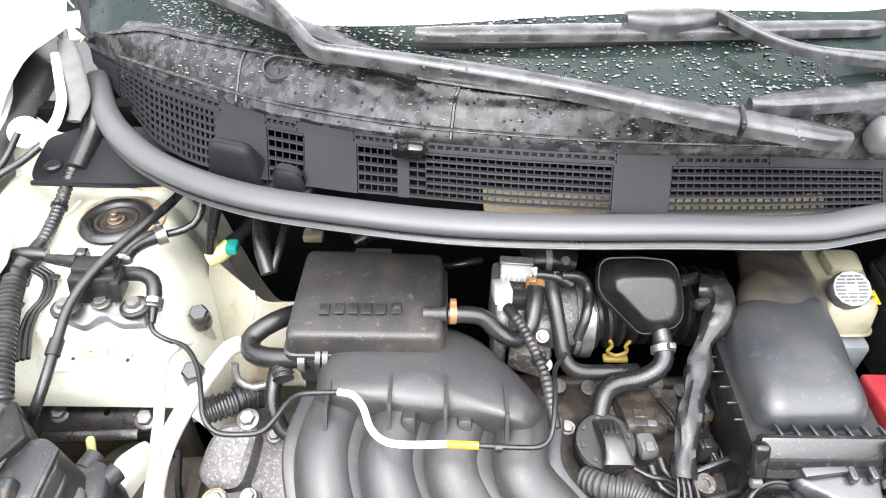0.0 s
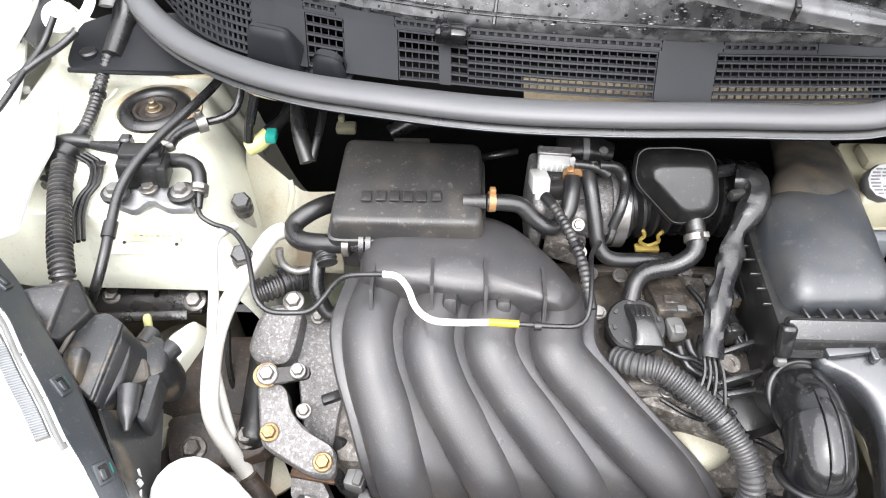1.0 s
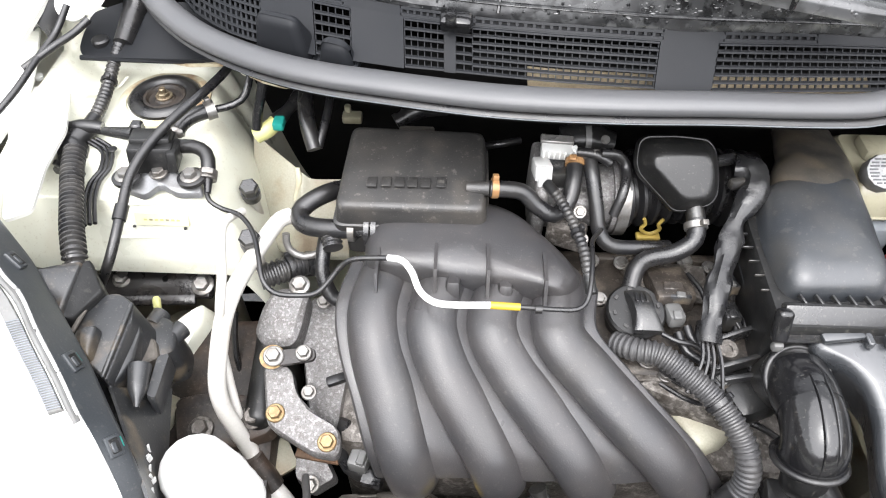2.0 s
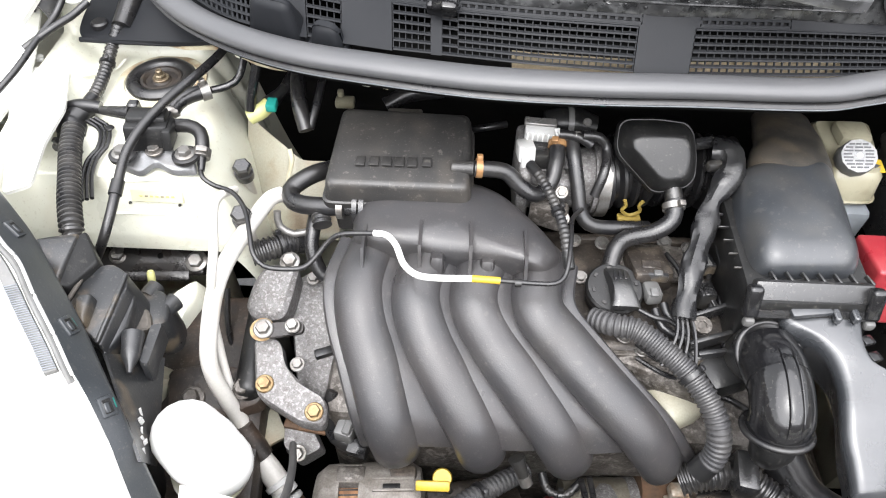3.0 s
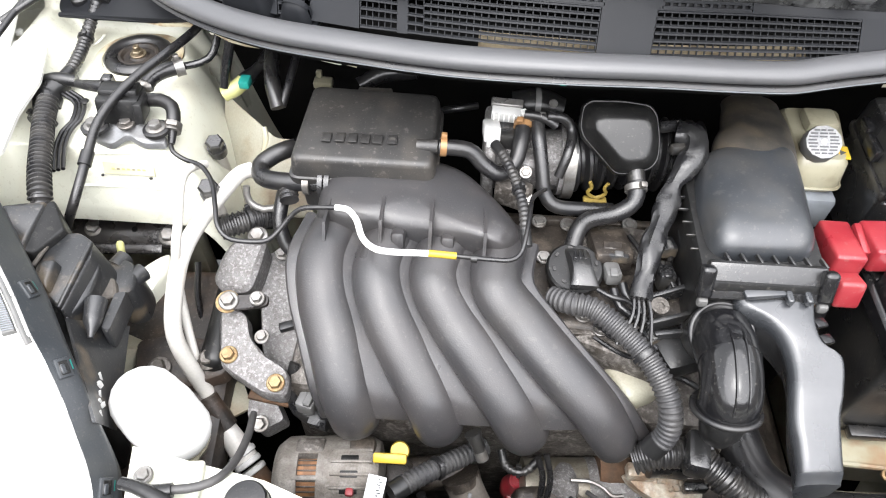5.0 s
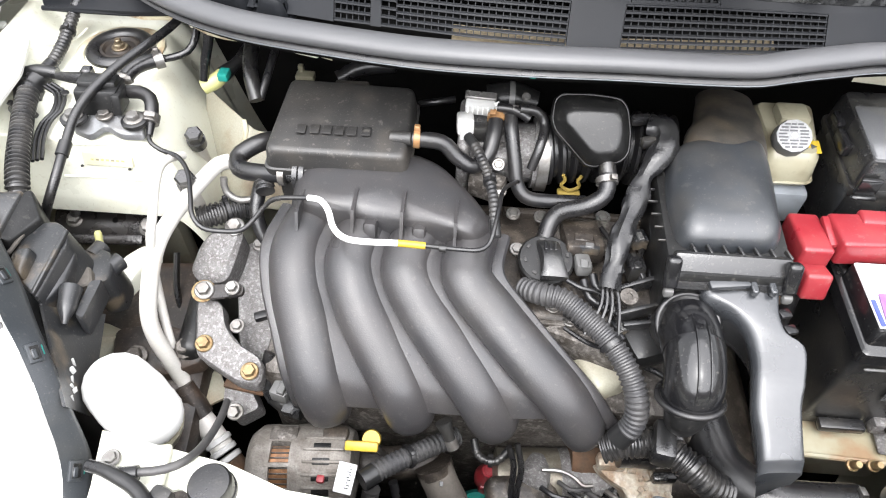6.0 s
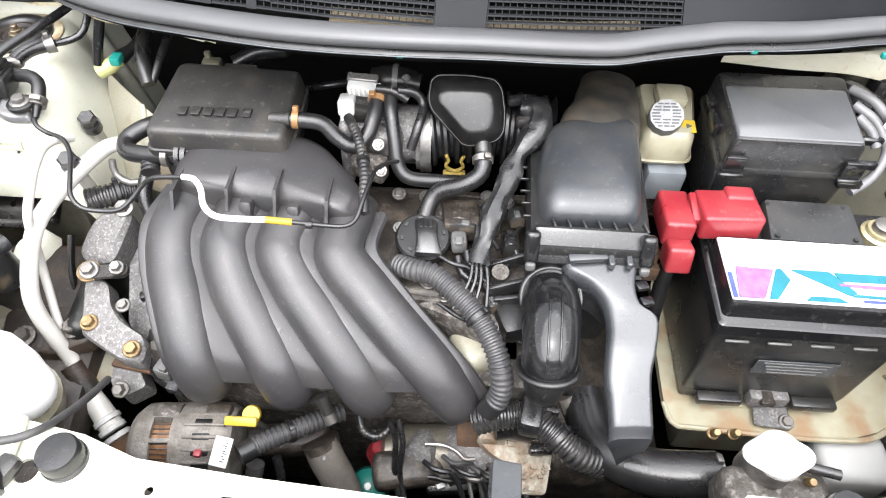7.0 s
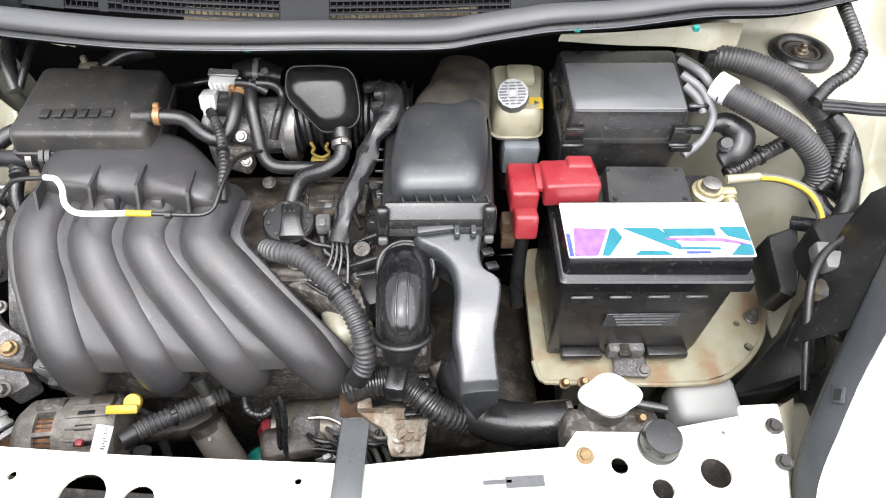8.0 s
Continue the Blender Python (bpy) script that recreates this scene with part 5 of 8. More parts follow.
H = [(-0.413, 0.397, 0.835), (-0.412, 0.39, 0.82), (-0.397, 0.387, 0.81), (-0.38, 0.393, 0.81)]
solo("alloy_pipe", tube(H, 0.0040, 12), ALLOY, "thin bare aluminium pipe", "pipe")
H = [(-0.34, 0.236, 0.74), (-0.345, 0.22, 0.72), (-0.339, 0.204, 0.7), (-0.324, 0.197, 0.69)]
solo("black_cable", tube(H, 0.0056, 10, flat=(1.2, 0.6)), RUBBER, "flat black cable beside the manifold", "cable")
solo("grey_plug", join(rbox((-0.323, 0.209, 0.715), (0.020, 0.028, 0.02), 0.003, 2, (0, 0, -15)), rbox((-0.321, 0.202, 0.728), (0.008, 0.014, 0.006), 0.001, 1, (0, 0, -15))), GREYP, "grey wiring plug beside the manifold", "plug")
solo("tape_knot", tube([(-0.32, 0.196, 0.7), (-0.301, 0.191, 0.7)], 0.0104, 10, 0.004, jitter=0.4), TAPE, "crumpled taped wiring joint", "tape")
# wiring deep on the bulkhead
for pts, r in (([(-0.41, 0.579, 0.905), (-0.408, 0.542, 0.895), (-0.402, 0.513, 0.885), (-0.393, 0.492, 0.868)], 0.0088), ([(-0.38, 0.56, 0.9), (-0.382, 0.524, 0.89), (-0.389, 0.493, 0.87)], 0.0045), ([(-0.309, 0.552, 0.86), (-0.283, 0.563, 0.87), (-0.241, 0.561, 0.88)], 0.010), ([(-0.218, 0.524, 0.85), (-0.191, 0.519, 0.86), (-0.165, 0.527, 0.86)], 0.004)):
    solo("bulkhead_hose", tube(pts, r, 14), RUBBER, "black hose running down the bulkhead", "hose", "bulkhead hoses")
solo("pale_bracket", join(rbox((-0.375, 0.633, 0.8), (0.026, 0.016, 0.012), 0.003, 2), rbox((-0.381, 0.639, 0.805), (0.008, 0.008, 0.02), 0.002)), CREAMP, "small cream pipe bracket on the bulkhead", "bracket")

# small fittings between the filler cap and the air box
for pts, r in (([(0.004, 0.371, 0.822), (0.012, 0.35, 0.824), (0.016, 0.329, 0.822), (0.023, 0.313, 0.82)], 0.0028), ([(0.053, 0.364, 0.815), (0.041, 0.334, 0.818), (0.041, 0.311, 0.815), (0.03, 0.292, 0.812)], 0.0030), ([(-0.037, 0.294, 0.826), (-0.024, 0.286, 0.826), (-0.007, 0.285, 0.822), (0.01, 0.275, 0.815)], 0.0026), ([(0.066, 0.346, 0.81), (0.052, 0.318, 0.812), (0.056, 0.294, 0.806), (0.05, 0.271, 0.8)], 0.0034), ([(0.002, 0.28, 0.806), (0.019, 0.269, 0.8), (0.037, 0.27, 0.795), (0.057, 0.261, 0.79)], 0.0028), ([(-0.027, 0.268, 0.79), (-0.014, 0.258, 0.792), (0.003, 0.256, 0.79), (0.022, 0.242, 0.785)], 0.0022), ([(0.036, 0.252, 0.77), (0.047, 0.239, 0.765), (0.064, 0.234, 0.76), (0.083, 0.228, 0.75)], 0.0034)):
    solo("engine_wire", tube(pts, r, 10, 0.005), RUBBER, "thin black wire over the cylinder head", "wire", "cylinder head wires")
for q, r in zip([(0.011, 0.401, 0.806), (0.035, 0.393, 0.806), (-0.023, 0.343, 0.806), (-0.007, 0.283, 0.8), (-0.048, 0.279, 0.802), (0.045, 0.264, 0.795)], (0.006, 0.005, 0.0045, 0.005, 0.006, 0.0045)):
    solo("head_bolt", hexhead(q, (0, -0.2, 1), r, 0.005), STEEL, "dull steel flange bolt on the cylinder head", "bolt", "cylinder head bolts")
for q, s_, a_ in zip([(0.042, 0.358, 0.822), (-0.013, 0.337, 0.828), (0.019, 0.262, 0.795)], ((0.016, 0.020, 0.014), (0.022, 0.012, 0.010), (0.014, 0.018, 0.012)), (10, -6, 30)):
    pg = thing("wiring_plug", q, "dusty black wiring plug over the cylinder head", "plug", "cylinder head plugs")
    body_ = part("body", rbox(q, s_, 0.002, 2, (-8, 0, a_)), HEADM, pg)
    part("latch", rbox(Vector(q) + Vector((0, -0.002, s_[2] / 2 + 0.001)), (s_[0] * 0.4, s_[1] * 0.6, 0.003), 0.0008, 1, (-8, 0, a_)), GREYP, body_)


# ---------- air box, battery and fuse box side ----------
ab = thing("air_box", (0.11, 0.36, 0.70), "black plastic air filter box with ribbed lid", "air box")
LID = [(0.058, 0.298, 0.884), (0.155, 0.302, 0.884), (0.165, 0.395, 0.890), (0.165, 0.448, 0.890), (0.120, 0.452, 0.890), (0.066, 0.430, 0.890), (0.056, 0.360, 0.887)]
lidp = part("lid", shell_box(LID, (0, -0.07, 1), [(-0.05, -0.007), (-0.010, -0.001), (0.000, 0.001), (0.007, 0.004), (0.0125, 0.009), (0.0160, 0.015), (0.0182, 0.022), (0.0195, 0.031)], 0.022, 7), ABLID, ab)
NECK = [(0.114, 0.385, 0.886), (0.124, 0.43, 0.888), (0.136, 0.47, 0.886), (0.146, 0.53, 0.878)]
part("neck", tube(NECK, [0.034, 0.043, 0.037, 0.032], 32, 0.006, flat=(1.0, 0.50)), NECKM, ab, "tapering dust-brown neck of the lid")
for k in range(5):
    part("edge_tooth", rbox((0.047 - 0.001 * k, 0.312 + 0.017 * k, 0.876), (0.010, 0.0016, 0.003), 0.0005, 1), PLASTIC, ab)
for k in range(7):
    part("edge_tooth", rbox((0.070 + 0.0145 * k, 0.294, 0.8865), (0.0024, 0.012, 0.005), 0.0006, 1, (0, 0, 18)), PLASTIC, ab)
# shade on the box sides is put into a blacker plastic
abody = part("body", shell_box([(0.046, 0.268, 0.70), (0.164, 0.270, 0.70), (0.172, 0.43, 0.70), (0.050, 0.44, 0.70)], (0, 0, 1), [(0, 0.02), (0.15, 0.003), (0.172, 0.0), (0.178, 0.004)], 0.014, 4), BLACKP, ab)
part("front_panel", rbox((0.105, 0.279, 0.874), (0.108, 0.012, 0.036), 0.004, 2, (-38, 0, 0)), PLASTIC, ab)
for c in ((0.050, 0.274, 0.876), (0.158, 0.274, 0.878)):
    cl = part("clip", rbox(c, (0.014, 0.012, 0.032), 0.004, 3, (-25, 0, 0)), GLOSSY, ab, "over-centre clip")
    part("clip_tongue", rbox(Vector(c) + Vector((0, -0.010, -0.018)), (0.010, 0.008, 0.010), 0.003, 2), GREYP, cl)
# resonating front duct
duct = thing("air_intake_duct", (0.13, 0.19, 0.75), "grey-black moulded air intake duct, wet and shiny", "air duct")
DUCTM = mat("wet_grey_black_plastic", (0.025, 0.027, 0.030), 0.27, spec=1.0, second=(0.036, 0.038, 0.041), amount=0.7, scale=26, bump=0.15, bscale=160, rvar=0.08, thirds=(0.06, 0.06, 0.06), tamount=0.4, tscale=14)
DL = spline([(0.081, 0.271, 0.866), (0.083, 0.26, 0.864), (0.104, 0.248, 0.862), (0.117, 0.232, 0.857), (0.121, 0.21, 0.85), (0.119, 0.187, 0.843), (0.118, 0.165, 0.833), (0.121, 0.149, 0.825), (0.123, 0.133, 0.816), (0.125, 0.121, 0.806)], 0.006)
DR = spline([(0.155, 0.28, 0.867), (0.151, 0.265, 0.865), (0.148, 0.246, 0.862), (0.152, 0.228, 0.858), (0.167, 0.217, 0.854), (0.164, 0.189, 0.844), (0.16, 0.17, 0.834), (0.161, 0.148, 0.82), (0.164, 0.125, 0.803)], 0.006)
rings = []
SECT = [(0.020, -0.062), (0.0085, -0.032), (0.0022, -0.0190), (0.0006, -0.0150)]
SECT += [(0.0095 * (1 - math.cos(k * math.pi / 16)), -0.0110 * (1 - math.sin(k * math.pi / 16))) for k in range(9)]
for i in range(121):
    u = i / 120
    a, b = along(DL, u), along(DR, u)
    w_ = (b - a).length
    end = smooth01((u - 0.95) / 0.05) * 0.006
    ring = []
    for s_, h_ in SECT:
        ring.append(a + (b - a) * (s_ / w_) + Vector((0, 0, h_ - end))) 
    for s_, h_ in ((0.5, 0.0012), (0.85, 0.0002)):
        ring.append(a.lerp(b, s_) + Vector((0, 0, h_ - end)))
    for k in range(6):
        g = k * math.pi / 10
        ring.append(b - (b - a) * (0.0040 * (1 - math.sin(g)) / w_) + Vector((0, 0, -0.0050 * (1 - math.cos(g)) - end)))
    ring += [b + Vector((0, 0, -0.0075 - end)), b + Vector((0, 0, -0.028 - end)), b + Vector((-0.006, 0, -0.034 - end))]
    rings.append(ring)
part("body", loft(rings), DUCTM, duct)
for p in [(0.125, 0.270, 0.870), (0.142, 0.271, 0.870)]:
    part("tab", rbox(p, (0.006, 0.022, 0.008), 0.0012, 1), DUCTM, duct)
part("lip", beam((0.084, 0.268, 0.870), (0.122, 0.273, 0.871), 0.014, 0.006, 0.0025), DUCTM, duct)
for p in ((0.156, 0.252, 0.853), (0.160, 0.238, 0.848)):
    part("strap", rbox(p, (0.014, 0.010, 0.005), 0.002, 2, (0, 12, 20)), GLOSSY, duct)
# elbow
el = thing("intake_elbow", (0.06, 0.21, 0.78), "glossy black rubber intake elbow with rolled ends", "intake elbow")
EC = [(0.073, 0.250, 0.830), (0.072, 0.232, 0.836), (0.071, 0.212, 0.840), (0.070, 0.194, 0.836), (0.070, 0.184, 0.828), (0.070, 0.180, 0.814)]
part("bend", tube(EC, [0.0262, 0.0268, 0.0268, 0.0268, 0.0266, 0.0262], 36, 0.003), GLOSSY, el)
part("collar", tube(EC[:3], [0.0280, 0.0284, 0.0276], 36, 0.004), GLOSSY, el, "wet sleeve round the upper end")
CROWN = [Vector(p) + (Vector(p) - Vector((0.071, 0.212, 0.795))).normalized() * 0.0264 for p in EC[1:]]
band = part("crown_band", bar(CROWN, [0.011, 0.011, 0.011], 0.0030, 0.004, (0, -0.3, 1)), GLOSSY, el, "raised moulded band over the bend")
for dx in (-0.0055, 0.0055):
    part("band_edge", tube([p + Vector((dx, 0, 0.0012)) for p in CROWN], 0.0010, 6, 0.004), GLOSSY, band)
for a, d_, k_ in (((0.073, 0.246, 0.834), (0, -0.55, 0.83), 1.0), (EC[-1], (0.05, -0.45, -0.9), 0.99)):
    part("rolled_rim", lathe([(0.0262 * k_, -0.0024)] + [((0.0288 + 0.0030 * math.cos(g)) * k_, 0.0030 * math.sin(g)) for g in [math.pi * (-0.75 + 0.15 * n_) for n_ in range(11)]] + [(0.0262 * k_, 0.0020)], a, d_, 48), RUBBER, el)
part("spout", tube([EC[-1], (0.067, 0.168, 0.80), (0.068, 0.172, 0.785)], [0.024, 0.019, 0.014], 22), BLACKP, el)
part("upper_spout", tube([EC[0], (0.076, 0.262, 0.80), (0.076, 0.28, 0.78)], 0.029, 22), PLASTIC, el)

# radiator top hose, neck and cap
H = [(0.125, 0.214, 0.7), (0.134, 0.169, 0.7), (0.153, 0.142, 0.708), (0.183, 0.128, 0.715), (0.216, 0.124, 0.722), (0.245, 0.124, 0.725)]
rh = thing("radiator_hose", H[0], "thick black radiator top hose", "hose")
part("pipe", tube(H, 0.0235, 20, 0.008), RUBBER, rh)
part("clamp", ring_clamp((0.241, 0.124, 0.725), (1, 0, 0), 0.02107, 0.009), STEEL, rh, "steel hose clip")
rad = thing("radiator_neck", (0.27, 0.10, 0.70), "grey radiator filler neck with round white pressure cap", "radiator neck")
RC = (0.266, 0.112, 0.812)
part("tank", rbox((0.272, 0.092, 0.760), (0.095, 0.045, 0.05), 0.012, 3), CAST_DARK, rad)
part("neck", lathe([(0.022, -0.05), (0.022, -0.004)], RC, (0, -0.05, 1), 20), STEEL, rad)
part("cap", lathe([(0.019, -0.010), (0.0205, -0.004), (0.0205, 0.003), (0.017, 0.006), (0.008, 0.0075)], RC, (0, -0.05, 1), 32), WHITEP, rad, "bare white pressure cap")
EAR = [Vector(RC) + Vector(((0.0208 + 0.010 * abs(math.cos(t * math.pi / 24)) ** 8) * math.cos(t * math.pi / 24), (0.0208 + 0.010 * abs(math.cos(t * math.pi / 24)) ** 8) * math.sin(t * math.pi / 24), 0)) for t in range(48)]
part("cap_skirt", shell_box(EAR, (0, -0.05, 1), [(-0.006, 0.001), (-0.004, 0), (0.0, 0), (0.0025, 0.002)], 0.001, 1), WHITEP, rad)
part("overflow_pipe", tube([(0.294, 0.11, 0.795), (0.323, 0.104, 0.795)], 0.00473, 12), PLASTIC, rad)
for p in [(0.24, 0.158, 0.745), (0.26, 0.159, 0.745), (0.299, 0.101, 0.78)]:
    part("screw", lathe([(0.0058, 0), (0.0058, 0.003), (0.0042, 0.004), (0.0042, 0.012), (0.003, 0.014)], p, (0, -0.3, 1), 12), ZINC, rad)
solo("expansion_tank", rbox((0.439, 0.189, 0.62), (0.08, 0.06, 0.06), 0.012, 3), CONNECT, "white translucent expansion tank below the tray", "expansion tank")

# brake fluid reservoir
bf = thing("brake_fluid_reservoir", (0.215, 0.47, 0.83), "yellowed translucent brake fluid reservoir with white cap", "fluid reservoir")
part("tank", shell_box([(0.176, 0.437, 0.815), (0.236, 0.437, 0.815), (0.250, 0.535, 0.82), (0.174, 0.535, 0.82)], (0, 0, 1), [(0.018, 0.008), (0.022, 0.003), (0.028, 0.0), (0.031, 0.0), (0.058, 0.004), (0.064, 0.010)], 0.014, 4), CREAMP, bf)
part("seam", shell_box([(0.174, 0.435, 0.843), (0.238, 0.435, 0.843), (0.252, 0.537, 0.846), (0.172, 0.537, 0.846)], (0, 0, 1), [(0, 0.001), (0.0015, 0), (0.003, 0.001)], 0.014, 4), CREAMP, bf)
CAPC = Vector((0.197, 0.452, 0.880))
CAPN = Vector((-0.10, -0.52, 0.85)).normalized()
CAPX = Vector((1, 0, 0)) - CAPN * CAPN.x
CAPX.normalize()
CAPM = Matrix.Translation(CAPC + Vector((0, -0.002, 0.0195))) @ Matrix((CAPX, CAPN.cross(CAPX), CAPN)).transposed().to_4x4()
bcap = part("cap", lathe([(0.014, -0.026), (0.0190, -0.014), (0.0192, -0.003), (0.0182, 0.0), (0.012, 0.0004)], CAPM.translation, CAPN, 12), GREYP, bf, "grey twelve-sided cap with printed bars")
part("cap_face", lathe([(0.0182, -0.0006), (0.0180, 0.0010), (0.012, 0.0012)], CAPM.translation, CAPN, 12), STICKER, bcap, "worn silver cap face")
for k in range(8):
    y_ = 0.0126 - 0.0036 * k
    half = math.sqrt(0.0158 ** 2 - y_ * y_)
    for h in range(3):
        if k in (3, 4) and h == 1:
            continue
        x0, x1 = -half + h * half * 0.68, -half + h * half * 0.68 + half * (0.60 - 0.07 * ((k + h) % 2))
        part("printed_bar", rbox(None, (x1 - x0, 0.0018, 0.0010), 0.0002, 1, m=CAPM @ Matrix.Translation(((x0 + x1) / 2, y_, 0.0012))), INK, bcap)
part("cap_boss", lathe([(0.0030, 0.001), (0.0028, 0.0024), (0.0015, 0.0028)], CAPM.translation, CAPN, 12), WHITEP, bcap)
part("filler_block", rbox((0.212, 0.500, 0.888), (0.034, 0.030, 0.014), 0.004, 2), CREAMP, bf)
wtag = part("warning_tag", rbox((0.2275, 0.458, 0.8795), (0.016, 0.018, 0.0016), 0.0005, 1, (8, 0, 0)), YELLOW, bf, "small yellow warning tag")
part("tag_mark", lathe([(0.005, 0), (0.001, 0.0006)], (0.2275, 0.458, 0.8803), (0, -0.1, 1), 3), INK, wtag)
part("sensor_block", rbox((0.214, 0.448, 0.812), (0.046, 0.040, 0.046), 0.006, 2), BLUEGREY, bf, "blue-grey level sensor")
part("cylinder", rbox((0.214, 0.485, 0.765), (0.040, 0.080, 0.060), 0.012, 3), BLACKMETAL, bf, "dark brake cylinder")
solo("brake_pipe_union", join(lathe([(0.007, 0), (0.007, 0.02), (0.005, 0.022)], (0.212, 0.45, 0.81), (0.2, -0.3, 1), 12), tube([(0.186, 0.49, 0.82), (0.189, 0.474, 0.81), (0.21, 0.453, 0.81)], 0.00258, 8)), STEEL, "steel brake pipe union under the reservoir", "pipe union")

# fuse box
fb = thing("fuse_box", (0.325, 0.45, 0.83), "black plastic fuse box with flat lid", "fuse box")
FB = [(0.252, 0.398, 0.872), (0.392, 0.398, 0.872), (0.398, 0.508, 0.882), (0.250, 0.506, 0.882)]
part("lower_box", shell_box(FB, (0, 0, 1), [(-0.09, 0.008), (0.0, 0.0)], 0.008), PLASTIC, fb)
part("rim", shell_box(FB, (0, 0, 1), [(-0.003, -0.002), (0.002, -0.003), (0.005, -0.002)], 0.008), PLASTIC, fb)
flid = part("lid", shell_box(FB, (0, 0, 1), [(0.003, 0.001), (0.034, 0.003), (0.040, 0.006), (0.041, 0.010)], 0.008, 4), PLASTIC, fb)
part("lid_plate", shell_box([(0.258, 0.404, 0.913), (0.386, 0.404, 0.913), (0.388, 0.482, 0.9195), (0.258, 0.480, 0.9195)], (0, -0.1, 1), [(0, 0), (0.0015, 0.0005), (0.002, 0.002)], 0.004), SMOOTHLID, flid, "smooth flat lid face, sky sheen painted in")
for p in ((0.262, 0.394, 0.886), (0.385, 0.395, 0.886)):
    part("latch", join(rbox(p, (0.022, 0.006, 0.020), 0.002, 2), rbox(Vector(p) + Vector((0, -0.004, -0.012)), (0.026, 0.006, 0.005), 0.0015, 1)), GLOSSY, fb)
part("side_latch", join(rbox((0.250, 0.45, 0.895), (0.010, 0.03, 0.016), 0.003), rbox((0.248, 0.475, 0.905), (0.010, 0.02, 0.010), 0.003)), GLOSSY, fb)
for pts in ([(0.398, 0.490, 0.918), (0.416, 0.468, 0.918), (0.432, 0.450, 0.906)], [(0.396, 0.468, 0.914), (0.414, 0.452, 0.908), (0.424, 0.436, 0.898), (0.430, 0.424, 0.884), (0.418, 0.407, 0.866), (0.396, 0.394, 0.855)], [(0.396, 0.452, 0.910), (0.410, 0.440, 0.902), (0.418, 0.428, 0.890)]):
    part("cable", tube(pts, 0.0052, 12, 0.005), GREYC, fb, "dusty pale grey heavy cable leaving the box")
part("cable_cover", rbox((0.412, 0.490, 0.905), (0.026, 0.050, 0.026), 0.008, 2, (0, 15, 30)), PLASTIC, fb)
for p in [(0.411, 0.432, 0.895), (0.404, 0.41, 0.88), (0.391, 0.396, 0.865)]:
    part("tab", rbox(p, (0.026, 0.008, 0.010), 0.002, 1), GLOSSY, fb)
# looms from the fuse box
W = (0.431, 0.422, 0.915)
lm = thing("main_loom", W, "thick black corrugated main loom with white tape", "loom", "battery looms")
H = [(0.432, 0.452, 0.91), (0.443, 0.438, 0.91), (0.478, 0.417, 0.902), (0.520, 0.399, 0.885), (0.548, 0.386, 0.862), (0.560, 0.378, 0.84), (0.563, 0.378, 0.815)]
part("conduit", tube(H, 0.0140, 20, pitch=0.0042, amp=0.0006), LOOMM, lm)
part("white_tape", tube([(0.432, 0.452, 0.912), (0.446, 0.437, 0.911)], 0.0166, 18), LABELW, lm, "band of white tape")
H = [(0.451, 0.518, 0.905), (0.467, 0.51, 0.908), (0.499, 0.496, 0.906), (0.536, 0.474, 0.898), (0.564, 0.447, 0.884), (0.581, 0.423, 0.865), (0.589, 0.405, 0.84)]
lm2 = thing("main_loom", H[0], "thick black corrugated loom over the strut tower", "loom", "battery looms")
part("conduit", tube(H, [0.0135, 0.0150, 0.0155, 0.0152, 0.0148, 0.0135], 18, pitch=0.0042, amp=0.0005), LOOMM, lm2)
part("end_boot", rbox(H[0], (0.03, 0.025, 0.025), 0.006, 2), RUBBER, lm2)
conduit([(0.452, 0.382, 0.835), (0.488, 0.397, 0.848), (0.530, 0.416, 0.858)], 0.0086, "short corrugated conduit by the battery", "battery side conduits")
conduit([(0.544, 0.43, 0.905), (0.567, 0.449, 0.915), (0.591, 0.462, 0.925), (0.607, 0.487, 0.935), (0.608, 0.519, 0.945), (0.608, 0.564, 0.955)], 0.00731, "corrugated conduit rising from the strut tower", "battery side conduits")
conduit([(0.584, 0.401, 0.88), (0.573, 0.374, 0.86), (0.567, 0.367, 0.84), (0.56, 0.363, 0.83)], 0.00688, "corrugated conduit beside the battery", "battery side conduits")
for k in range(5):
    solo("harness_wire", tube([Vector(p) + Vector((0, 0.004 * k - 0.008, 0.002 * (k % 2))) for p in [(0.55, 0.427, 0.903), (0.574, 0.422, 0.905), (0.605, 0.417, 0.905), (0.651, 0.415, 0.905)]], 0.002752, 8), TAPE, "black harness wire across the strut tower", "wire", "strut tower wires")
for pts in ([(0.57, 0.377, 0.82), (0.59, 0.358, 0.82), (0.594, 0.331, 0.81)], [(0.585, 0.422, 0.87), (0.592, 0.394, 0.86), (0.596, 0.367, 0.83)], [(0.577, 0.377, 0.82), (0.606, 0.349, 0.81), (0.63, 0.327, 0.81)]):
    solo("harness_wire", tube(pts, 0.00774, 10, jitter=0.1), TAPE, "taped black harness branch", "wire", "harness branches")

# rust brown darkened to paint the shade of a deep recess
RECESSCUP = mat("recess_dark_brown_cup", (0.012, 0.010, 0.009), 0.6, 0.1, second=(0.032, 0.023, 0.016), amount=0.7, scale=120, grain=0.2)
RUSTNUT = mat("tarnished_nut", (0.18, 0.15, 0.10), 0.42, 0.6, second=(0.10, 0.07, 0.045), amount=0.8, scale=150, grain=0.2)
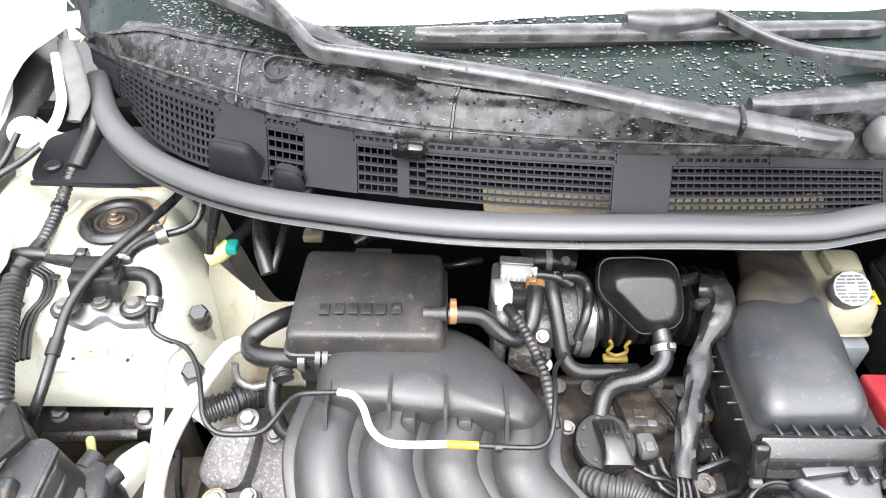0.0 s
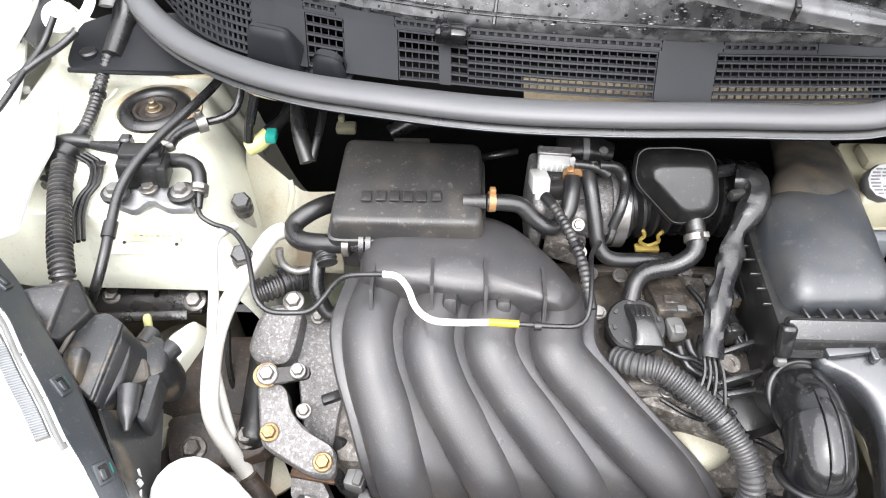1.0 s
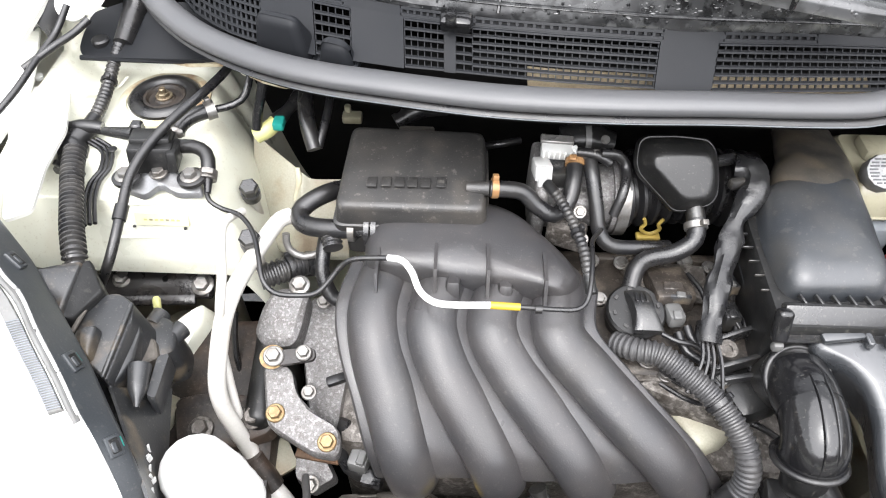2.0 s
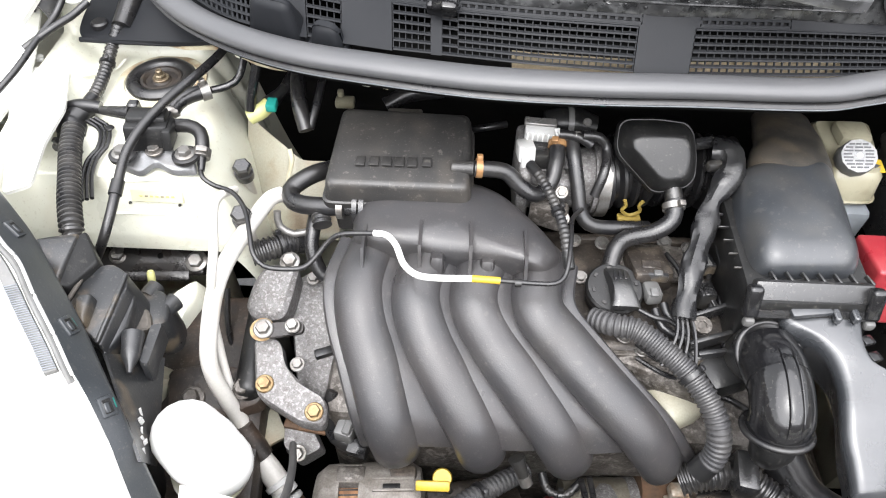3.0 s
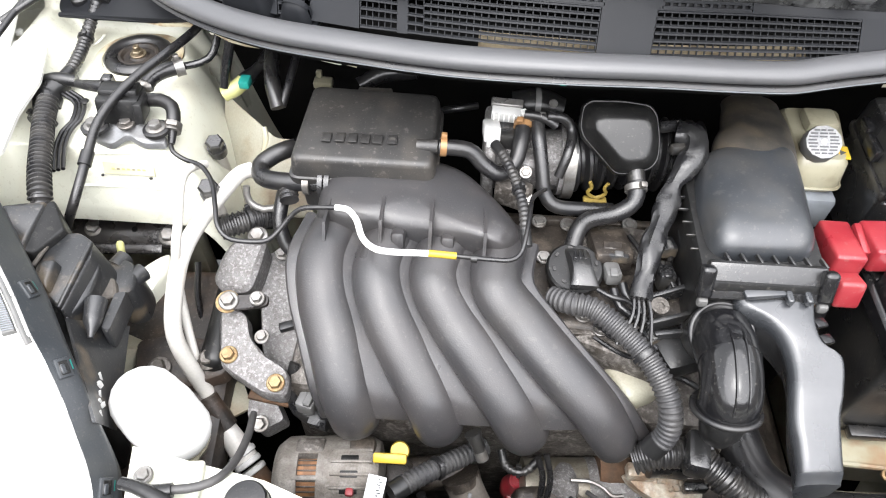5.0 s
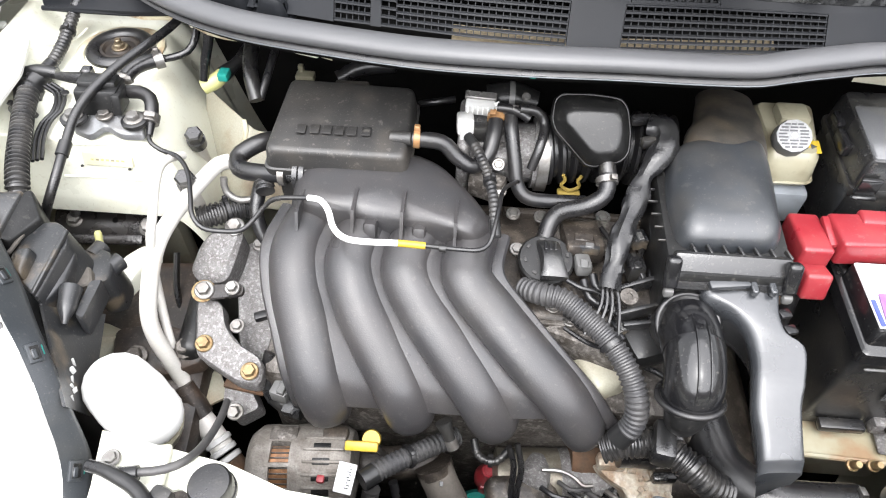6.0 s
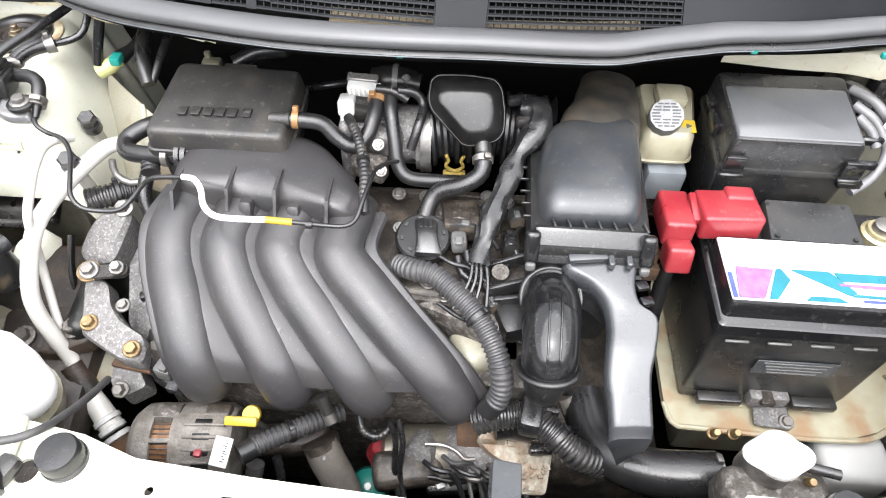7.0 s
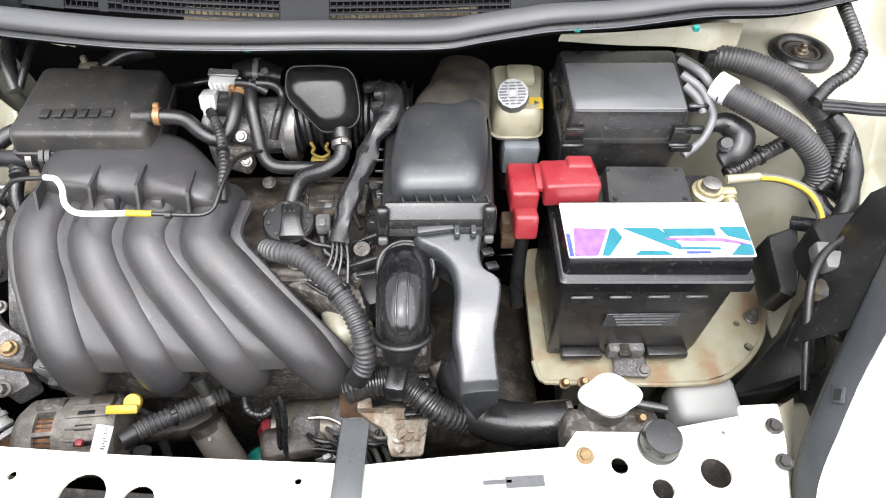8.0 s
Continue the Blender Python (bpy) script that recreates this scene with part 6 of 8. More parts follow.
# strut cap, both sides
def strut_cap(c, label):
    t = thing("strut_top_mount", c, label, "strut mount", "strut top mounts")
    part("rubber_ring", lathe([(0.024, -0.004), (0.040, -0.004), (0.0405, 0.004), (0.0375, 0.0075), (0.034, 0.0090), (0.029, 0.0085), (0.025, 0.005), (0.0235, -0.001)], c, (0, 0.02, 1), 36), RUBBER, t)
    part("cup", lathe([(0.0245, 0.000), (0.0238, 0.0045), (0.0205, 0.0048), (0.0190, 0.0030), (0.0180, 0.0014), (0.012, 0.0012), (0.010, 0.0030), (0.006, 0.0032)], c, (0, 0.02, 1), 30), RECESSCUP, t, "rust-brown cup plate, recess shade painted in")
    part("nut", join(hexhead(Vector(c) + Vector((0, 0, 0.003)), (0, 0, 1), 0.0066, 0.0065), lathe([(0.0040, 0.009), (0.0040, 0.014), (0.0030, 0.015)], c, (0, 0, 1), 12)), RUSTNUT, t, "rusty top nut")
    return t


strut_cap(Vector((-0.576, 0.560, 0.878)), "black rubber strut top mount with rusty nut")
strut_cap(Vector((0.589, 0.561, 0.880)), "black rubber strut top mount with rusty nut")

# battery
bat = thing("battery", (0.337, 0.31, 0.66), "black car battery with white and cyan label", "battery")
part("case", shell_box([(0.243, 0.240, 0.665), (0.424, 0.238, 0.665), (0.432, 0.375, 0.665), (0.243, 0.375, 0.665)], (0, 0, 1), [(0, 0.003), (0.02, 0.0), (0.150, -0.004)], 0.006), PLASTIC, bat)
part("lid_lower", shell_box([(0.234, 0.230, 0.812), (0.437, 0.228, 0.812), (0.440, 0.380, 0.812), (0.236, 0.380, 0.812)], (0, 0, 1), [(0, 0.001), (0.003, -0.003), (0.018, -0.003), (0.020, 0.0)], 0.006), GLOSSY, bat)
part("lid", shell_box([(0.236, 0.238, 0.828), (0.434, 0.236, 0.828), (0.439, 0.322, 0.828), (0.238, 0.322, 0.828)], (0, 0, 1), [(0, 0.0), (0.022, 0.001), (0.0255, 0.004)], 0.006), GLOSSY, bat)
part("rear_step", shell_box([(0.240, 0.320, 0.828), (0.440, 0.320, 0.828), (0.440, 0.380, 0.828), (0.240, 0.380, 0.828)], (0, 0, 1), [(0, 0), (0.006, 0), (0.008, 0.002)], 0.005), PLASTIC, bat)
vcov = part("vent_cover", shell_box([(0.294, 0.322, 0.832), (0.392, 0.321, 0.832), (0.394, 0.378, 0.834), (0.300, 0.379, 0.834)], (0, 0, 1), [(0, 0), (0.016, 0.001), (0.019, 0.003)], 0.004), PLASTIC, bat, "black vent cover with rubbed patch")
L0, L1, LB_, LF = 0.239, 0.435, 0.318, 0.2425
zl = 0.8545


def sticker(name, pts, m_, lab="", h=0.0008, under=bat):
    return part(name, shell_box(pts, (0, 0, 1), [(0, 0), (h, 0.0002)], 0.0015, 2), m_, under, lab)


blab = sticker("label", [(L0, LF, zl - 0.0006), (L1 - 0.001, LF, zl - 0.0006), (L1 + 0.002, LB_, zl - 0.0006), (L0, LB_, zl - 0.0006)], LABELW, "white printed label", 0.0014)
z2 = zl + 0.0012
for nm_, m_, lab_, pts in (
        ("print_block", LILAC, "lilac print", ((0.006, 0.244), (0.030, 0.244), (0.046, 0.279), (0.010, 0.281))),
        ("print_block", BLUE, "blue print", ((0.0008, 0.2435), (0.0050, 0.2435), (0.0050, 0.274), (0.0008, 0.274))),
        ("print_block", CYAN, "cyan print", ((0.034, 0.244), (0.042, 0.244), (0.060, 0.268), (0.054, 0.281), (0.049, 0.281))),
        ("print_block", CYAN, "cyan print", ((0.062, 0.281), (0.100, 0.281), (0.120, 0.256), (0.112, 0.253))),
        ("print_block", CYAN, "cyan bar", ((0.108, 0.270), (0.160, 0.270), (0.160, 0.280), (0.104, 0.280))),
        ("print_block", CYAN, "cyan print", ((0.166, 0.282), (0.194, 0.282), (0.195, 0.262), (0.172, 0.270))),
        ("print_block", CYAN, "cyan print", ((0.168, 0.244), (0.193, 0.244), (0.194, 0.258), (0.182, 0.258))),
        ("print_bar", LILAC, "lilac bar", ((0.104, 0.264), (0.165, 0.262), (0.190, 0.257), (0.190, 0.259), (0.165, 0.266), (0.104, 0.2665))),
        ("print_bar", CYAN, "cyan bar", ((0.068, 0.2445), (0.108, 0.2445), (0.100, 0.250), (0.074, 0.250))),
        ("print_bar", BLUE, "blue bar", ((0.122, 0.246), (0.148, 0.246), (0.148, 0.249), (0.122, 0.249))),
        ("print_bar", CYAN, "cyan bar", ((0.112, 0.252), (0.160, 0.251), (0.160, 0.254), (0.118, 0.255)))):
    sticker(nm_, [(L0 + x_, y_, z2) for x_, y_ in pts], m_, lab_, 0.0013 if m_ is LILAC else 0.0008, blab)
for x_ in (0.304, 0.383):
    for y_ in (0.328, 0.372):
        part("screw", lathe([(0.0028, 0), (0.0024, 0.001)], (x_, y_, 0.8522), (0, 0, 1), 10), RUBBER, vcov)
for k in range(4):
    part("case_mark", rbox((0.262 + 0.042 * k, 0.2335, 0.797), (0.024, 0.003, 0.003), 0.001, 1), GREYP, bat)
flab = part("front_label", rbox((0.340, 0.2358, 0.748), (0.085, 0.0016, 0.026), 0.0004, 1, (1, 0, 0)), LIDM, bat, "scuffed grey printed patch")
for k in range(4):
    part("printed_bar", rbox((0.340, 0.2346, 0.757 - 0.006 * k), (0.070 - 0.006 * k, 0.0012, 0.0020), 0.0002, 1), GREYP, flab)
for k in (0, 1):
    part("base_lug", rbox((0.283 + 0.105 * k, 0.232, 0.680), (0.050, 0.014, 0.012), 0.003, 2), PLASTIC, bat)
neg = thing("negative_terminal", (0.419, 0.352, 0.835), "corroded brass negative battery terminal with earth cable", "battery terminal")
NC = Vector((0.417, 0.347, 0.836))
part("clamp", lathe([(0.018, 0.0), (0.0185, 0.008), (0.015, 0.010), (0.014, 0.014)], NC, (0, 0, 1), 26), BRASS, neg)
part("post", lathe([(0.011, 0.010), (0.0105, 0.021), (0.009, 0.022)], NC, (0, 0, 1), 22), STEEL, neg)
part("bolt_ear", join(rbox(NC + Vector((0.022, -0.002, 0.006)), (0.018, 0.012, 0.012), 0.003), hexhead(NC + Vector((0.022, -0.010, 0.004)), (0, -1, 0), 0.006, 0.008)), BRASS, neg)
part("crimp", tube([(0.438, 0.357, 0.852), (0.476, 0.358, 0.855)], 0.005332, 12), CREAMP, neg, "pale crimped lug")
H = [(0.476, 0.358, 0.855), (0.501, 0.354, 0.855), (0.526, 0.343, 0.85), (0.539, 0.326, 0.84), (0.542, 0.307, 0.828)]
ncab = part("cable", tube(H, 0.004988, 12), GREYP, neg, "grey earth cable")
part("stripe", tube([Vector(p) + Vector((-0.001, -0.0035, 0.002)) for p in H], 0.002924, 8), YELLOW, ncab, "yellow stripe along the cable")
part("ring_lug", rbox((0.543, 0.301, 0.82), (0.014, 0.016, 0.006), 0.003), ZINC, neg)
# red positive cover
red = thing("positive_terminal_cover", (0.235, 0.34, 0.83), "red plastic positive terminal cover", "terminal cover")
part("left_block", rbox((0.202, 0.346, 0.850), (0.031, 0.056, 0.030), 0.004, 3, (-6, 0, 0)), RED, red)
part("right_block", rbox((0.253, 0.347, 0.858), (0.062, 0.046, 0.030), 0.004, 3, (-4, 0, 3)), RED, red)
part("hump", rbox((0.266, 0.364, 0.870), (0.030, 0.020, 0.010), 0.004, 3), RED, red)
part("lower_flap", rbox((0.203, 0.308, 0.836), (0.026, 0.030, 0.030), 0.004, 3, (-18, 0, 0)), RED, red)
part("hinge", beam((0.219, 0.330, 0.862), (0.219, 0.366, 0.866), 0.008, 0.008, 0.002), RED, red)
solo("positive_cable", tube([(0.207, 0.325, 0.8), (0.206, 0.315, 0.77), (0.206, 0.303, 0.73), (0.207, 0.29, 0.7)], 0.0086, 12), RUBBER, "thick black positive battery cable", "cable")
solo("fusible_link", join(rbox((0.189, 0.334, 0.8), (0.014, 0.02, 0.03), 0.003), rbox((0.19, 0.32, 0.79), (0.016, 0.01, 0.02), 0.002)), RUST, "brown fusible link beside the terminal", "fuse link")

# tray and clamp
TR = [(0.23, 0.351, 0.665), (0.228, 0.233, 0.66), (0.235, 0.208, 0.655), (0.264, 0.204, 0.655), (0.423, 0.2, 0.655), (0.478, 0.217, 0.655), (0.527, 0.265, 0.655), (0.551, 0.332, 0.66), (0.574, 0.411, 0.66), (0.238, 0.413, 0.66)]
tray = thing("battery_tray", (0.37, 0.28, 0.60), "cream battery tray with rust and acid stains", "battery tray")
part("pan", slab(rounded(TR, 0.012, 3), [(0.505, 0.250, 0.006), (0.500, 0.285, 0.004)], 0.010, 0.660), TRAYM, tray)
part("lip", tube([(x, y, 0.660) for x, y, z in TR[1:8]], 0.00344, 8), TRAYM, tray)
part("leg", rbox((0.36, 0.33, 0.56), (0.14, 0.14, 0.18), 0.01), PAINT_LOW, tray)
part("bolt", join(hexhead((0.521, 0.293, 0.662), (0, 0, 1), 0.00688, 0.0086), lathe([(0.004, 0.008), (0.004, 0.018)], (0.521, 0.293, 0.662), (0, 0, 1), 10)), STEEL, tray)
cl = thing("battery_clamp", (0.341, 0.226, 0.67), "rusty steel hold-down clamp on the battery tray", "clamp")
part("bracket", rbox((0.337, 0.235, 0.682), (0.044, 0.014, 0.020), 0.003, 2), CAST, cl)
part("foot", rbox((0.344, 0.221, 0.668), (0.040, 0.030, 0.006), 0.002, 1, (0, 0, -6)), CAST, cl)
part("bolt", hexhead((0.358, 0.213, 0.67), (0, -0.2, 1), 0.006, 0.006), STEEL, cl)
part("slot", rbox((0.334, 0.231, 0.688), (0.016, 0.018, 0.008), 0.002, 1), GRIME, cl)

# slam panel across the front
BACKE = [(-0.394, 0.081, 0.825), (-0.271, 0.066, 0.825), (-0.174, 0.057, 0.825), (-0.064, 0.05, 0.825), (0.041, 0.044, 0.825), (0.103, 0.049, 0.825), (0.212, 0.056, 0.825), (0.224, 0.07, 0.825), (0.29, 0.068, 0.825), (0.393, 0.085, 0.825), (0.414, 0.093, 0.825), (0.408, 0.053, 0.825), (0.394, 0.007, 0.825)]
BACKL = [(-0.423, 0.048, 0.825), (-0.430, 0.082, 0.825), (-0.434, 0.103, 0.825)]
OUTL = [BACKL[0], BACKL[1], BACKL[2]] + [(-0.32, 0.083, 0.825)] + BACKE[1:] + [(0.388, -0.14, 0.825), (-0.418, -0.14, 0.825)]
HOLES = [(0.257, 0.039, 0.0076), (0.339, 0.031, 0.0135), (0.290, 0.018, 0.0095)]
for q, r in zip([(-0.19, 0.022, 0.825), (-0.144, 0.017, 0.825), (-0.252, 0.041, 0.825), (-0.016, 0.031, 0.825), (0.356, 0.067, 0.825)], (0.0195, 0.0135, 0.004, 0.003, 0.002)):
    HOLES.append((q[0], q[1], r))
for q, r in zip([(-0.354, 0.05, 0.825), (-0.415, 0.030, 0.825)], (0.010, 0.004)):
    HOLES.append((q[0], q[1], r))
slam = thing("slam_panel", (0, 0.0, 0.80), "pale cream slam panel with round holes across the front", "slam panel", kind="structure")
part("panel", slab(OUTL, HOLES, 0.0035, 0.825), PAINT, slam)
# dark sheet added below so that the holes look shaded
part("underside", slab([(x, y - 0.004, 0.74) for x, y, z in OUTL], [], 0.01, 0.740), GRIME, slam)
part("right_bracket", slab(rounded([(0.374, 0.090, 0.829), (0.4125, 0.0915, 0.829), (0.4065, 0.053, 0.829), (0.3925, 0.008, 0.829), (0.368, 0.012, 0.829)], 0.004, 3), [], 0.003, 0.829), PAINT, slam)
part("left_plate", rbox((-0.395, 0.062, 0.828), (0.058, 0.058, 0.006), 0.0025, 2, (0, -3, 6)), PAINT, slam)
part("mount_plate", slab(rounded([(0.22, 0.066, 0.829), (0.253, 0.066, 0.829), (0.246, 0.049, 0.829), (0.235, 0.036, 0.829), (0.217, 0.043, 0.829)], 0.008, 3), [], 0.003, 0.829), PAINT, slam)
for p, m_ in (((0.227, 0.046, 0.829), ZINC), ((0.399, 0.068, 0.833), BLACKMETAL), ((0.397, 0.036, 0.832), BLACKMETAL), ((-0.413, 0.077, 0.833), STEEL)):
    part("bolt", hexhead(p, (0, 0, 1), 0.0052, 0.0048), m_, slam)
stk = part("sticker", rbox((0.14, 0.026, 0.829), (0.115, 0.014, 0.0012), 0.0003, 1, (0, 0, 2)), STICKER, slam, "worn grey specification sticker with printed bars")
part("printed_bar", rbox((0.173, 0.025, 0.83), (0.032, 0.009, 0.0012), 0.0003, 1, (0, 0, 2)), INK, stk)
part("printed_bar", rbox((0.15, 0.025, 0.83), (0.024, 0.003, 0.0012), 0.0003, 1, (0, 0, 2)), INK, stk)
for c in ((-0.326, 0.060, 0.825), (0.294, 0.056, 0.825)):
    solo("bump_stop", lathe([(0.0182, 0), (0.0182, 0.004), (0.0172, 0.005), (0.0170, 0.017), (0.0155, 0.0195), (0.008, 0.0205)], c, (0, 0, 1), 28), RUBBER, "round grey-black rubber bonnet bump stop", "bump stop", "bonnet bump stops")
solo("latch_cover", rbox((0.0270, 0.034, 0.836), (0.025, 0.092, 0.014), 0.003, 2, (-6, 8, -4)), LIDM, "grey plastic bar over the bonnet latch", "latch cover")

# right headlamp area
RIMI = spline([(0.640, 0.330, 0.945), (0.560, 0.252, 0.925), (0.521, 0.199, 0.900), (0.491, 0.155, 0.872), (0.457, 0.103, 0.840), (0.434, 0.060, 0.808), (0.421, 0.025, 0.790), (0.415, -0.020, 0.785)], 0.004)
RIMO = spline([(0.640, 0.300, 0.965), (0.568, 0.222, 0.948), (0.530, 0.178, 0.925), (0.497, 0.128, 0.893), (0.477, 0.100, 0.868), (0.454, 0.062, 0.838), (0.432, 0.020, 0.808), (0.424, -0.020, 0.797)], 0.004)
rs = thing("headlamp_trim", RIMI[40], "dark slate plastic headlamp edge trim with a clip slot", "headlamp trim", "headlamp trims")
rings = []
for i in range(90):
    a, b = along(RIMO, i / 89), along(RIMI, i / 89)
    rings.append([a + Vector((0, 0, -0.008)), a + Vector((0, 0, -0.0012)), a.lerp(b, 0.04) + Vector((0, 0, 0.0002)), a.lerp(b, 0.5) + Vector((0, 0, 0.0012)), a.lerp(b, 0.91), a.lerp(b, 0.97) + Vector((0, 0, -0.0008)), b + Vector((0, 0, -0.0030)), b + Vector((0.001, 0, -0.012))])
part("strip", loft(rings), TRIMM, rs)
for u0, u1 in ((0.34, 0.43), (0.45, 0.56), (0.60, 0.66), (0.69, 0.80)):
    part("bright_edge", tube([along(RIMO, u0 + (u1 - u0) * k / 7) + Vector((0.0010, -0.0004, -0.0004)) for k in range(8)], 0.0014, 8, 0.004, round_end=True), CONNECT, rs, "worn white edge")
for u_ in (0.42, 0.70):
    a, b = along(RIMO, u_), along(RIMI, u_)
    ax = (b - a).normalized()
    ay = (along(RIMI, u_ + 0.04) - along(RIMI, u_ - 0.04)).normalized()
    az = ax.cross(ay).normalized()
    if az.z < 0:
        az = -az
    m_ = Matrix.Translation(a.lerp(b, 0.45) + az * 0.0012) @ Matrix((ax, az.cross(ax), az)).transposed().to_4x4()
    rclip = part("slot_clip", rbox(None, (0.0120, 0.0160, 0.0040), 0.0012, 2, m=m_), TRIMM, rs)
    part("slot", rbox(None, (0.0080, 0.0115, 0.0020), 0.0008, 1, m=m_ @ Matrix.Translation((0, 0, 0.0015))), BLACKP, rclip)
part("shroud", grid(lambda u, v: along(RIMI, 0.10 + 0.45 * v) + Vector((0.001 - 0.030 * u, 0.002 + 0.016 * u, -0.006 - 0.06 * u)), 6, 16, 0.003), BLACKP, rs, "sloping slate-black shroud")
solo("corner_panel_right", grid(lambda u, v: Vector((0.411, 0.090, 0.812)).lerp(Vector((0.396, 0.010, 0.812)), v).lerp(Vector((0.470, 0.128, 0.765)).lerp(Vector((0.425, 0.020, 0.775)), v), u), 8, 12, 0.003), PAINT_MID, "cream corner panel beside the headlamp, shade painted in", "corner panel", kind="structure")


def fender_right(u, v):
    return along(RIMO, v) + Vector((-0.0005 + 0.28 * u, -0.05 * u, -0.0030 - 0.11 * u * u))


solo("front_wing_right", grid(fender_right, 16, 24, 0.004), PAINT_OUT, "white-painted front wing beside the headlamp", "front wing", kind="structure")
hl = thing("headlamp", (0.54, 0.21, 0.66), "black back of the headlamp housing", "headlamp", "headlamps")
part("housing", rbox((0.62, 0.20, 0.75), (0.14, 0.18, 0.20), 0.02, 3, (0, 0, -15)), HEADM, hl)
part("bulb_cap", lathe([(0.030, -0.02), (0.031, 0.0), (0.026, 0.010), (0.012, 0.012)], (0.547, 0.201, 0.81), (-0.4, 0.3, 0.9), 26), RUBBER, hl, "round black bulb cap")
part("upper_shell", beam(*[(0.575, 0.275, 0.865), (0.547, 0.212, 0.85)], 0.020, 0.016, 0.006), HEADM, hl)
part("top_cover", shell_box([(0.522, 0.306, 0.838), (0.560, 0.318, 0.842), (0.622, 0.310, 0.850), (0.600, 0.240, 0.858), (0.548, 0.232, 0.850), (0.520, 0.258, 0.840)], (-0.1, -0.1, 1), [(-0.06, 0), (-0.004, 0), (-0.001, 0.002), (0, 0.006)], 0.012), BLACKP, hl, "dusty black rear cover")
for q, s_ in (((0.517, 0.235, 0.852), (0.034, 0.022, 0.02)), ((0.506, 0.25, 0.85), (0.016, 0.020, 0.02))):
    part("socket", rbox(q, s_, 0.004, 2, (10, 0, -6)), GREYP, hl, "dusty grey connector shell")
for q in [(0.503, 0.207, 0.838), (0.523, 0.211, 0.832)]:
    part("bulb_boot", lathe([(0.018, -0.03), (0.019, 0.0), (0.014, 0.010), (0.006, 0.012)], q, (-0.4, 0.3, 0.9), 20), HEADM, hl, "dusty rubber bulb boot")
part("stay", beam(*[(0.534, 0.253, 0.872), (0.541, 0.214, 0.865)], 0.010, 0.006, 0.002), DUSTYR, hl)
part("stay", beam(*[(0.494, 0.213, 0.83), (0.511, 0.187, 0.8)], 0.006, 0.005, 0.001), PLASTIC, hl)
solo("black_tube", tube([(0.536, 0.264, 0.86), (0.502, 0.241, 0.86), (0.482, 0.213, 0.85), (0.478, 0.178, 0.82), (0.476, 0.13, 0.78)], 0.00473, 12), RUBBER, "thin black drain tube by the headlamp", "tube")
solo("lower_rail_right", rbox((0.53, 0.10, 0.64), (0.10, 0.14, 0.08), 0.02, 3), PAINT_LOW, "dark, brown-blotched cream lower rail by the headlamp", "rail", kind="structure")
rl = thing("cable_boot", (0.458, 0.42, 0.84), "crumpled black rubber boot behind the battery", "boot")
part("boot", tube([(0.436, 0.430, 0.872), (0.452, 0.428, 0.874), (0.466, 0.414, 0.868), (0.460, 0.398, 0.856), (0.444, 0.394, 0.846)], [0.010, 0.014, 0.017, 0.016, 0.011], 20, 0.004, jitter=0.10), RUBBER, rl)
part("lug", lathe([(0.010, -0.004), (0.011, 0.004), (0.007, 0.008)], (0.448, 0.402, 0.862), (-0.3, -0.3, 1), 16), PLASTIC, rl)

solo("headlamp_liner", shell_box([(0.531, 0.245, 0.72), (0.561, 0.276, 0.74), (0.564, 0.243, 0.74), (0.544, 0.183, 0.74), (0.54, 0.186, 0.71), (0.505, 0.175, 0.69), (0.476, 0.192, 0.64), (0.472, 0.201, 0.64)], (0, 0, 1), [(-0.05, 0), (-0.003, 0), (0, 0.003)], 0.010), BLACKP, "black plastic liner between battery tray and headlamp", "liner", kind="structure")
solo("horn_relay", shell_box([(0.5, 0.326, 0.79), (0.544, 0.342, 0.79), (0.534, 0.288, 0.78), (0.518, 0.251, 0.77), (0.501, 0.261, 0.77)], (0, -0.2, 1), [(-0.05, 0), (-0.004, 0), (0, 0.004)], 0.006), BLACKP, "black box standing between battery and headlamp", "relay box")
solo("tray_gusset", shell_box([(0.549, 0.44, 0.7), (0.592, 0.409, 0.72), (0.562, 0.295, 0.7), (0.531, 0.251, 0.68), (0.541, 0.325, 0.67)], (0.2, 0, 1), [(-0.006, 0), (0, 0.001)], 0.006), PAINT_LOW, "dark, brown-blotched cream sheet beside the battery tray", "gusset")
for pts, r in (([(0.57, 0.424, 0.89), (0.587, 0.406, 0.875), (0.59, 0.37, 0.855), (0.573, 0.326, 0.835), (0.555, 0.305, 0.82)], 0.011), ([(0.577, 0.389, 0.855), (0.581, 0.358, 0.84), (0.583, 0.314, 0.83), (0.601, 0.288, 0.83)], 0.009), ([(0.563, 0.377, 0.82), (0.568, 0.349, 0.81), (0.58, 0.323, 0.81)], 0.010), ([(0.537, 0.345, 0.79), (0.555, 0.331, 0.8), (0.566, 0.305, 0.81)], 0.009)):
    solo("harness_branch", tube(pts, r, 12, 0.006, jitter=0.12), TAPE, "taped black harness beside the strut tower", "wire", "harness branches")


# ---------- strut tower side ----------
# big conduit beside the tower
cd = thing("body_loom", (-0.655, 0.45, 0.80), "thick black corrugated body loom with taped joint", "loom")
H = [(-0.633, 0.452, 0.892), (-0.625, 0.422, 0.89), (-0.612, 0.386, 0.888), (-0.599, 0.351, 0.886), (-0.586, 0.319, 0.88), (-0.589, 0.311, 0.86)]
part("conduit", tube(H, 0.0100, 18, pitch=0.0056, amp=0.0013), CONDUIT, cd)
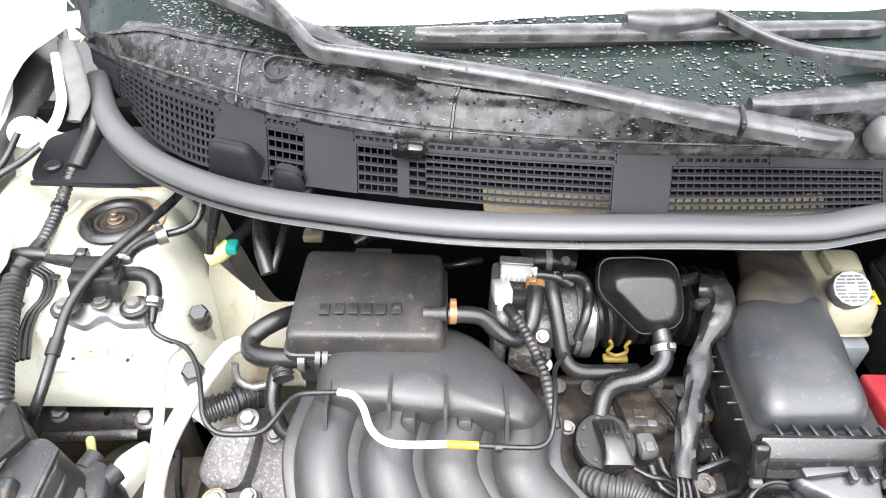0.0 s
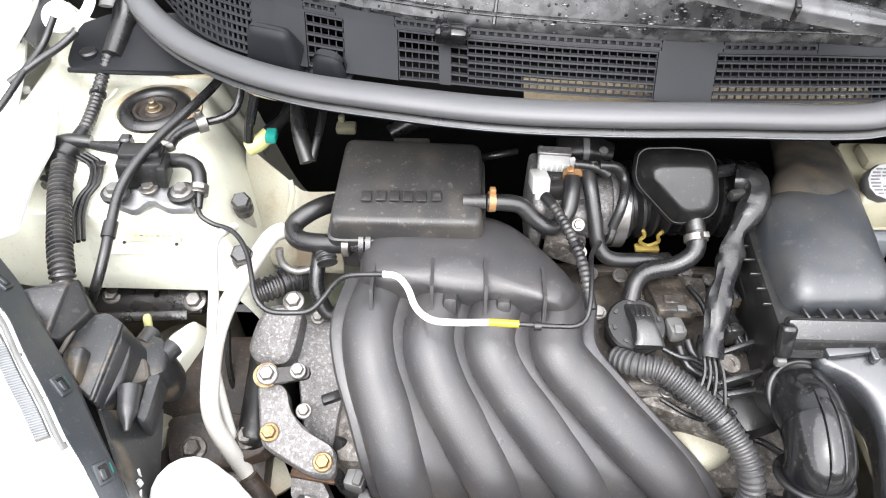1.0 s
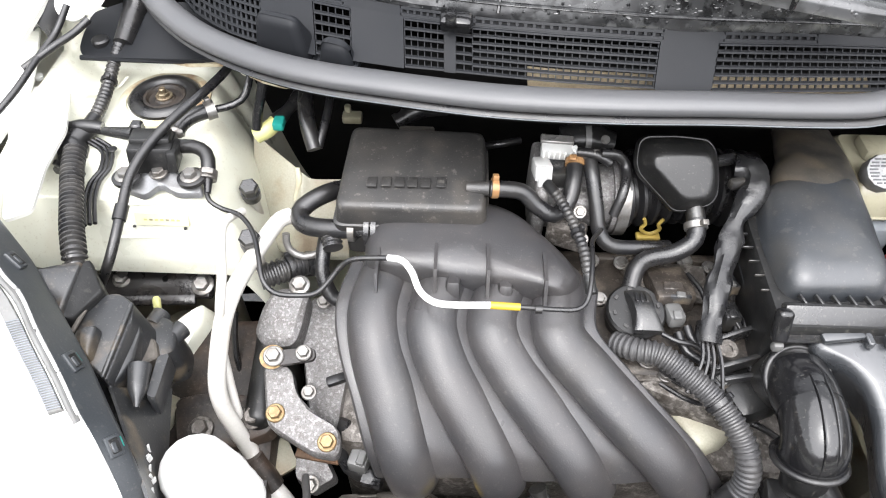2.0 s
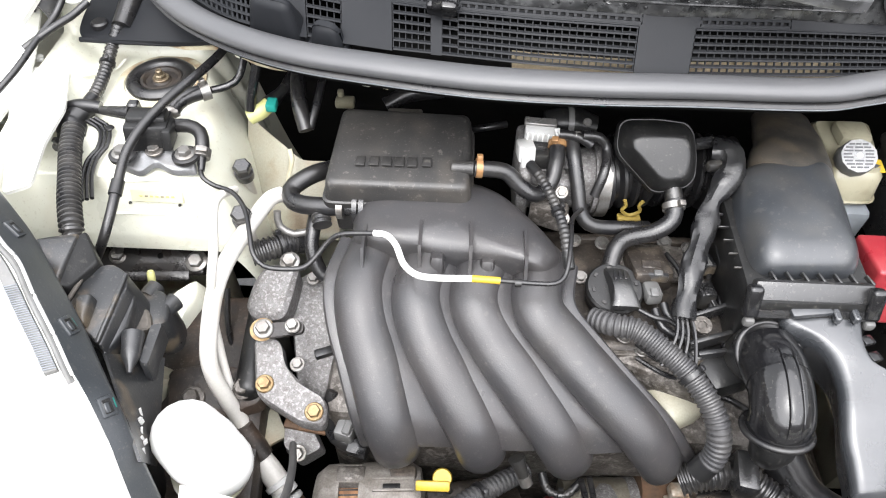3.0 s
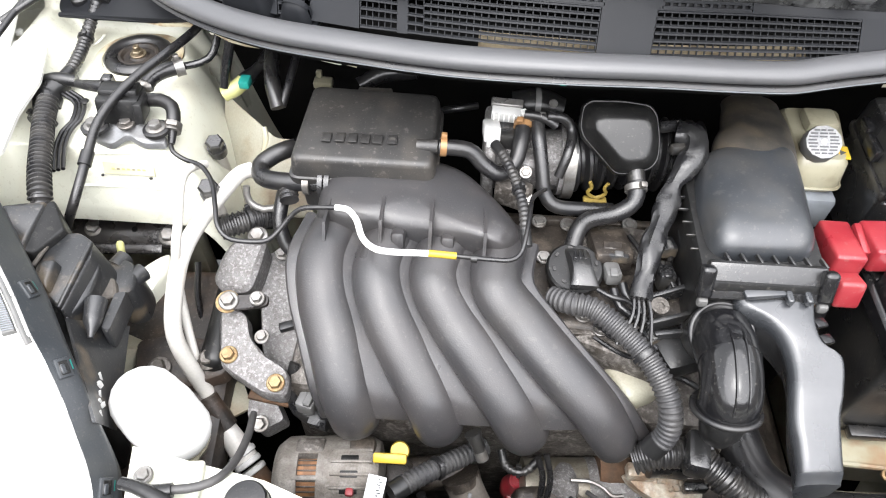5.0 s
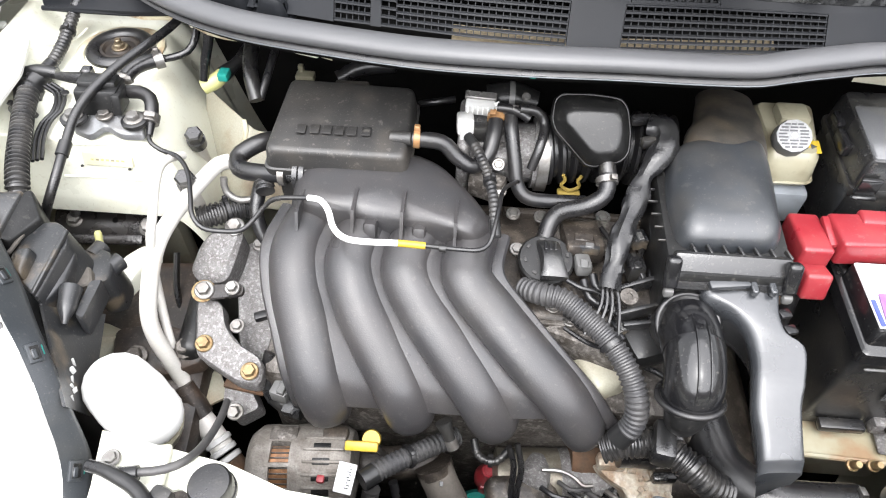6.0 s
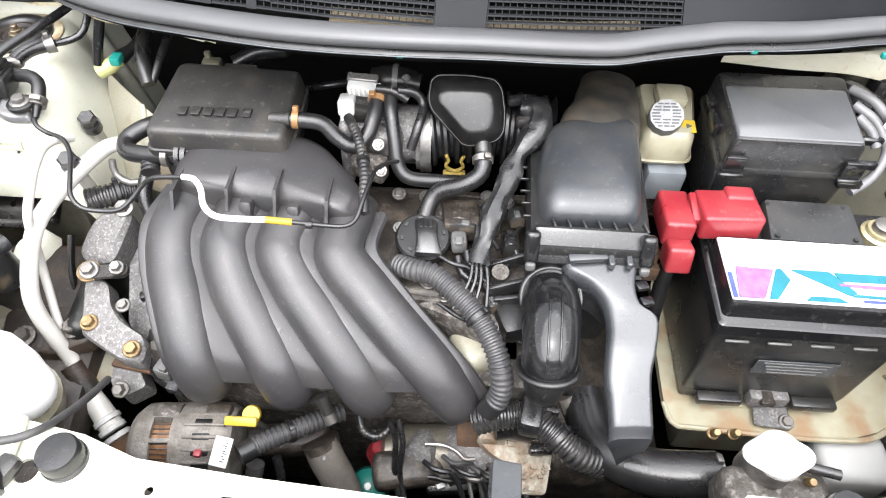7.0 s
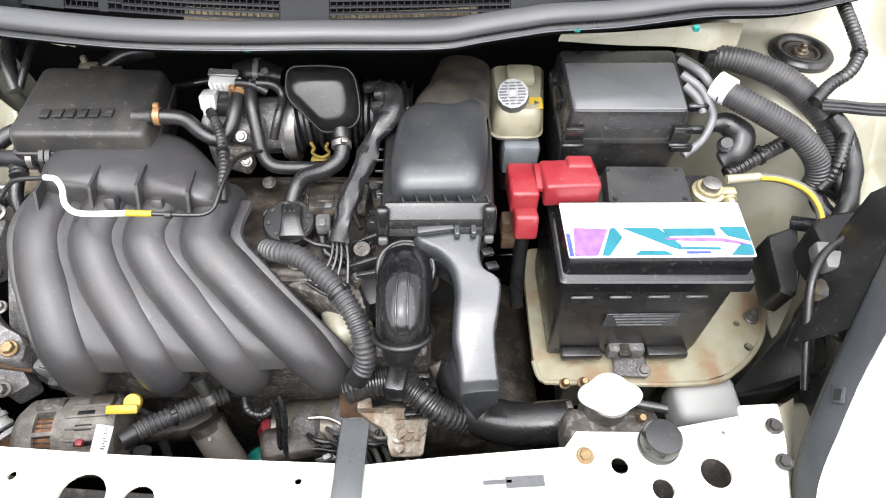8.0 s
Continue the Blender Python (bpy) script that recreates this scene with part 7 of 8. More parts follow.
part("taped_joint", tube([(-0.635, 0.495, 0.886), (-0.643, 0.485, 0.885), (-0.649, 0.476, 0.88), (-0.645, 0.458, 0.875)], [0.0096, 0.01152, 0.016, 0.014], 14, 0.005, jitter=0.1), TAPE, cd)
part("sleeve", tube([(-0.656, 0.49, 0.89), (-0.638, 0.49, 0.893), (-0.619, 0.491, 0.89)], [0.0064, 0.00768, 0.0072], 12, 0.005, jitter=0.08), TAPE, cd)
part("tie", ring_clamp((-0.642, 0.44, 0.872), (0.1, 0.8, 0.2), 0.014, 0.005), RUBBER, cd)
for k in range(3):
    part("wire", tube([Vector(p) + Vector((0.006 * k, 0, 0.002 * k)) for p in [(-0.635, 0.48, 0.88), (-0.617, 0.469, 0.876), (-0.612, 0.445, 0.872), (-0.617, 0.428, 0.87), (-0.614, 0.403, 0.868), (-0.603, 0.372, 0.866)]], 0.00224, 8), RUBBER, cd)
H = [(-0.626, 0.626, 0.93), (-0.628, 0.598, 0.92), (-0.634, 0.579, 0.905), (-0.634, 0.548, 0.895), (-0.634, 0.516, 0.89), (-0.638, 0.494, 0.888)]
conduit(H, 0.0068, "corrugated conduit rising to the scuttle", "wiring conduits")
# purge valve with its bracket
pv = thing("purge_valve", (-0.54, 0.46, 0.88), "black purge solenoid valve on a silver bracket", "solenoid valve")
VC = (-0.549, 0.45, 0.895)
part("body", rbox(VC, (0.044, 0.040, 0.030), 0.004, 2, (-12, 6, 10)), BLACKP, pv)
part("cover", rbox(Vector(VC) + Vector((0.0, 0.006, 0.014)), (0.040, 0.026, 0.012), 0.004, 2, (-12, 6, 10)), BLACKP, pv)
part("side_cap", rbox(Vector(VC) + Vector((0.022, -0.004, 0.0)), (0.010, 0.034, 0.024), 0.003, 2, (-12, 6, 10)), BLACKP, pv)
part("plug", tube([(-0.614, 0.484, 0.892), (-0.592, 0.476, 0.897), (-0.574, 0.471, 0.9)], [0.0048, 0.0064, 0.008], 12), PLASTIC, pv, "black wiring plug")
part("plug_latch", rbox((-0.572, 0.477, 0.905), (0.012, 0.012, 0.012), 0.002, 1), PLASTIC, pv)
for p in [(-0.538, 0.483, 0.895), (-0.532, 0.462, 0.893)]:
    part("port", lathe([(0.006, -0.010), (0.0075, 0.0), (0.0075, 0.006), (0.006, 0.010)], p, (1, 0.2, 0), 14), STEEL, pv, "silver port clip")
part("dot", lathe([(0.003, 0), (0.002, 0.001)], Vector(VC) + Vector((-0.008, -0.019, 0.006)), (0, -0.8, 0.6), 12), YELLOW, pv, "yellow paint dot")
part("bracket", shell_box([(-0.576, 0.415, 0.876), (-0.559, 0.433, 0.884), (-0.548, 0.447, 0.886), (-0.53, 0.449, 0.886), (-0.521, 0.431, 0.882), (-0.499, 0.426, 0.88), (-0.492, 0.409, 0.878), (-0.519, 0.409, 0.876), (-0.538, 0.418, 0.88), (-0.552, 0.406, 0.874)], (0, 0, 1), [(-0.006, 0), (0, 0.001), (0.001, 0.002)], 0.006), ALLOYB, pv, "pressed silver bracket")
for p, r in (((-0.571, 0.421, 0.884), 0.0140), ((-0.506, 0.424, 0.883), 0.0140)):
    t = thing("tower_stud", p, "steel nut on a black washer on the strut tower", "nut", "strut tower nuts")
    part("washer", lathe([(r, 0), (r, 0.004), (r * 0.8, 0.005)], p, (0, 0, 1), 24), RUBBER, t)
    part("nut", hexhead(Vector(p) + Vector((0, 0, 0.004)), (0, 0, 1), 0.0072, 0.008), STEEL, t)
part("bolt", hexhead((-0.54, 0.428, 0.886), (0, 0, 1), 0.0064, 0.0064), STEEL, pv)
H = [(-0.534, 0.484, 0.897), (-0.529, 0.495, 0.9), (-0.518, 0.504, 0.902), (-0.505, 0.512, 0.902), (-0.486, 0.515, 0.905), (-0.473, 0.523, 0.908), (-0.467, 0.533, 0.915), (-0.463, 0.549, 0.93), (-0.461, 0.562, 0.94)]
h1 = thing("vacuum_hose", H[0], "black vacuum hose from the purge valve to the bulkhead", "hose")
part("thick_end", tube(H[:4], 0.0084, 14), RUBBER, h1)
part("thin_pipe", tube(H[3:], 0.00416, 12), GLOSSY, h1)
part("clip", ring_clamp(H[3], towards(H[2], H[3]), 0.00864, 0.010), STEEL, h1, "silver spring clip")
H = [(-0.528, 0.462, 0.893), (-0.509, 0.46, 0.895), (-0.496, 0.452, 0.893), (-0.492, 0.44, 0.888), (-0.492, 0.432, 0.882)]
h2 = thing("vacuum_hose", H[0], "short bent black hose from the purge valve", "hose")
part("bend", tube(H, 0.00736, 14), RUBBER, h2)
part("clip", ring_clamp(H[-1], (0, -1, -0.4), 0.00784, 0.010), STEEL, h2, "silver spring clip")
part("tail", tube([H[-1], (-0.489, 0.413, 0.875)], [0.0056, 0.0032], 12), RUBBER, h2)
# bonnet release style cable across the tower
H = [(-0.489, 0.57, 0.925), (-0.495, 0.543, 0.925), (-0.509, 0.506, 0.925), (-0.528, 0.47, 0.922), (-0.545, 0.435, 0.915), (-0.555, 0.405, 0.905), (-0.557, 0.373, 0.892), (-0.558, 0.345, 0.88), (-0.566, 0.324, 0.86), (-0.591, 0.327, 0.82)]
cb = thing("earth_cable", H[0], "long black cable draped over the strut tower", "cable")
part("cable", tube(H, 0.00496, 12), RUBBER, cb)
part("joint", tube([(-0.557, 0.376, 0.893), (-0.557, 0.361, 0.888)], 0.00656, 12), TAPE, cb)
# stamped plate and slits on the tower top
vp = thing("stamped_plate", (-0.52, 0.385, 0.866), "pale metal identification plate with printed bars", "plate")
PC = (-0.541, 0.401, 0.8462)
vplate = part("plate", rbox(PC, (0.056, 0.0145, 0.0016), 0.0005, 1, (72, 0, 0)), IDM, vp)
for k in range(7):
    part("printed_bar", rbox(Vector(PC) + Vector((-0.017 + 0.0057 * k, -0.0009, 0.0003)), (0.0034, 0.0022, 0.0008), 0.0002, 1, (72, 0, 0)), CREAMP if k % 3 == 1 else PALEYEL, vplate)
for p, r in (((-0.572, 0.398, 0.8372), 0.0018), ((-0.518, 0.397, 0.8372), 0.0018), ((-0.603, 0.467, 0.882), 0.0048)):
    solo("body_hole", lathe([(r, 0), (r * 0.85, 0.0012)], p, (0, 0, 1), 14), RUBBER, "small black plug in the cream panel", "body plug", "body plugs")
# black cross bracket in front of the tower
br = thing("front_bracket", (-0.58, 0.40, 0.66), "black pressed steel bracket with bolts in front of the tower", "bracket")
part("plate", beam((-0.645, 0.396, 0.735), (-0.512, 0.396, 0.745), 0.036, 0.016, 0.004, (0, -0.5, 0.9)), BLACKMETAL, br)
part("rib", beam((-0.600, 0.396, 0.778), (-0.514, 0.396, 0.782), 0.014, 0.020, 0.005, (0, -0.3, 0.9)), BLACKMETAL, br)
part("flange", beam((-0.632, 0.372, 0.736), (-0.528, 0.376, 0.740), 0.012, 0.006, 0.002, (0, -0.5, 0.9)), BLACKMETAL, br)
part("stud", join(hexhead((-0.618, 0.398, 0.745), (0, -0.4, 1), 0.0078, 0.008), lathe([(0.0055, 0.008), (0.0055, 0.022), (0.0045, 0.023)], (-0.618, 0.398, 0.745), (0.3, 0.1, 1), 12)), STEEL, br)
part("bolt", hexhead((-0.520, 0.388, 0.752), (0, -0.4, 1), 0.0088, 0.009), STEEL, br)
part("hole", lathe([(0.004, 0), (0.0035, 0.0010)], (-0.566, 0.396, 0.7495), (0, -0.5, 0.9), 14), VOID, br)
# air conditioning pipes and service caps
ac = thing("air_con_pipes", (-0.45, 0.30, 0.62), "dull white aluminium air conditioning pipes", "pipes")
H = [(-0.411, 0.418, 0.84), (-0.421, 0.409, 0.842), (-0.429, 0.383, 0.845), (-0.438, 0.352, 0.845), (-0.447, 0.319, 0.842), (-0.452, 0.292, 0.835), (-0.456, 0.268, 0.815), (-0.46, 0.247, 0.785), (-0.458, 0.236, 0.76), (-0.45, 0.227, 0.73), (-0.439, 0.217, 0.7), (-0.421, 0.198, 0.68)]
part("thick_pipe", tube(H, 0.0086, 16, 0.006), PIPE, ac)
H = [(-0.459, 0.412, 0.85), (-0.463, 0.395, 0.862), (-0.466, 0.377, 0.868), (-0.46, 0.348, 0.872), (-0.451, 0.313, 0.87), (-0.452, 0.29, 0.85), (-0.462, 0.285, 0.8), (-0.459, 0.267, 0.765), (-0.451, 0.244, 0.735), (-0.447, 0.235, 0.71)]
part("thin_pipe", tube(H, 0.0046, 14, 0.006), PIPE, ac)
part("union", tube([(-0.436, 0.209, 0.702), (-0.430, 0.203, 0.694), (-0.414, 0.188, 0.676)], [0.0118, 0.0128, 0.0122], 14, 0.004, jitter=0.06), RAILM, ac, "dark corroded union")
part("lower_tube", tube([(-0.417, 0.190, 0.679), (-0.402, 0.174, 0.664), (-0.390, 0.162, 0.652)], [0.0105, 0.0125, 0.0130], 18, 0.004), PIPE, ac)
for p_ in ((-0.396, 0.168, 0.658), (-0.390, 0.161, 0.651), (-0.384, 0.155, 0.645)):
    part("joint_band", lathe([(0.0132, -0.0035), (0.0150, -0.0025), (0.0150, 0.0025), (0.0132, 0.0035)], p_, (0.62, -0.62, -0.48), 24), CONNECT, ac, "white sealing band")
part("lower_tube", tube([(-0.384, 0.155, 0.645), (-0.368, 0.140, 0.622), (-0.352, 0.124, 0.590)], [0.0140, 0.0158, 0.0165], 18, 0.005), RUST, ac, "brown lower joint")
part("small_tube", tube([(-0.43, 0.184, 0.68), (-0.42, 0.167, 0.67), (-0.419, 0.147, 0.66)], 0.004, 12), PIPE, ac)
for c, n_ in (((-0.465, 0.459, 0.838), (0.1, -0.3, 1)), ((-0.439, 0.366, 0.861), (0.1, -0.3, 1))):
    t = thing("service_cap", c, "black plastic service port cap", "cap", "service port caps")
    part("cap", lathe([(0.009, -0.006), (0.009, 0.003), (0.0106, 0.004), (0.0106, 0.010), (0.0085, 0.012)], Vector(c) - Vector(n_) * 0.006, n_, 6), PLASTIC, t)
    part("collar", lathe([(0.0105, -0.012), (0.011, 0.0)], Vector(c) - Vector(n_) * 0.008, n_, 16), PLASTIC, t)
    part("port", lathe([(0.007, -0.07), (0.007, 0.0)], Vector(c) - Vector(n_) * 0.012, n_, 14), PIPE, t)
# heater valve pipes with yellow cap and teal tag
hv = thing("heater_pipe", (-0.459, 0.56, 0.92), "black pipe ending in a pale yellow connector", "pipe")
part("pipe", tube([(-0.443, 0.544, 0.945), (-0.451, 0.534, 0.915), (-0.459, 0.526, 0.89), (-0.462, 0.518, 0.872)], 0.00576, 12), GLOSSY, hv)
part("connector", tube([(-0.465, 0.518, 0.862), (-0.451, 0.524, 0.868), (-0.443, 0.532, 0.872)], [0.0090, 0.0096, 0.0088], 16, 0.005), PALEYEL, hv, "pale yellow quick connector")
part("tag", rbox((-0.434, 0.514, 0.885), (0.012, 0.016, 0.010), 0.002), TEAL, hv, "teal lock tag")
part("tail", tube([(-0.443, 0.532, 0.872), (-0.433, 0.549, 0.875), (-0.42, 0.572, 0.88)], [0.0096, 0.0064, 0.0104], 14), RUBBER, hv)
# black panel above the tower, by the scuttle end
bp = thing("scuttle_side_panel", (-0.60, 0.63, 0.91), "black side panel of the scuttle with rust-brown dirt", "side panel")
part("plate", shell_box([(-0.674, 0.595, 0.918), (-0.674, 0.613, 0.925), (-0.669, 0.643, 0.936), (-0.628, 0.657, 0.945), (-0.495, 0.654, 0.945), (-0.488, 0.584, 0.922), (-0.542, 0.577, 0.92), (-0.664, 0.582, 0.916)], (0, -0.25, 1), [(-0.004, 0), (-0.001, 0), (0, 0.001)], 0.008, 3), COWL, bp)
part("fold", tube([(-0.669, 0.584, 0.914), (-0.605, 0.582, 0.914), (-0.545, 0.583, 0.914), (-0.494, 0.591, 0.914)], 0.003, 8), COWL, bp)

part("socket", tube([(-0.615, 0.672, 0.945), (-0.619, 0.638, 0.935), (-0.623, 0.6, 0.922)], [0.0208, 0.0128, 0.0112], 16), RUBBER, bp)
part("knob", lathe([(0.010, 0), (0.010, 0.006), (0.008, 0.008)], (-0.65, 0.604, 0.919), (0, 0, 1), 18), RUBBER, bp)
part("dirty_lower_plate", slab(rounded([(-0.588, 0.59, 0.912), (-0.573, 0.605, 0.912), (-0.502, 0.608, 0.912), (-0.493, 0.583, 0.912), (-0.544, 0.579, 0.912)], 0.004, 3), [], 0.004, 0.9125), STAINED, bp)

# bonnet hinge and outer wing
hg = thing("wing_bracket", (-0.654, 0.605, 0.97), "white-painted pivot bracket beside the scuttle", "bracket")
part("eye", lathe([(0.016, -0.004), (0.018, 0.0), (0.0175, 0.005), (0.013, 0.009), (0.006, 0.010)], (-0.665, 0.606, 0.965), (0.2, -0.7, 0.8), 28), PAINT_OUT, hg)
part("arm", tube([(-0.681, 0.737, 0.995), (-0.66, 0.692, 0.985), (-0.646, 0.658, 0.975), (-0.64, 0.62, 0.968), (-0.646, 0.593, 0.965)], [0.004, 0.004, 0.0045, 0.006], 14, 0.006, flat=(1.3, 0.5)), PAINT_OUT, hg, "bent white arm")
part("guide", tube([(-0.677, 0.763, 1), (-0.653, 0.714, 0.985), (-0.631, 0.667, 0.97), (-0.628, 0.637, 0.962)], [0.008, 0.010, 0.010, 0.006], 14, 0.006, flat=(1.3, 0.4)), GREYP, hg, "grey guide strip")
part("upper_link", beam(*[(-0.676, 0.801, 1.02), (-0.659, 0.763, 1)], 0.024, 0.008, 0.004), PAINT_LOW, hg, "stained upper link")
part("edge", tube([(-0.693, 0.827, 1.025), (-0.663, 0.796, 1.012), (-0.654, 0.775, 1.005), (-0.654, 0.753, 1.002)], 0.0014, 8), CREAMP, hg)
part("edge", tube([(-0.65, 0.822, 1.035), (-0.633, 0.792, 1.022), (-0.631, 0.763, 1.008)], 0.0022, 8), CREAMP, hg)
part("rail", tube([(-0.673, 0.84, 1.035), (-0.649, 0.793, 1.018), (-0.634, 0.755, 1.004)], [0.012, 0.014, 0.010], 12, flat=(1, 0.6)), COWL, hg, "dark rail")
part("boss", lathe([(0.016, -0.01), (0.018, 0.0), (0.015, 0.012), (0.008, 0.018)], (-0.715, 0.781, 0.985), (0.2, -0.6, 0.8), 28), PAINT_OUT, hg, "rounded white boss")
solo("washer_tube", tube([(-0.631, 0.569, 0.972), (-0.644, 0.553, 0.965), (-0.66, 0.535, 0.96), (-0.685, 0.509, 0.95)], 0.004, 10), RUBBER, "thin black washer tube by the hinge", "tube")
def gusset(u, v):
    a = along(GA, v)
    b = along(GB, v)
    return a.lerp(b, u) + Vector((0, 0, 0.012 * math.sin(math.pi * u)))


GA = spline([(-0.741, 0.773, 0.985), (-0.742, 0.748, 0.976), (-0.726, 0.698, 0.966), (-0.714, 0.644, 0.956), (-0.71, 0.587, 0.948)], 0.004)
GB = spline([(-0.738, 0.772, 0.985), (-0.694, 0.744, 0.976), (-0.683, 0.714, 0.966), (-0.682, 0.645, 0.956), (-0.683, 0.569, 0.948)], 0.004)
solo("wing_gusset", grid(gusset, 14, 30, 0.004), RUBBER, "black rubber wing gusset below the hinge", "gusset")
solo("wing_top_left", slab(rounded([(-1.054, 1.104, 0.968), (-0.844, 1.115, 0.968), (-0.767, 0.929, 0.968), (-0.729, 0.849, 0.968), (-0.704, 0.766, 0.968), (-0.714, 0.753, 0.968), (-0.744, 0.784, 0.968), (-0.699, 0.631, 0.968), (-0.689, 0.532, 0.968), (-0.712, 0.494, 0.968)], 0.006, 3), [], 0.006, 0.968), PAINT_OUT, "white-painted top of the wing beside the hinge", "front wing", kind="structure")


def outer_left(u, v):
    y = 0.30 + 0.65 * v
    x = -0.705 - 0.30 * u + 0.03 * smooth01((y - 0.6) / 0.2)
    return (x, y, 0.905 + 0.11 * smooth01((y - 0.50) / 0.22) - 0.15 * u * u)


solo("front_wing_left", grid(outer_left, 16, 30, 0.004), PAINT_OUT, "white-painted front wing edge", "front wing", kind="structure")
solo("wing_flange_left", slab(rounded([(-0.651, 0.341, 0.9), (-0.734, 0.543, 0.915), (-0.666, 0.536, 0.905), (-0.644, 0.469, 0.905), (-0.642, 0.413, 0.9), (-0.63, 0.354, 0.9)], 0.006, 3), [(-0.722, 0.462, 0.006), (-0.712, 0.56, 0.005)], 0.004, 0.905), PAINT_OUT, "cream wing flange with fixing holes", "wing flange", kind="structure")
solo("wing_stay_cable", tube([(-0.651, 0.575, 0.985), (-0.663, 0.554, 0.965), (-0.673, 0.519, 0.955), (-0.682, 0.477, 0.945), (-0.703, 0.435, 0.93)], 0.0036, 10), RUBBER, "thin black tube along the wing", "tube")

# headlamp back, trim strip and white wing
TRIML = spline([(-0.640, 0.310, 0.962), (-0.593, 0.256, 0.945), (-0.574, 0.240, 0.935), (-0.556, 0.215, 0.922), (-0.536, 0.189, 0.905), (-0.517, 0.163, 0.892), (-0.505, 0.148, 0.878), (-0.488, 0.124, 0.858), (-0.474, 0.100, 0.838), (-0.463, 0.080, 0.822), (-0.456, 0.054, 0.804), (-0.454, 0.020, 0.790)], 0.004)
TRIMR = spline([(-0.655, 0.342, 0.940), (-0.616, 0.307, 0.925), (-0.592, 0.284, 0.914), (-0.557, 0.243, 0.900), (-0.534, 0.215, 0.886), (-0.508, 0.179, 0.872), (-0.486, 0.149, 0.857), (-0.470, 0.124, 0.836), (-0.453, 0.096, 0.805), (-0.446, 0.074, 0.795), (-0.441, 0.054, 0.789), (-0.438, 0.020, 0.785)], 0.004)
hs = thing("headlamp_trim", TRIML[30], "dark slate plastic headlamp edge trim with clip slots", "headlamp trim", "headlamp trims")
rings = []
for i in range(100):
    a, b = along(TRIML, i / 99), along(TRIMR, i / 99)
    ring = [a + Vector((0, 0, -0.008)), a + Vector((0, 0, -0.0012)), a.lerp(b, 0.04) + Vector((0, 0, 0.0002)), a.lerp(b, 0.5) + Vector((0, 0, 0.0012)), a.lerp(b, 0.91), a.lerp(b, 0.97) + Vector((0, 0, -0.0008)), b + Vector((0, 0, -0.0030)), b + Vector((-0.001, 0, -0.012))]
    rings.append(ring)
part("strip", loft(rings), TRIMM, hs)
# worn bright edge, broken where it has been rubbed through
for u0, u1 in ((0.10, 0.235), (0.245, 0.33), (0.342, 0.425), (0.432, 0.52), (0.60, 0.66), (0.70, 0.83)):
    part("bright_edge", tube([along(TRIML, u0 + (u1 - u0) * k / 7) + Vector((-0.0010, -0.0004, -0.0004)) for k in range(8)], 0.0014, 8, 0.004, round_end=True), CONNECT, hs, "worn white edge")
part("edge_gap", tube([along(TRIML, k / 30) + Vector((-0.0045, -0.0016, -0.0035)) for k in range(17)], 0.0030, 8, 0.008), GREYP, hs, "grey channel beside the edge")
LEDGE = [along(TRIML, 0.10 + 0.40 * k / 6) + Vector((-0.0130, -0.006, -0.0010)) for k in range(7)]
ledge = part("outer_ledge", flat_strip(LEDGE, 0.011, 0.006, (1, 0.35, 0.1)), GREYP, hs, "grey ribbed outer ledge")
LC = spline(LEDGE, 0.002)
for k in range(len(LC) // 2, len(LC) - 1, 1):
    part("rib", beam(LC[k] + Vector((-0.0050, -0.0018, 0.0006)), LC[k] + Vector((0.0050, 0.0018, 0.0006)), 0.0008, 0.0006, 0.0), BLUEGREY, ledge)
for c, wide in (((-0.599, 0.273, 0.932), 1.0), ((-0.535, 0.203, 0.9005), 1.0), ((-0.4935, 0.145, 0.8700), 1.0), ((-0.450, 0.076, 0.8080), 1.0)):
    k = min(range(100), key=lambda i: (along(TRIML, i / 99).lerp(along(TRIMR, i / 99), 0.5) - Vector(c)).length)
    a, b = along(TRIML, k / 99), along(TRIMR, k / 99)
    ax = (b - a).normalized()
    ay = (along(TRIML, min(1, k / 99 + 0.04)) - along(TRIML, k / 99 - 0.04)).normalized()
    az = ax.cross(ay).normalized()
    if az.z < 0:
        az = -az
    ay = az.cross(ax)
    m_ = Matrix.Translation(a.lerp(b, 0.50) + az * 0.0012) @ Matrix((ax, ay, az)).transposed().to_4x4()
    sclip = part("slot_clip", rbox(None, (0.0125, 0.0170, 0.0040), 0.0012, 2, m=m_), TRIMM, hs)
    part("slot", rbox(None, (0.0085, 0.0125, 0.0020), 0.0008, 1, m=m_ @ Matrix.Translation((0, 0, 0.0015))), BLACKP, sclip)
    part("tongue", rbox(None, (0.0042, 0.0085, 0.0024), 0.0008, 1, m=m_ @ Matrix.Translation((-0.0012, -0.001, 0.0022))), TRIMM, sclip)
    part("teal_mark", rbox(None, (0.0012, 0.0085, 0.0006), 0.0002, 1, m=m_ @ Matrix.Translation((0.0072, 0.001, 0.0003))), TEAL, sclip, "thin teal paint mark")


def bumper_left(u, v):
    return along(TRIML, v) + Vector((0.0005 - 0.35 * u, -0.06 * u, -0.0030 - 0.10 * u * u))


# white-painted wing sheet beside the trim; no lens is modelled
solo("headlamp_side_wing", grid(bumper_left, 16, 24, 0.004), PAINT_OUT, "white-painted wing and headlamp edge, brightly lit", "front wing", kind="structure")
hb = thing("headlamp", (-0.56, 0.26, 0.66), "black back of the headlamp housing with dirty connectors", "headlamp", "headlamps")
part("housing", rbox((-0.585, 0.20, 0.74), (0.12, 0.20, 0.16), 0.015, 2, (0, 0, 22)), BLACKP, hb)
SH = [(-0.06, -0.002), (-0.004, 0.0), (-0.001, 0.001), (0, 0.003)]
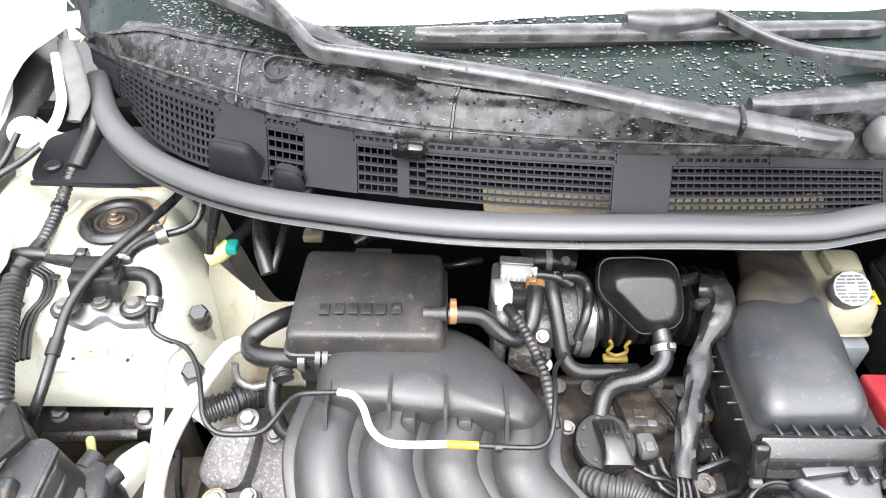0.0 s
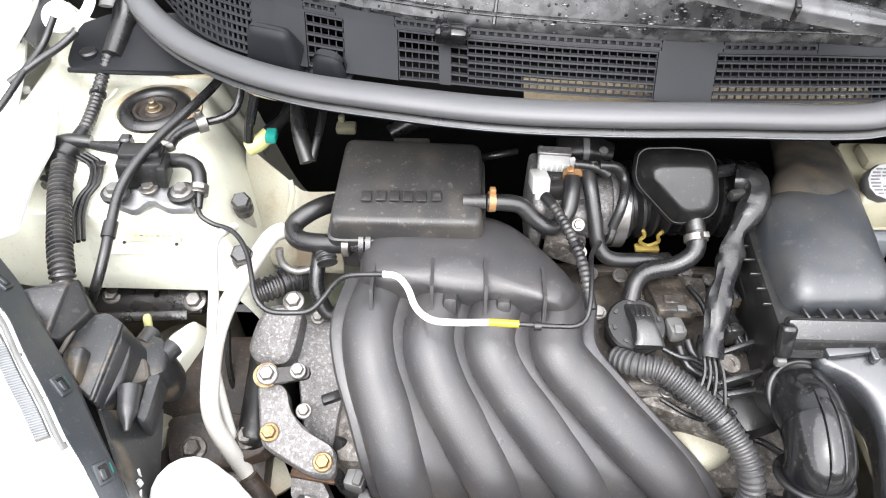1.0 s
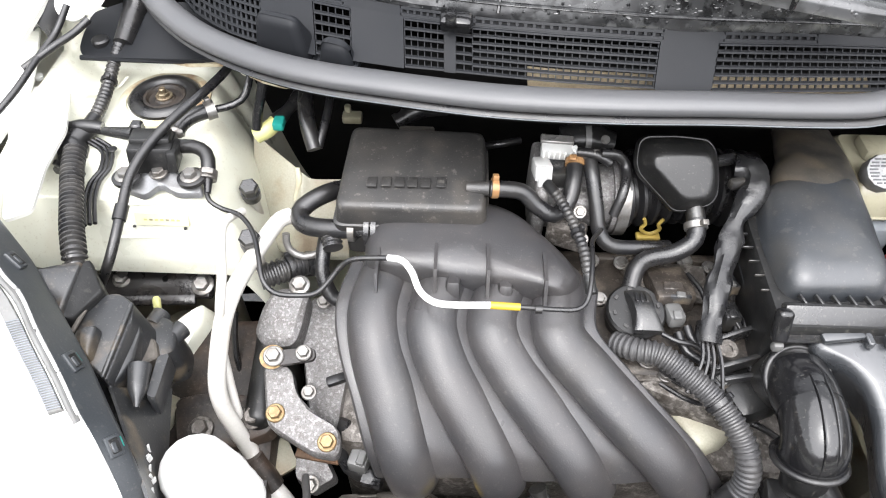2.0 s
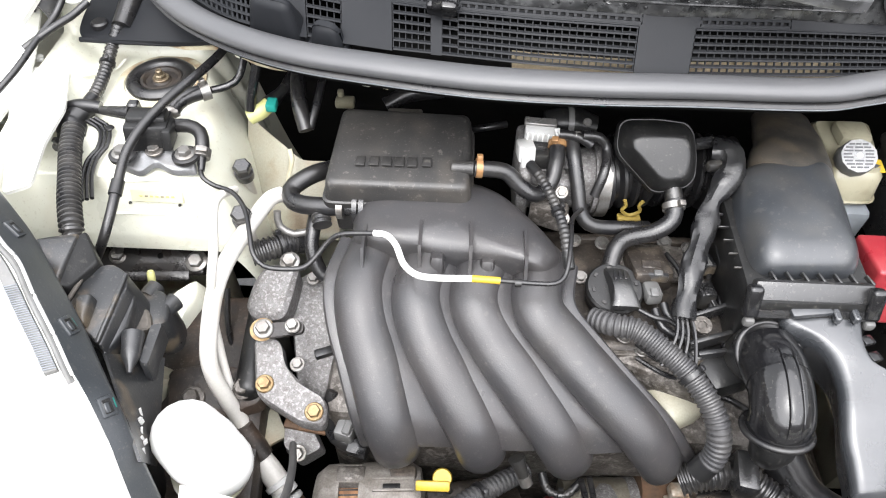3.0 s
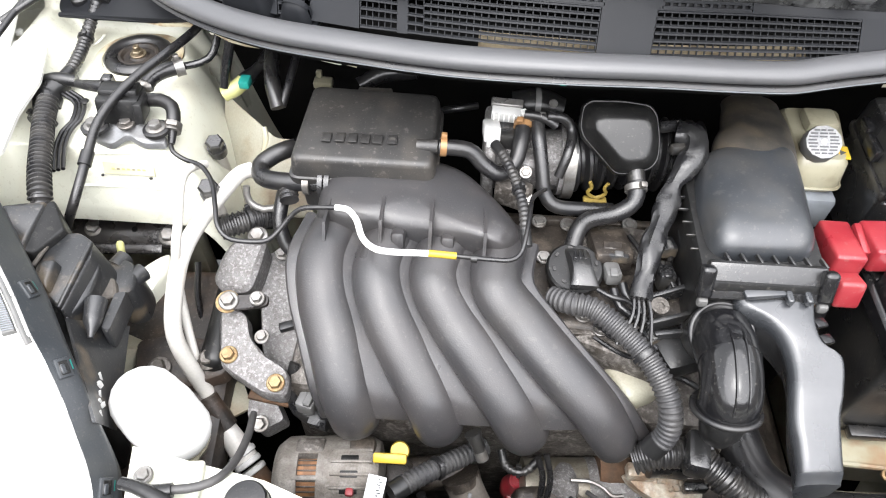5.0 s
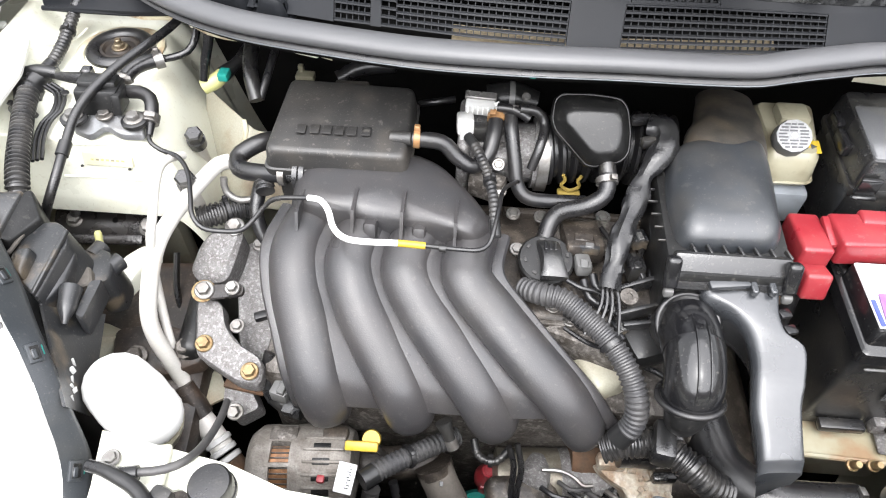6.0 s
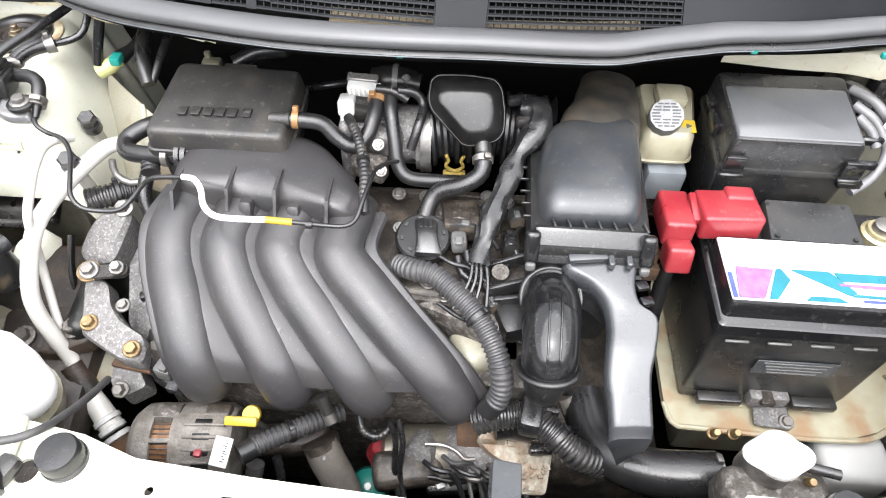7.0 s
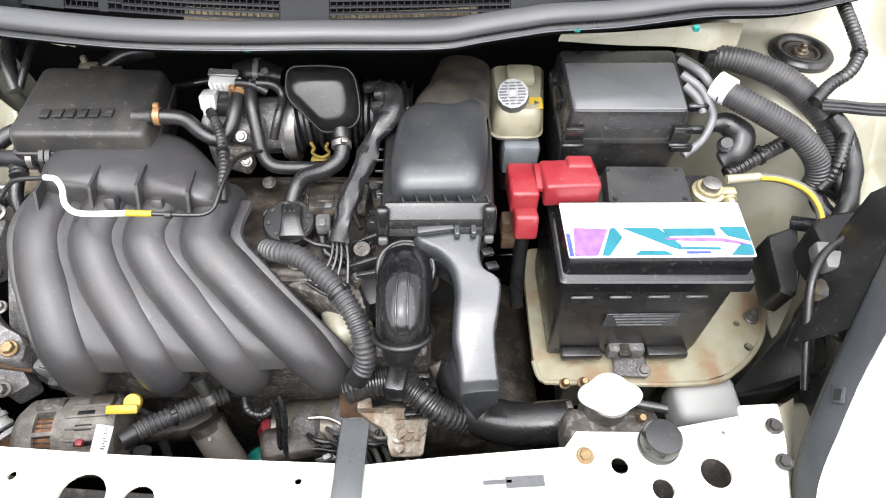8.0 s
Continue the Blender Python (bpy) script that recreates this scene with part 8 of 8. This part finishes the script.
part("rear_box", shell_box([(-0.601, 0.29, 0.902), (-0.594, 0.302, 0.893), (-0.574, 0.313, 0.886), (-0.572, 0.255, 0.884), (-0.582, 0.264, 0.888)], (-0.05, 0, 1), SH, 0.004, 3), HEADM, hb)
part("rear_side", shell_box([(-0.575, 0.314, 0.884), (-0.571, 0.319, 0.882), (-0.551, 0.29, 0.872), (-0.567, 0.256, 0.874), (-0.574, 0.256, 0.882)], (0.1, 0, 1), SH, 0.003, 2), BLACKP, hb)
top = part("top_box", shell_box([(-0.562, 0.288, 0.866), (-0.542, 0.294, 0.866), (-0.526, 0.284, 0.864), (-0.521, 0.268, 0.862), (-0.525, 0.206, 0.858), (-0.544, 0.220, 0.862), (-0.566, 0.246, 0.866)], (-0.05, -0.05, 1), SH, 0.006, 3), HEADM, hb)
part("moulded_hump", shell_box([(-0.557, 0.250, 0.868), (-0.543, 0.254, 0.868), (-0.541, 0.222, 0.864), (-0.551, 0.228, 0.866)], (-0.05, 0, 1), [(-0.004, -0.001), (0.004, 0.0), (0.0065, 0.002), (0.0072, 0.005)], 0.006, 4), HEADM, top)
part("edge_ridge", beam((-0.524, 0.280, 0.868), (-0.527, 0.208, 0.862), 0.004, 0.005, 0.0015), HEADM, top)
part("dusty_ledge", beam((-0.561, 0.286, 0.869), (-0.565, 0.247, 0.869), 0.004, 0.003, 0.001), DUSTBROWN, top, "dust-brown ledge")
part("side_step", shell_box([(-0.527, 0.282, 0.850), (-0.518, 0.267, 0.848), (-0.516, 0.236, 0.845), (-0.526, 0.204, 0.847), (-0.532, 0.215, 0.850)], (0.15, 0, 1), SH, 0.004, 2), HEADM, hb)
part("connector_body", shell_box([(-0.540, 0.288, 0.816), (-0.534, 0.306, 0.813), (-0.514, 0.304, 0.810), (-0.504, 0.289, 0.808), (-0.500, 0.266, 0.810), (-0.511, 0.257, 0.814), (-0.535, 0.268, 0.816)], (0.05, -0.1, 1), SH, 0.006, 3), HEADM, hb, "dusty black connector housing")
part("dirty_face", shell_box([(-0.539, 0.264, 0.826), (-0.516, 0.273, 0.824), (-0.507, 0.252, 0.822), (-0.528, 0.240, 0.825)], (0, -0.05, 1), [(-0.02, 0), (-0.002, 0), (0, 0.002)], 0.005, 3), DUSTBROWN, hb, "rust-brown dusty connector face")
part("small_connector", shell_box([(-0.503, 0.250, 0.832), (-0.494, 0.254, 0.829), (-0.492, 0.205, 0.832), (-0.500, 0.207, 0.834)], (0.1, 0, 1), [(-0.03, 0), (-0.002, 0), (0, 0.0015)], 0.003, 2), HEADM, hb)
part("cone_boot", tube([(-0.510, 0.232, 0.842), (-0.507, 0.215, 0.840), (-0.503, 0.195, 0.836)], [0.0100, 0.0085, 0.0025], 14, 0.004), HEADM, hb, "dusty rubber boot")
for a_, b_, r in (((-0.531, 0.296, 0.806), (-0.527, 0.312, 0.804), 0.0095), ((-0.512, 0.286, 0.800), (-0.505, 0.300, 0.798), 0.010)):
    part("socket", tube([a_, b_], r, 14), HEADM, hb, "dusty black bulb socket")
part("pin", lathe([(0.004, -0.006), (0.004, 0.012), (0.0028, 0.014)], (-0.535, 0.320, 0.800), (0, 0.5, 1), 12), PALEYEL, hb, "pale yellow adjuster pin")
def lamp_fin(u, v):
    return Vector((-0.528, 0.208, 0.846)).lerp(Vector((-0.466, 0.114, 0.842)), v).lerp(Vector((-0.502, 0.238, 0.790)).lerp(Vector((-0.484, 0.138, 0.770)), v), u)


part("inner_fin", grid(lamp_fin, 4, 16, 0.003, (1, 0, 0)), HEADM, hb, "thin black scuffed fin")
# white filler bottle
wb = thing("washer_bottle", (-0.43, 0.16, 0.66), "white plastic washer bottle with rounded filler cap", "washer bottle")
WC = Vector((-0.439, 0.147, 0.79))
part("cap", tube([(-0.452, 0.158, 0.795), (-0.440, 0.150, 0.787), (-0.424, 0.141, 0.776)], [0.0315, 0.0330, 0.0305], 32, 0.004, flat=(1.0, 0.92), round_end=True), WHITEP, wb)
part("neck", tube([WC - Vector((0, 0, 0.04)), WC - Vector((0.03, -0.02, 0.14)), WC - Vector((0.05, -0.05, 0.25))], [0.036, 0.0256, 0.04], 20), CREAMP, wb)
part("body", tube([(-0.538, 0.26, 0.72), (-0.547, 0.235, 0.69), (-0.543, 0.209, 0.66)], [0.02, 0.0224, 0.028], 16), PAINT_LOW, wb)
# clutter below: rail bolts, brown metal, wire to the front
for p in [(-0.436, 0.241, 0.728), (-0.488, 0.229, 0.722)]:
    solo("rail_bolt", hexhead(p, (0, -0.2, 1), 0.0088, 0.0096), CAST_DARK, "dirty steel flange bolt on the chassis rail", "bolt", "chassis rail bolts")
solo("pale_plate", slab([(-0.462, 0.250, 0.68), (-0.418, 0.256, 0.68), (-0.392, 0.212, 0.68), (-0.420, 0.192, 0.68), (-0.450, 0.205, 0.68)], [(-0.428, 0.225, 0.0065)], 0.004, 0.680), PAINT_LOW, "dark, brown-blotched cream plate behind the pipes", "plate")
H = [(-0.371, 0.179, 0.735), (-0.358, 0.141, 0.775), (-0.35, 0.102, 0.815), (-0.352, 0.078, 0.838), (-0.367, 0.068, 0.842), (-0.388, 0.064, 0.843)]
wr = thing("bonnet_cable", H[0], "black cable looping to the front corner", "cable")
part("cable", tube(H, 0.0036, 12), DUSTYR, wr)
part("sleeve", tube([(-0.383, 0.064, 0.843), (-0.393, 0.062, 0.843), (-0.401, 0.061, 0.843)], 0.0062, 12, jitter=0.05), TAPE, wr)
ch = thing("corner_hose", (-0.414, 0.066, 0.842), "black taped hose over the front corner", "hose")
part("hose", tube([(-0.424, 0.067, 0.842), (-0.41, 0.064, 0.845), (-0.394, 0.058, 0.846), (-0.378, 0.05, 0.846), (-0.365, 0.038, 0.846), (-0.355, 0.024, 0.846)], [0.0050, 0.0058, 0.0060, 0.0060], 14, 0.005, jitter=0.05), TAPE, ch)
part("clip", rbox((-0.363, 0.044, 0.838), (0.018, 0.026, 0.014), 0.005, 2, (0, 0, -20)), PLASTIC, ch, "black hose clip")

solo("arch_corner", shell_box([(-0.544, 0.348, 0.742), (-0.516, 0.369, 0.747), (-0.513, 0.348, 0.737), (-0.534, 0.295, 0.722), (-0.549, 0.297, 0.722), (-0.548, 0.324, 0.732)], (-0.2, -0.3, 1), [(-0.03, 0), (-0.004, 0), (0, 0.004)], 0.010), PAINT, "cream corner of the inner wheel arch", "wheel arch", kind="structure")

for k in range(7):
    q_ = lamp_fin(0.42 - 0.02 * k, 0.56 + 0.055 * k) + Vector((0.0034, 0, 0.001))
    solo("paint_scuff", rbox(q_ + Vector((0, 0.0025 * math.sin(4.1 * k), 0.003 * math.sin(7.3 * k))), (0.0014, 0.0026 + 0.0010 * (k % 3), 0.0130 - 0.0024 * (k * 3 % 4)), 0.0005, 1, (-14 + 12 * math.sin(3.7 * k), 0, -20)), CONNECT, "white paint scuff on the headlamp fin", "scuff", "paint scuffs")


# ---------- cowl, bonnet seal, windscreen, wipers ----------
TOP = [(-0.657, 0.775, 0.985), (-0.606, 0.73, 0.99), (-0.543, 0.678, 0.996), (-0.494, 0.645, 1), (-0.451, 0.615, 1.004), (-0.391, 0.577, 1.01), (-0.35, 0.558, 1.013), (-0.294, 0.533, 1.018), (-0.255, 0.522, 1.02), (-0.227, 0.512, 1.022), (-0.15, 0.499, 1.025), (-0.055, 0.489, 1.027), (-0.001, 0.487, 1.028), (0.081, 0.485, 1.03), (0.186, 0.482, 1.03)]
FOOT = [(-0.678, 0.807, 0.95), (-0.606, 0.711, 0.952), (-0.526, 0.602, 0.956), (-0.473, 0.556, 0.963), (-0.435, 0.534, 0.968), (-0.382, 0.516, 0.972), (-0.345, 0.504, 0.975), (-0.291, 0.488, 0.979), (-0.253, 0.481, 0.981), (-0.225, 0.476, 0.982), (-0.15, 0.464, 0.984), (-0.057, 0.457, 0.985), (-0.004, 0.454, 0.986), (0.083, 0.452, 0.99), (0.187, 0.452, 0.996)]
MIRROR = ((0.30, 0.495, 1.029), (0.40, 0.53, 1.02), (0.52, 0.59, 1.005), (0.62, 0.69, 0.985))
TOP += list(MIRROR)
FOOT += [(x, y - 0.02, z - 0.04) for x, y, z in MIRROR]
MARKS = [160, 205, 270, 330, 385, 470, 535, 630, 700, 752, 900, 1088, 1195, 1360, 1568, 1760, 1950, 2150, 2350]


def cowl_at(s, v, depth=0.0):
    """A point of the grille face: s along it, v from the foot to the top, depth behind it."""
    for i in range(len(MARKS) - 1):
        if s <= MARKS[i + 1] or i == len(MARKS) - 2:
            f = (s - MARKS[i]) / (MARKS[i + 1] - MARKS[i])
            a = Vector(FOOT[i]).lerp(Vector(FOOT[i + 1]), f)
            b = Vector(TOP[i]).lerp(Vector(TOP[i + 1]), f)
            return a.lerp(b, v) + Vector((0, depth, -0.1 * depth))


def ribbon(s0, s1, v0, v1, d0=0.0, d1=0.004, n=1):
    rings = []
    for k in range(n + 1):
        s = s0 + (s1 - s0) * k / n
        rings.append([cowl_at(s, v0, d0), cowl_at(s, v1, d0), cowl_at(s, v1, d1), cowl_at(s, v0, d1)])
    return loft(rings)


cowl = thing("cowl_panel", (0, 0.52, 0.97), "grey-black plastic scuttle panel with vent grilles, beaded with rain", "cowl panel", kind="structure")


def grille(s0, s1, cols, rows, v0=0.04, v1=0.80, thin=0.0145, fat=0.13):
    bms = []
    for r in range(rows + 1):
        v = v0 + (v1 - v0) * r / rows
        bms.append(ribbon(s0, s1, v - thin, v + thin, -0.0012, 0.003, max(2, cols // 3)))
    w = (s1 - s0) / cols * fat
    for c in range(cols + 1):
        s = s0 + (s1 - s0) * c / cols
        bms.append(ribbon(s - w / 2, s + w / 2, v0, v1, 0.0016, 0.0050, 1))
    part("grille", join(*bms), COWL, cowl, "open lattice vent")


def solid(s0, s1, v0, v1, n):
    part("panel", ribbon(s0, s1, v0, v1, 0.0, 0.004, n), COWL, cowl)


def slots(s0, s1, cols):
    bms = [ribbon(s0, s1, 0.842, 0.888, 0, 0.006, 8), ribbon(s0, s1, 0.950, 1.0, 0, 0.006, 8)]
    w = (s1 - s0) / cols * 0.36
    for c in range(cols + 1):
        s = s0 + (s1 - s0) * c / cols
        bms.append(ribbon(s - w / 2, s + w / 2, 0.88, 0.955, 0.0008, 0.006, 1))
    part("slot_row", join(*bms), COWL, cowl, "row of small square drain slots")


grille(208, 378, 19, 7, 0.04, 0.84, 0.009, 0.42)
for s0, s1, cols, rows in ((472, 536, 5, 5), (632, 702, 6, 5), (722, 752, 2, 5), (752, 1086, 24, 6), (1192, 1560, 27, 6)):
    grille(s0, s1, cols, rows)
for s0, s1, n in ((160, 206, 4), (380, 470, 5), (538, 630, 5), (702, 722, 2), (1088, 1190, 4), (1562, 2350, 14)):
    solid(s0, s1, 0.0, 0.84, n)
for s0, s1, cols in ((160, 388, 20), (470, 524, 5), (627, 697, 6), (756, 1090, 22), (1200, 1362, 11)):
    slots(s0, s1, cols)
for s0, s1, n in ((390, 468, 4), (526, 625, 4), (699, 754, 3), (1092, 1198, 4), (1364, 2350, 20)):
    solid(s0, s1, 0.84, 1.0, n)
# strip between grille and slots
for s0, s1 in ((206, 380), (470, 538), (630, 702), (722, 1088), (1190, 1562)):
    part("panel", ribbon(s0, s1, 0.80, 0.842, 0.0005, 0.004, 12), COWL, cowl)
# two moulded covers on the grille
for c, w, h, d in (((-0.416, 0.534, 0.983), 0.066, 0.052, 0.040), ((-0.359, 0.511, 0.98), 0.040, 0.030, 0.030)):
    cov = part("cover", rbox(c, (w, d, h), 0.009, 4, (14, 0, -18), (0.66, 0.35)), COWL, cowl, "moulded drain cover")
    part("cover_rim", rbox(Vector(c) + Vector((0, -0.002, -h * 0.42)), (w * 1.12, d * 0.9, 0.006), 0.0025, 2, (14, 0, -18)), COWL, cov)
# washer nozzle
part("washer_nozzle", join(rbox((-0.242, 0.501, 1.022), (0.030, 0.016, 0.016), 0.004, 2, (20, 0, -6)), rbox((-0.247, 0.495, 1.03), (0.010, 0.014, 0.014), 0.003, 2)), GLOSSY, cowl, "glossy black washer nozzle")
# beige ledge behind the grille
solo("cowl_ledge", grid(lambda u, v: tuple(cowl_at(860 + 640 * u, -0.50 + 0.30 * v, 0.030 + 0.02 * v)), 60, 6, 0.003), TAN, "beige inner ledge behind the vent grille", "ledge", kind="structure")
solo("cowl_well", grid(lambda u, v: tuple(cowl_at(165 + 2150 * u, -0.1 + 1.0 * v, 0.09)), 60, 4, 0.003, (0, 1, 0)), VOID, "inside of the scuttle well, shade painted black", "scuttle well", kind="structure")

solo("cowl_well_side", grid(lambda u, v: tuple(cowl_at(120 + 330 * u, -0.1 + 1.05 * v) + Vector((0.06 - 0.03 * u, 0.03 + 0.055 * u, 0))), 24, 4, 0.003, (0.5, 1, 0)), VOID, "side of the scuttle well, shade painted black", "scuttle well", kind="structure")
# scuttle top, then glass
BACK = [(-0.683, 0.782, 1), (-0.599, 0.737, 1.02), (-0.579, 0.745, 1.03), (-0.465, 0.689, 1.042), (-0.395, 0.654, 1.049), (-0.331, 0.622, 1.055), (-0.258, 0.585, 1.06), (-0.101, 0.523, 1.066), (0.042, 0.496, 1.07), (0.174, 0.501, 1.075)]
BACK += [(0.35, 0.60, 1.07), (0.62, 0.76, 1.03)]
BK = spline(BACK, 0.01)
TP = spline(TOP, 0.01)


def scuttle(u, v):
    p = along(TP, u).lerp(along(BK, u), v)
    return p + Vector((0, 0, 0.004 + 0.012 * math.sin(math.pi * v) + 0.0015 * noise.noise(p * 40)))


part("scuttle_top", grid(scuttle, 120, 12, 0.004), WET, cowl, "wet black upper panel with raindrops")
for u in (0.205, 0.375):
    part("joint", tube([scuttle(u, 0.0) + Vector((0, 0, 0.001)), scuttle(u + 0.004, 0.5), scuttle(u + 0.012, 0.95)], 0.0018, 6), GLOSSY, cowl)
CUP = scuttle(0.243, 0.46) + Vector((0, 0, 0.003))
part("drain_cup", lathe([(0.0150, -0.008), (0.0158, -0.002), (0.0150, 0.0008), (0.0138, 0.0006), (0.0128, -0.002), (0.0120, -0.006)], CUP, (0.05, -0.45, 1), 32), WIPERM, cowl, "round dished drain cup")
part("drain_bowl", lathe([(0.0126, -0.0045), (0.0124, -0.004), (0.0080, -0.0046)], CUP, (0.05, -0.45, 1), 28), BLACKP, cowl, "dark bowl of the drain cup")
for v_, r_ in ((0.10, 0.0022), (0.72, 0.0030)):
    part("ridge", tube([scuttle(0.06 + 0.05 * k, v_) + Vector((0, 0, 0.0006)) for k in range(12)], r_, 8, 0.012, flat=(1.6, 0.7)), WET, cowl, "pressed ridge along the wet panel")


# white base colour stands in for the sky reflected in the glass
PALEGLASS = mat("sky_white_glass", (0.55, 0.55, 0.55), 0.12, second=(0.62, 0.62, 0.62), amount=0.6, scale=15, bump=0.15, bscale=140)
# line on the glass above which the mirrored white sky is painted
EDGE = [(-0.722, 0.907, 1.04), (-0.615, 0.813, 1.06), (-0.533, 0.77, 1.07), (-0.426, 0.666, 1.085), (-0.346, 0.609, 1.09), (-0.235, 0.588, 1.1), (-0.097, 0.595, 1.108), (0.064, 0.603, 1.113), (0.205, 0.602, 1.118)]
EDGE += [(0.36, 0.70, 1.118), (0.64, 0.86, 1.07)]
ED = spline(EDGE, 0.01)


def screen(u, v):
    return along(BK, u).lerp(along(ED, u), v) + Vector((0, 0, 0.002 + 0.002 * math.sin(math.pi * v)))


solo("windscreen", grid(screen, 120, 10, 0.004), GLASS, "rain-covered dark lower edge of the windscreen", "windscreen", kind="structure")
solo("windscreen_upper", grid(lambda u, v: along(ED, u) + Vector((0, 0.6 * v, 0.30 * v + 0.002)), 120, 12, 0.004), PALEGLASS, "rain-covered windscreen glass, white sky reflection painted on", "windscreen", kind="structure")

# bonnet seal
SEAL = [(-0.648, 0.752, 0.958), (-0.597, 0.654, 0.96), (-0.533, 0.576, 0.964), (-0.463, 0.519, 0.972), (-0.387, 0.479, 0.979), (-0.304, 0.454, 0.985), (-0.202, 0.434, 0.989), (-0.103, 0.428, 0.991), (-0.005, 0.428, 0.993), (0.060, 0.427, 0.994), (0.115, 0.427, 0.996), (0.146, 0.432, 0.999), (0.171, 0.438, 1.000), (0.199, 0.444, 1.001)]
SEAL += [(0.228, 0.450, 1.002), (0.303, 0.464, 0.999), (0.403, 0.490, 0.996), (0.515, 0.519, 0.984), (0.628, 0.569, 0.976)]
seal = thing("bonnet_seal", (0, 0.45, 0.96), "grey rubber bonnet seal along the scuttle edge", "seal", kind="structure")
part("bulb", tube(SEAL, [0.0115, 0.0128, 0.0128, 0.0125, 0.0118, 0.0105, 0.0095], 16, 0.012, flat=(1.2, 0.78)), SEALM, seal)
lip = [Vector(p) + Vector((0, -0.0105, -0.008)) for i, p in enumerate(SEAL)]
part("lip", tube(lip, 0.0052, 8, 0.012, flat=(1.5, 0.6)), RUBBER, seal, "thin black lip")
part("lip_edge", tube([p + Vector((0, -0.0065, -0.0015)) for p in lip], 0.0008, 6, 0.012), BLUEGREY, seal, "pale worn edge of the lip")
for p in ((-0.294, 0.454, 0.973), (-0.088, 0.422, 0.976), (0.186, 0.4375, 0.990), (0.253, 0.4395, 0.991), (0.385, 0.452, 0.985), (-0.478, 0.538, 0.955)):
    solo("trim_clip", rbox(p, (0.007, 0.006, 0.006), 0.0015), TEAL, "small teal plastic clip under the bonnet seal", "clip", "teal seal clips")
solo("scuttle_underside", grid(lambda u, v: along(spline(lip, 0.02), u) + Vector((0, 0.004 + 0.20 * v, -0.010 - 0.045 * v)), 60, 6, 0.003), VOID, "underside of the scuttle, shade painted black", "scuttle", kind="structure")

# wipers
def wiper(name_label, arm, blade, knuckle):
    w = thing("wiper", arm[0][-1], name_label, "wiper", "windscreen wipers")
    part("arm", bar(arm[0], arm[1], arm[2]), WIPERM, w, "wet black metal arm")
    part("blade", bar(blade, [0.018, 0.024, 0.024, 0.018], 0.010), WIPERM, w, "flat rubber-edged blade")
    part("rubber", beam(Vector(blade[0]) - Vector((0, 0.002, 0.009)), Vector(blade[1]) - Vector((0, 0.002, 0.009)), 0.006, 0.008, 0.001), RUBBER, w)
    if knuckle:
        part("knuckle", bar(knuckle, [0.026, 0.032, 0.024], 0.018), WIPERM, w, "moulded blade clip")
    return w


A = [(-0.406, 0.651, 1.115), (-0.368, 0.596, 1.112), (-0.342, 0.554, 1.109), (-0.321, 0.524, 1.106), (-0.292, 0.523, 1.102), (-0.212, 0.511, 1.098), (-0.109, 0.491, 1.092), (-0.019, 0.467, 1.086), (0.071, 0.451, 1.078), (0.118, 0.447, 1.072)]
parked = wiper("wet black wiper parked across the scuttle",
      (A, [0.009, 0.010, 0.012, 0.018, 0.020, 0.023, 0.026, 0.026], 0.014),
      [(-0.485, 0.697, 1.1), (-0.236, 0.536, 1.08)], None)
part("hinge", rbox((0.030, 0.455, 1.0835), (0.005, 0.026, 0.015), 0.002, 2, (8, 0, -12)), GLOSSY, parked, "small black hinge across the arm")
B = [(0.033, 0.569, 1.125), (0.09, 0.523, 1.115), (0.187, 0.523, 1.105), (0.276, 0.533, 1.09)]
wiper("wet black wiper lying on the windscreen glass",
      (B, [0.008, 0.009, 0.020, 0.022], 0.010),
      [(-0.237, 0.561, 1.105), (0.187, 0.57, 1.115)], [(-0.049, 0.566, 1.118), (0.036, 0.574, 1.118)])
solo("wiper_link", bar([(0.045, 0.48, 1.083), (0.182, 0.498, 1.09)], [0.018, 0.026, 0.026], 0.014), WIPERM, "wet black wiper link near the pivot", "wiper link")
solo("pivot_cap", rbox((0.168, 0.474, 1.06), (0.030, 0.030, 0.034), 0.012, 4, (20, 0, 0)), GREYC, "pale grey wiper pivot cap", "wiper cap")

# raindrops
ball = bmesh.new()
bmesh.ops.create_icosphere(ball, subdivisions=1, radius=1)
BALL = [v.co.copy() for v in ball.verts]
TRIS = [[v.index for v in f.verts] for f in ball.faces]
ball.free()
rnd = random.Random(5)
pts, tris = [], []
for i in range(4200):
    u = 0.12 + 0.5 * rnd.random()
    p = scuttle(u, 0.05 + 0.9 * rnd.random()) if rnd.random() < 0.22 else screen(u, rnd.random() ** 1.3) + Vector((0, 0, 0.001))
    r = 0.0005 + 0.0016 * rnd.random() ** 3
    w = r * (1 + rnd.random())
    k = len(pts)
    pts += [(p.x + v.x * w, p.y + v.y * r, p.z + v.z * r * 0.45) for v in BALL]
    tris += [[k + a for a in t] for t in TRIS]
me = bpy.data.meshes.new("raindrops")
me.from_pydata(pts, [], tris)
me.polygons.foreach_set("use_smooth", [True] * len(tris))
me.materials.append(WATER)
tagged(new("raindrops", me), "scattered raindrops on the scuttle and glass", "raindrops", kind="stuff")
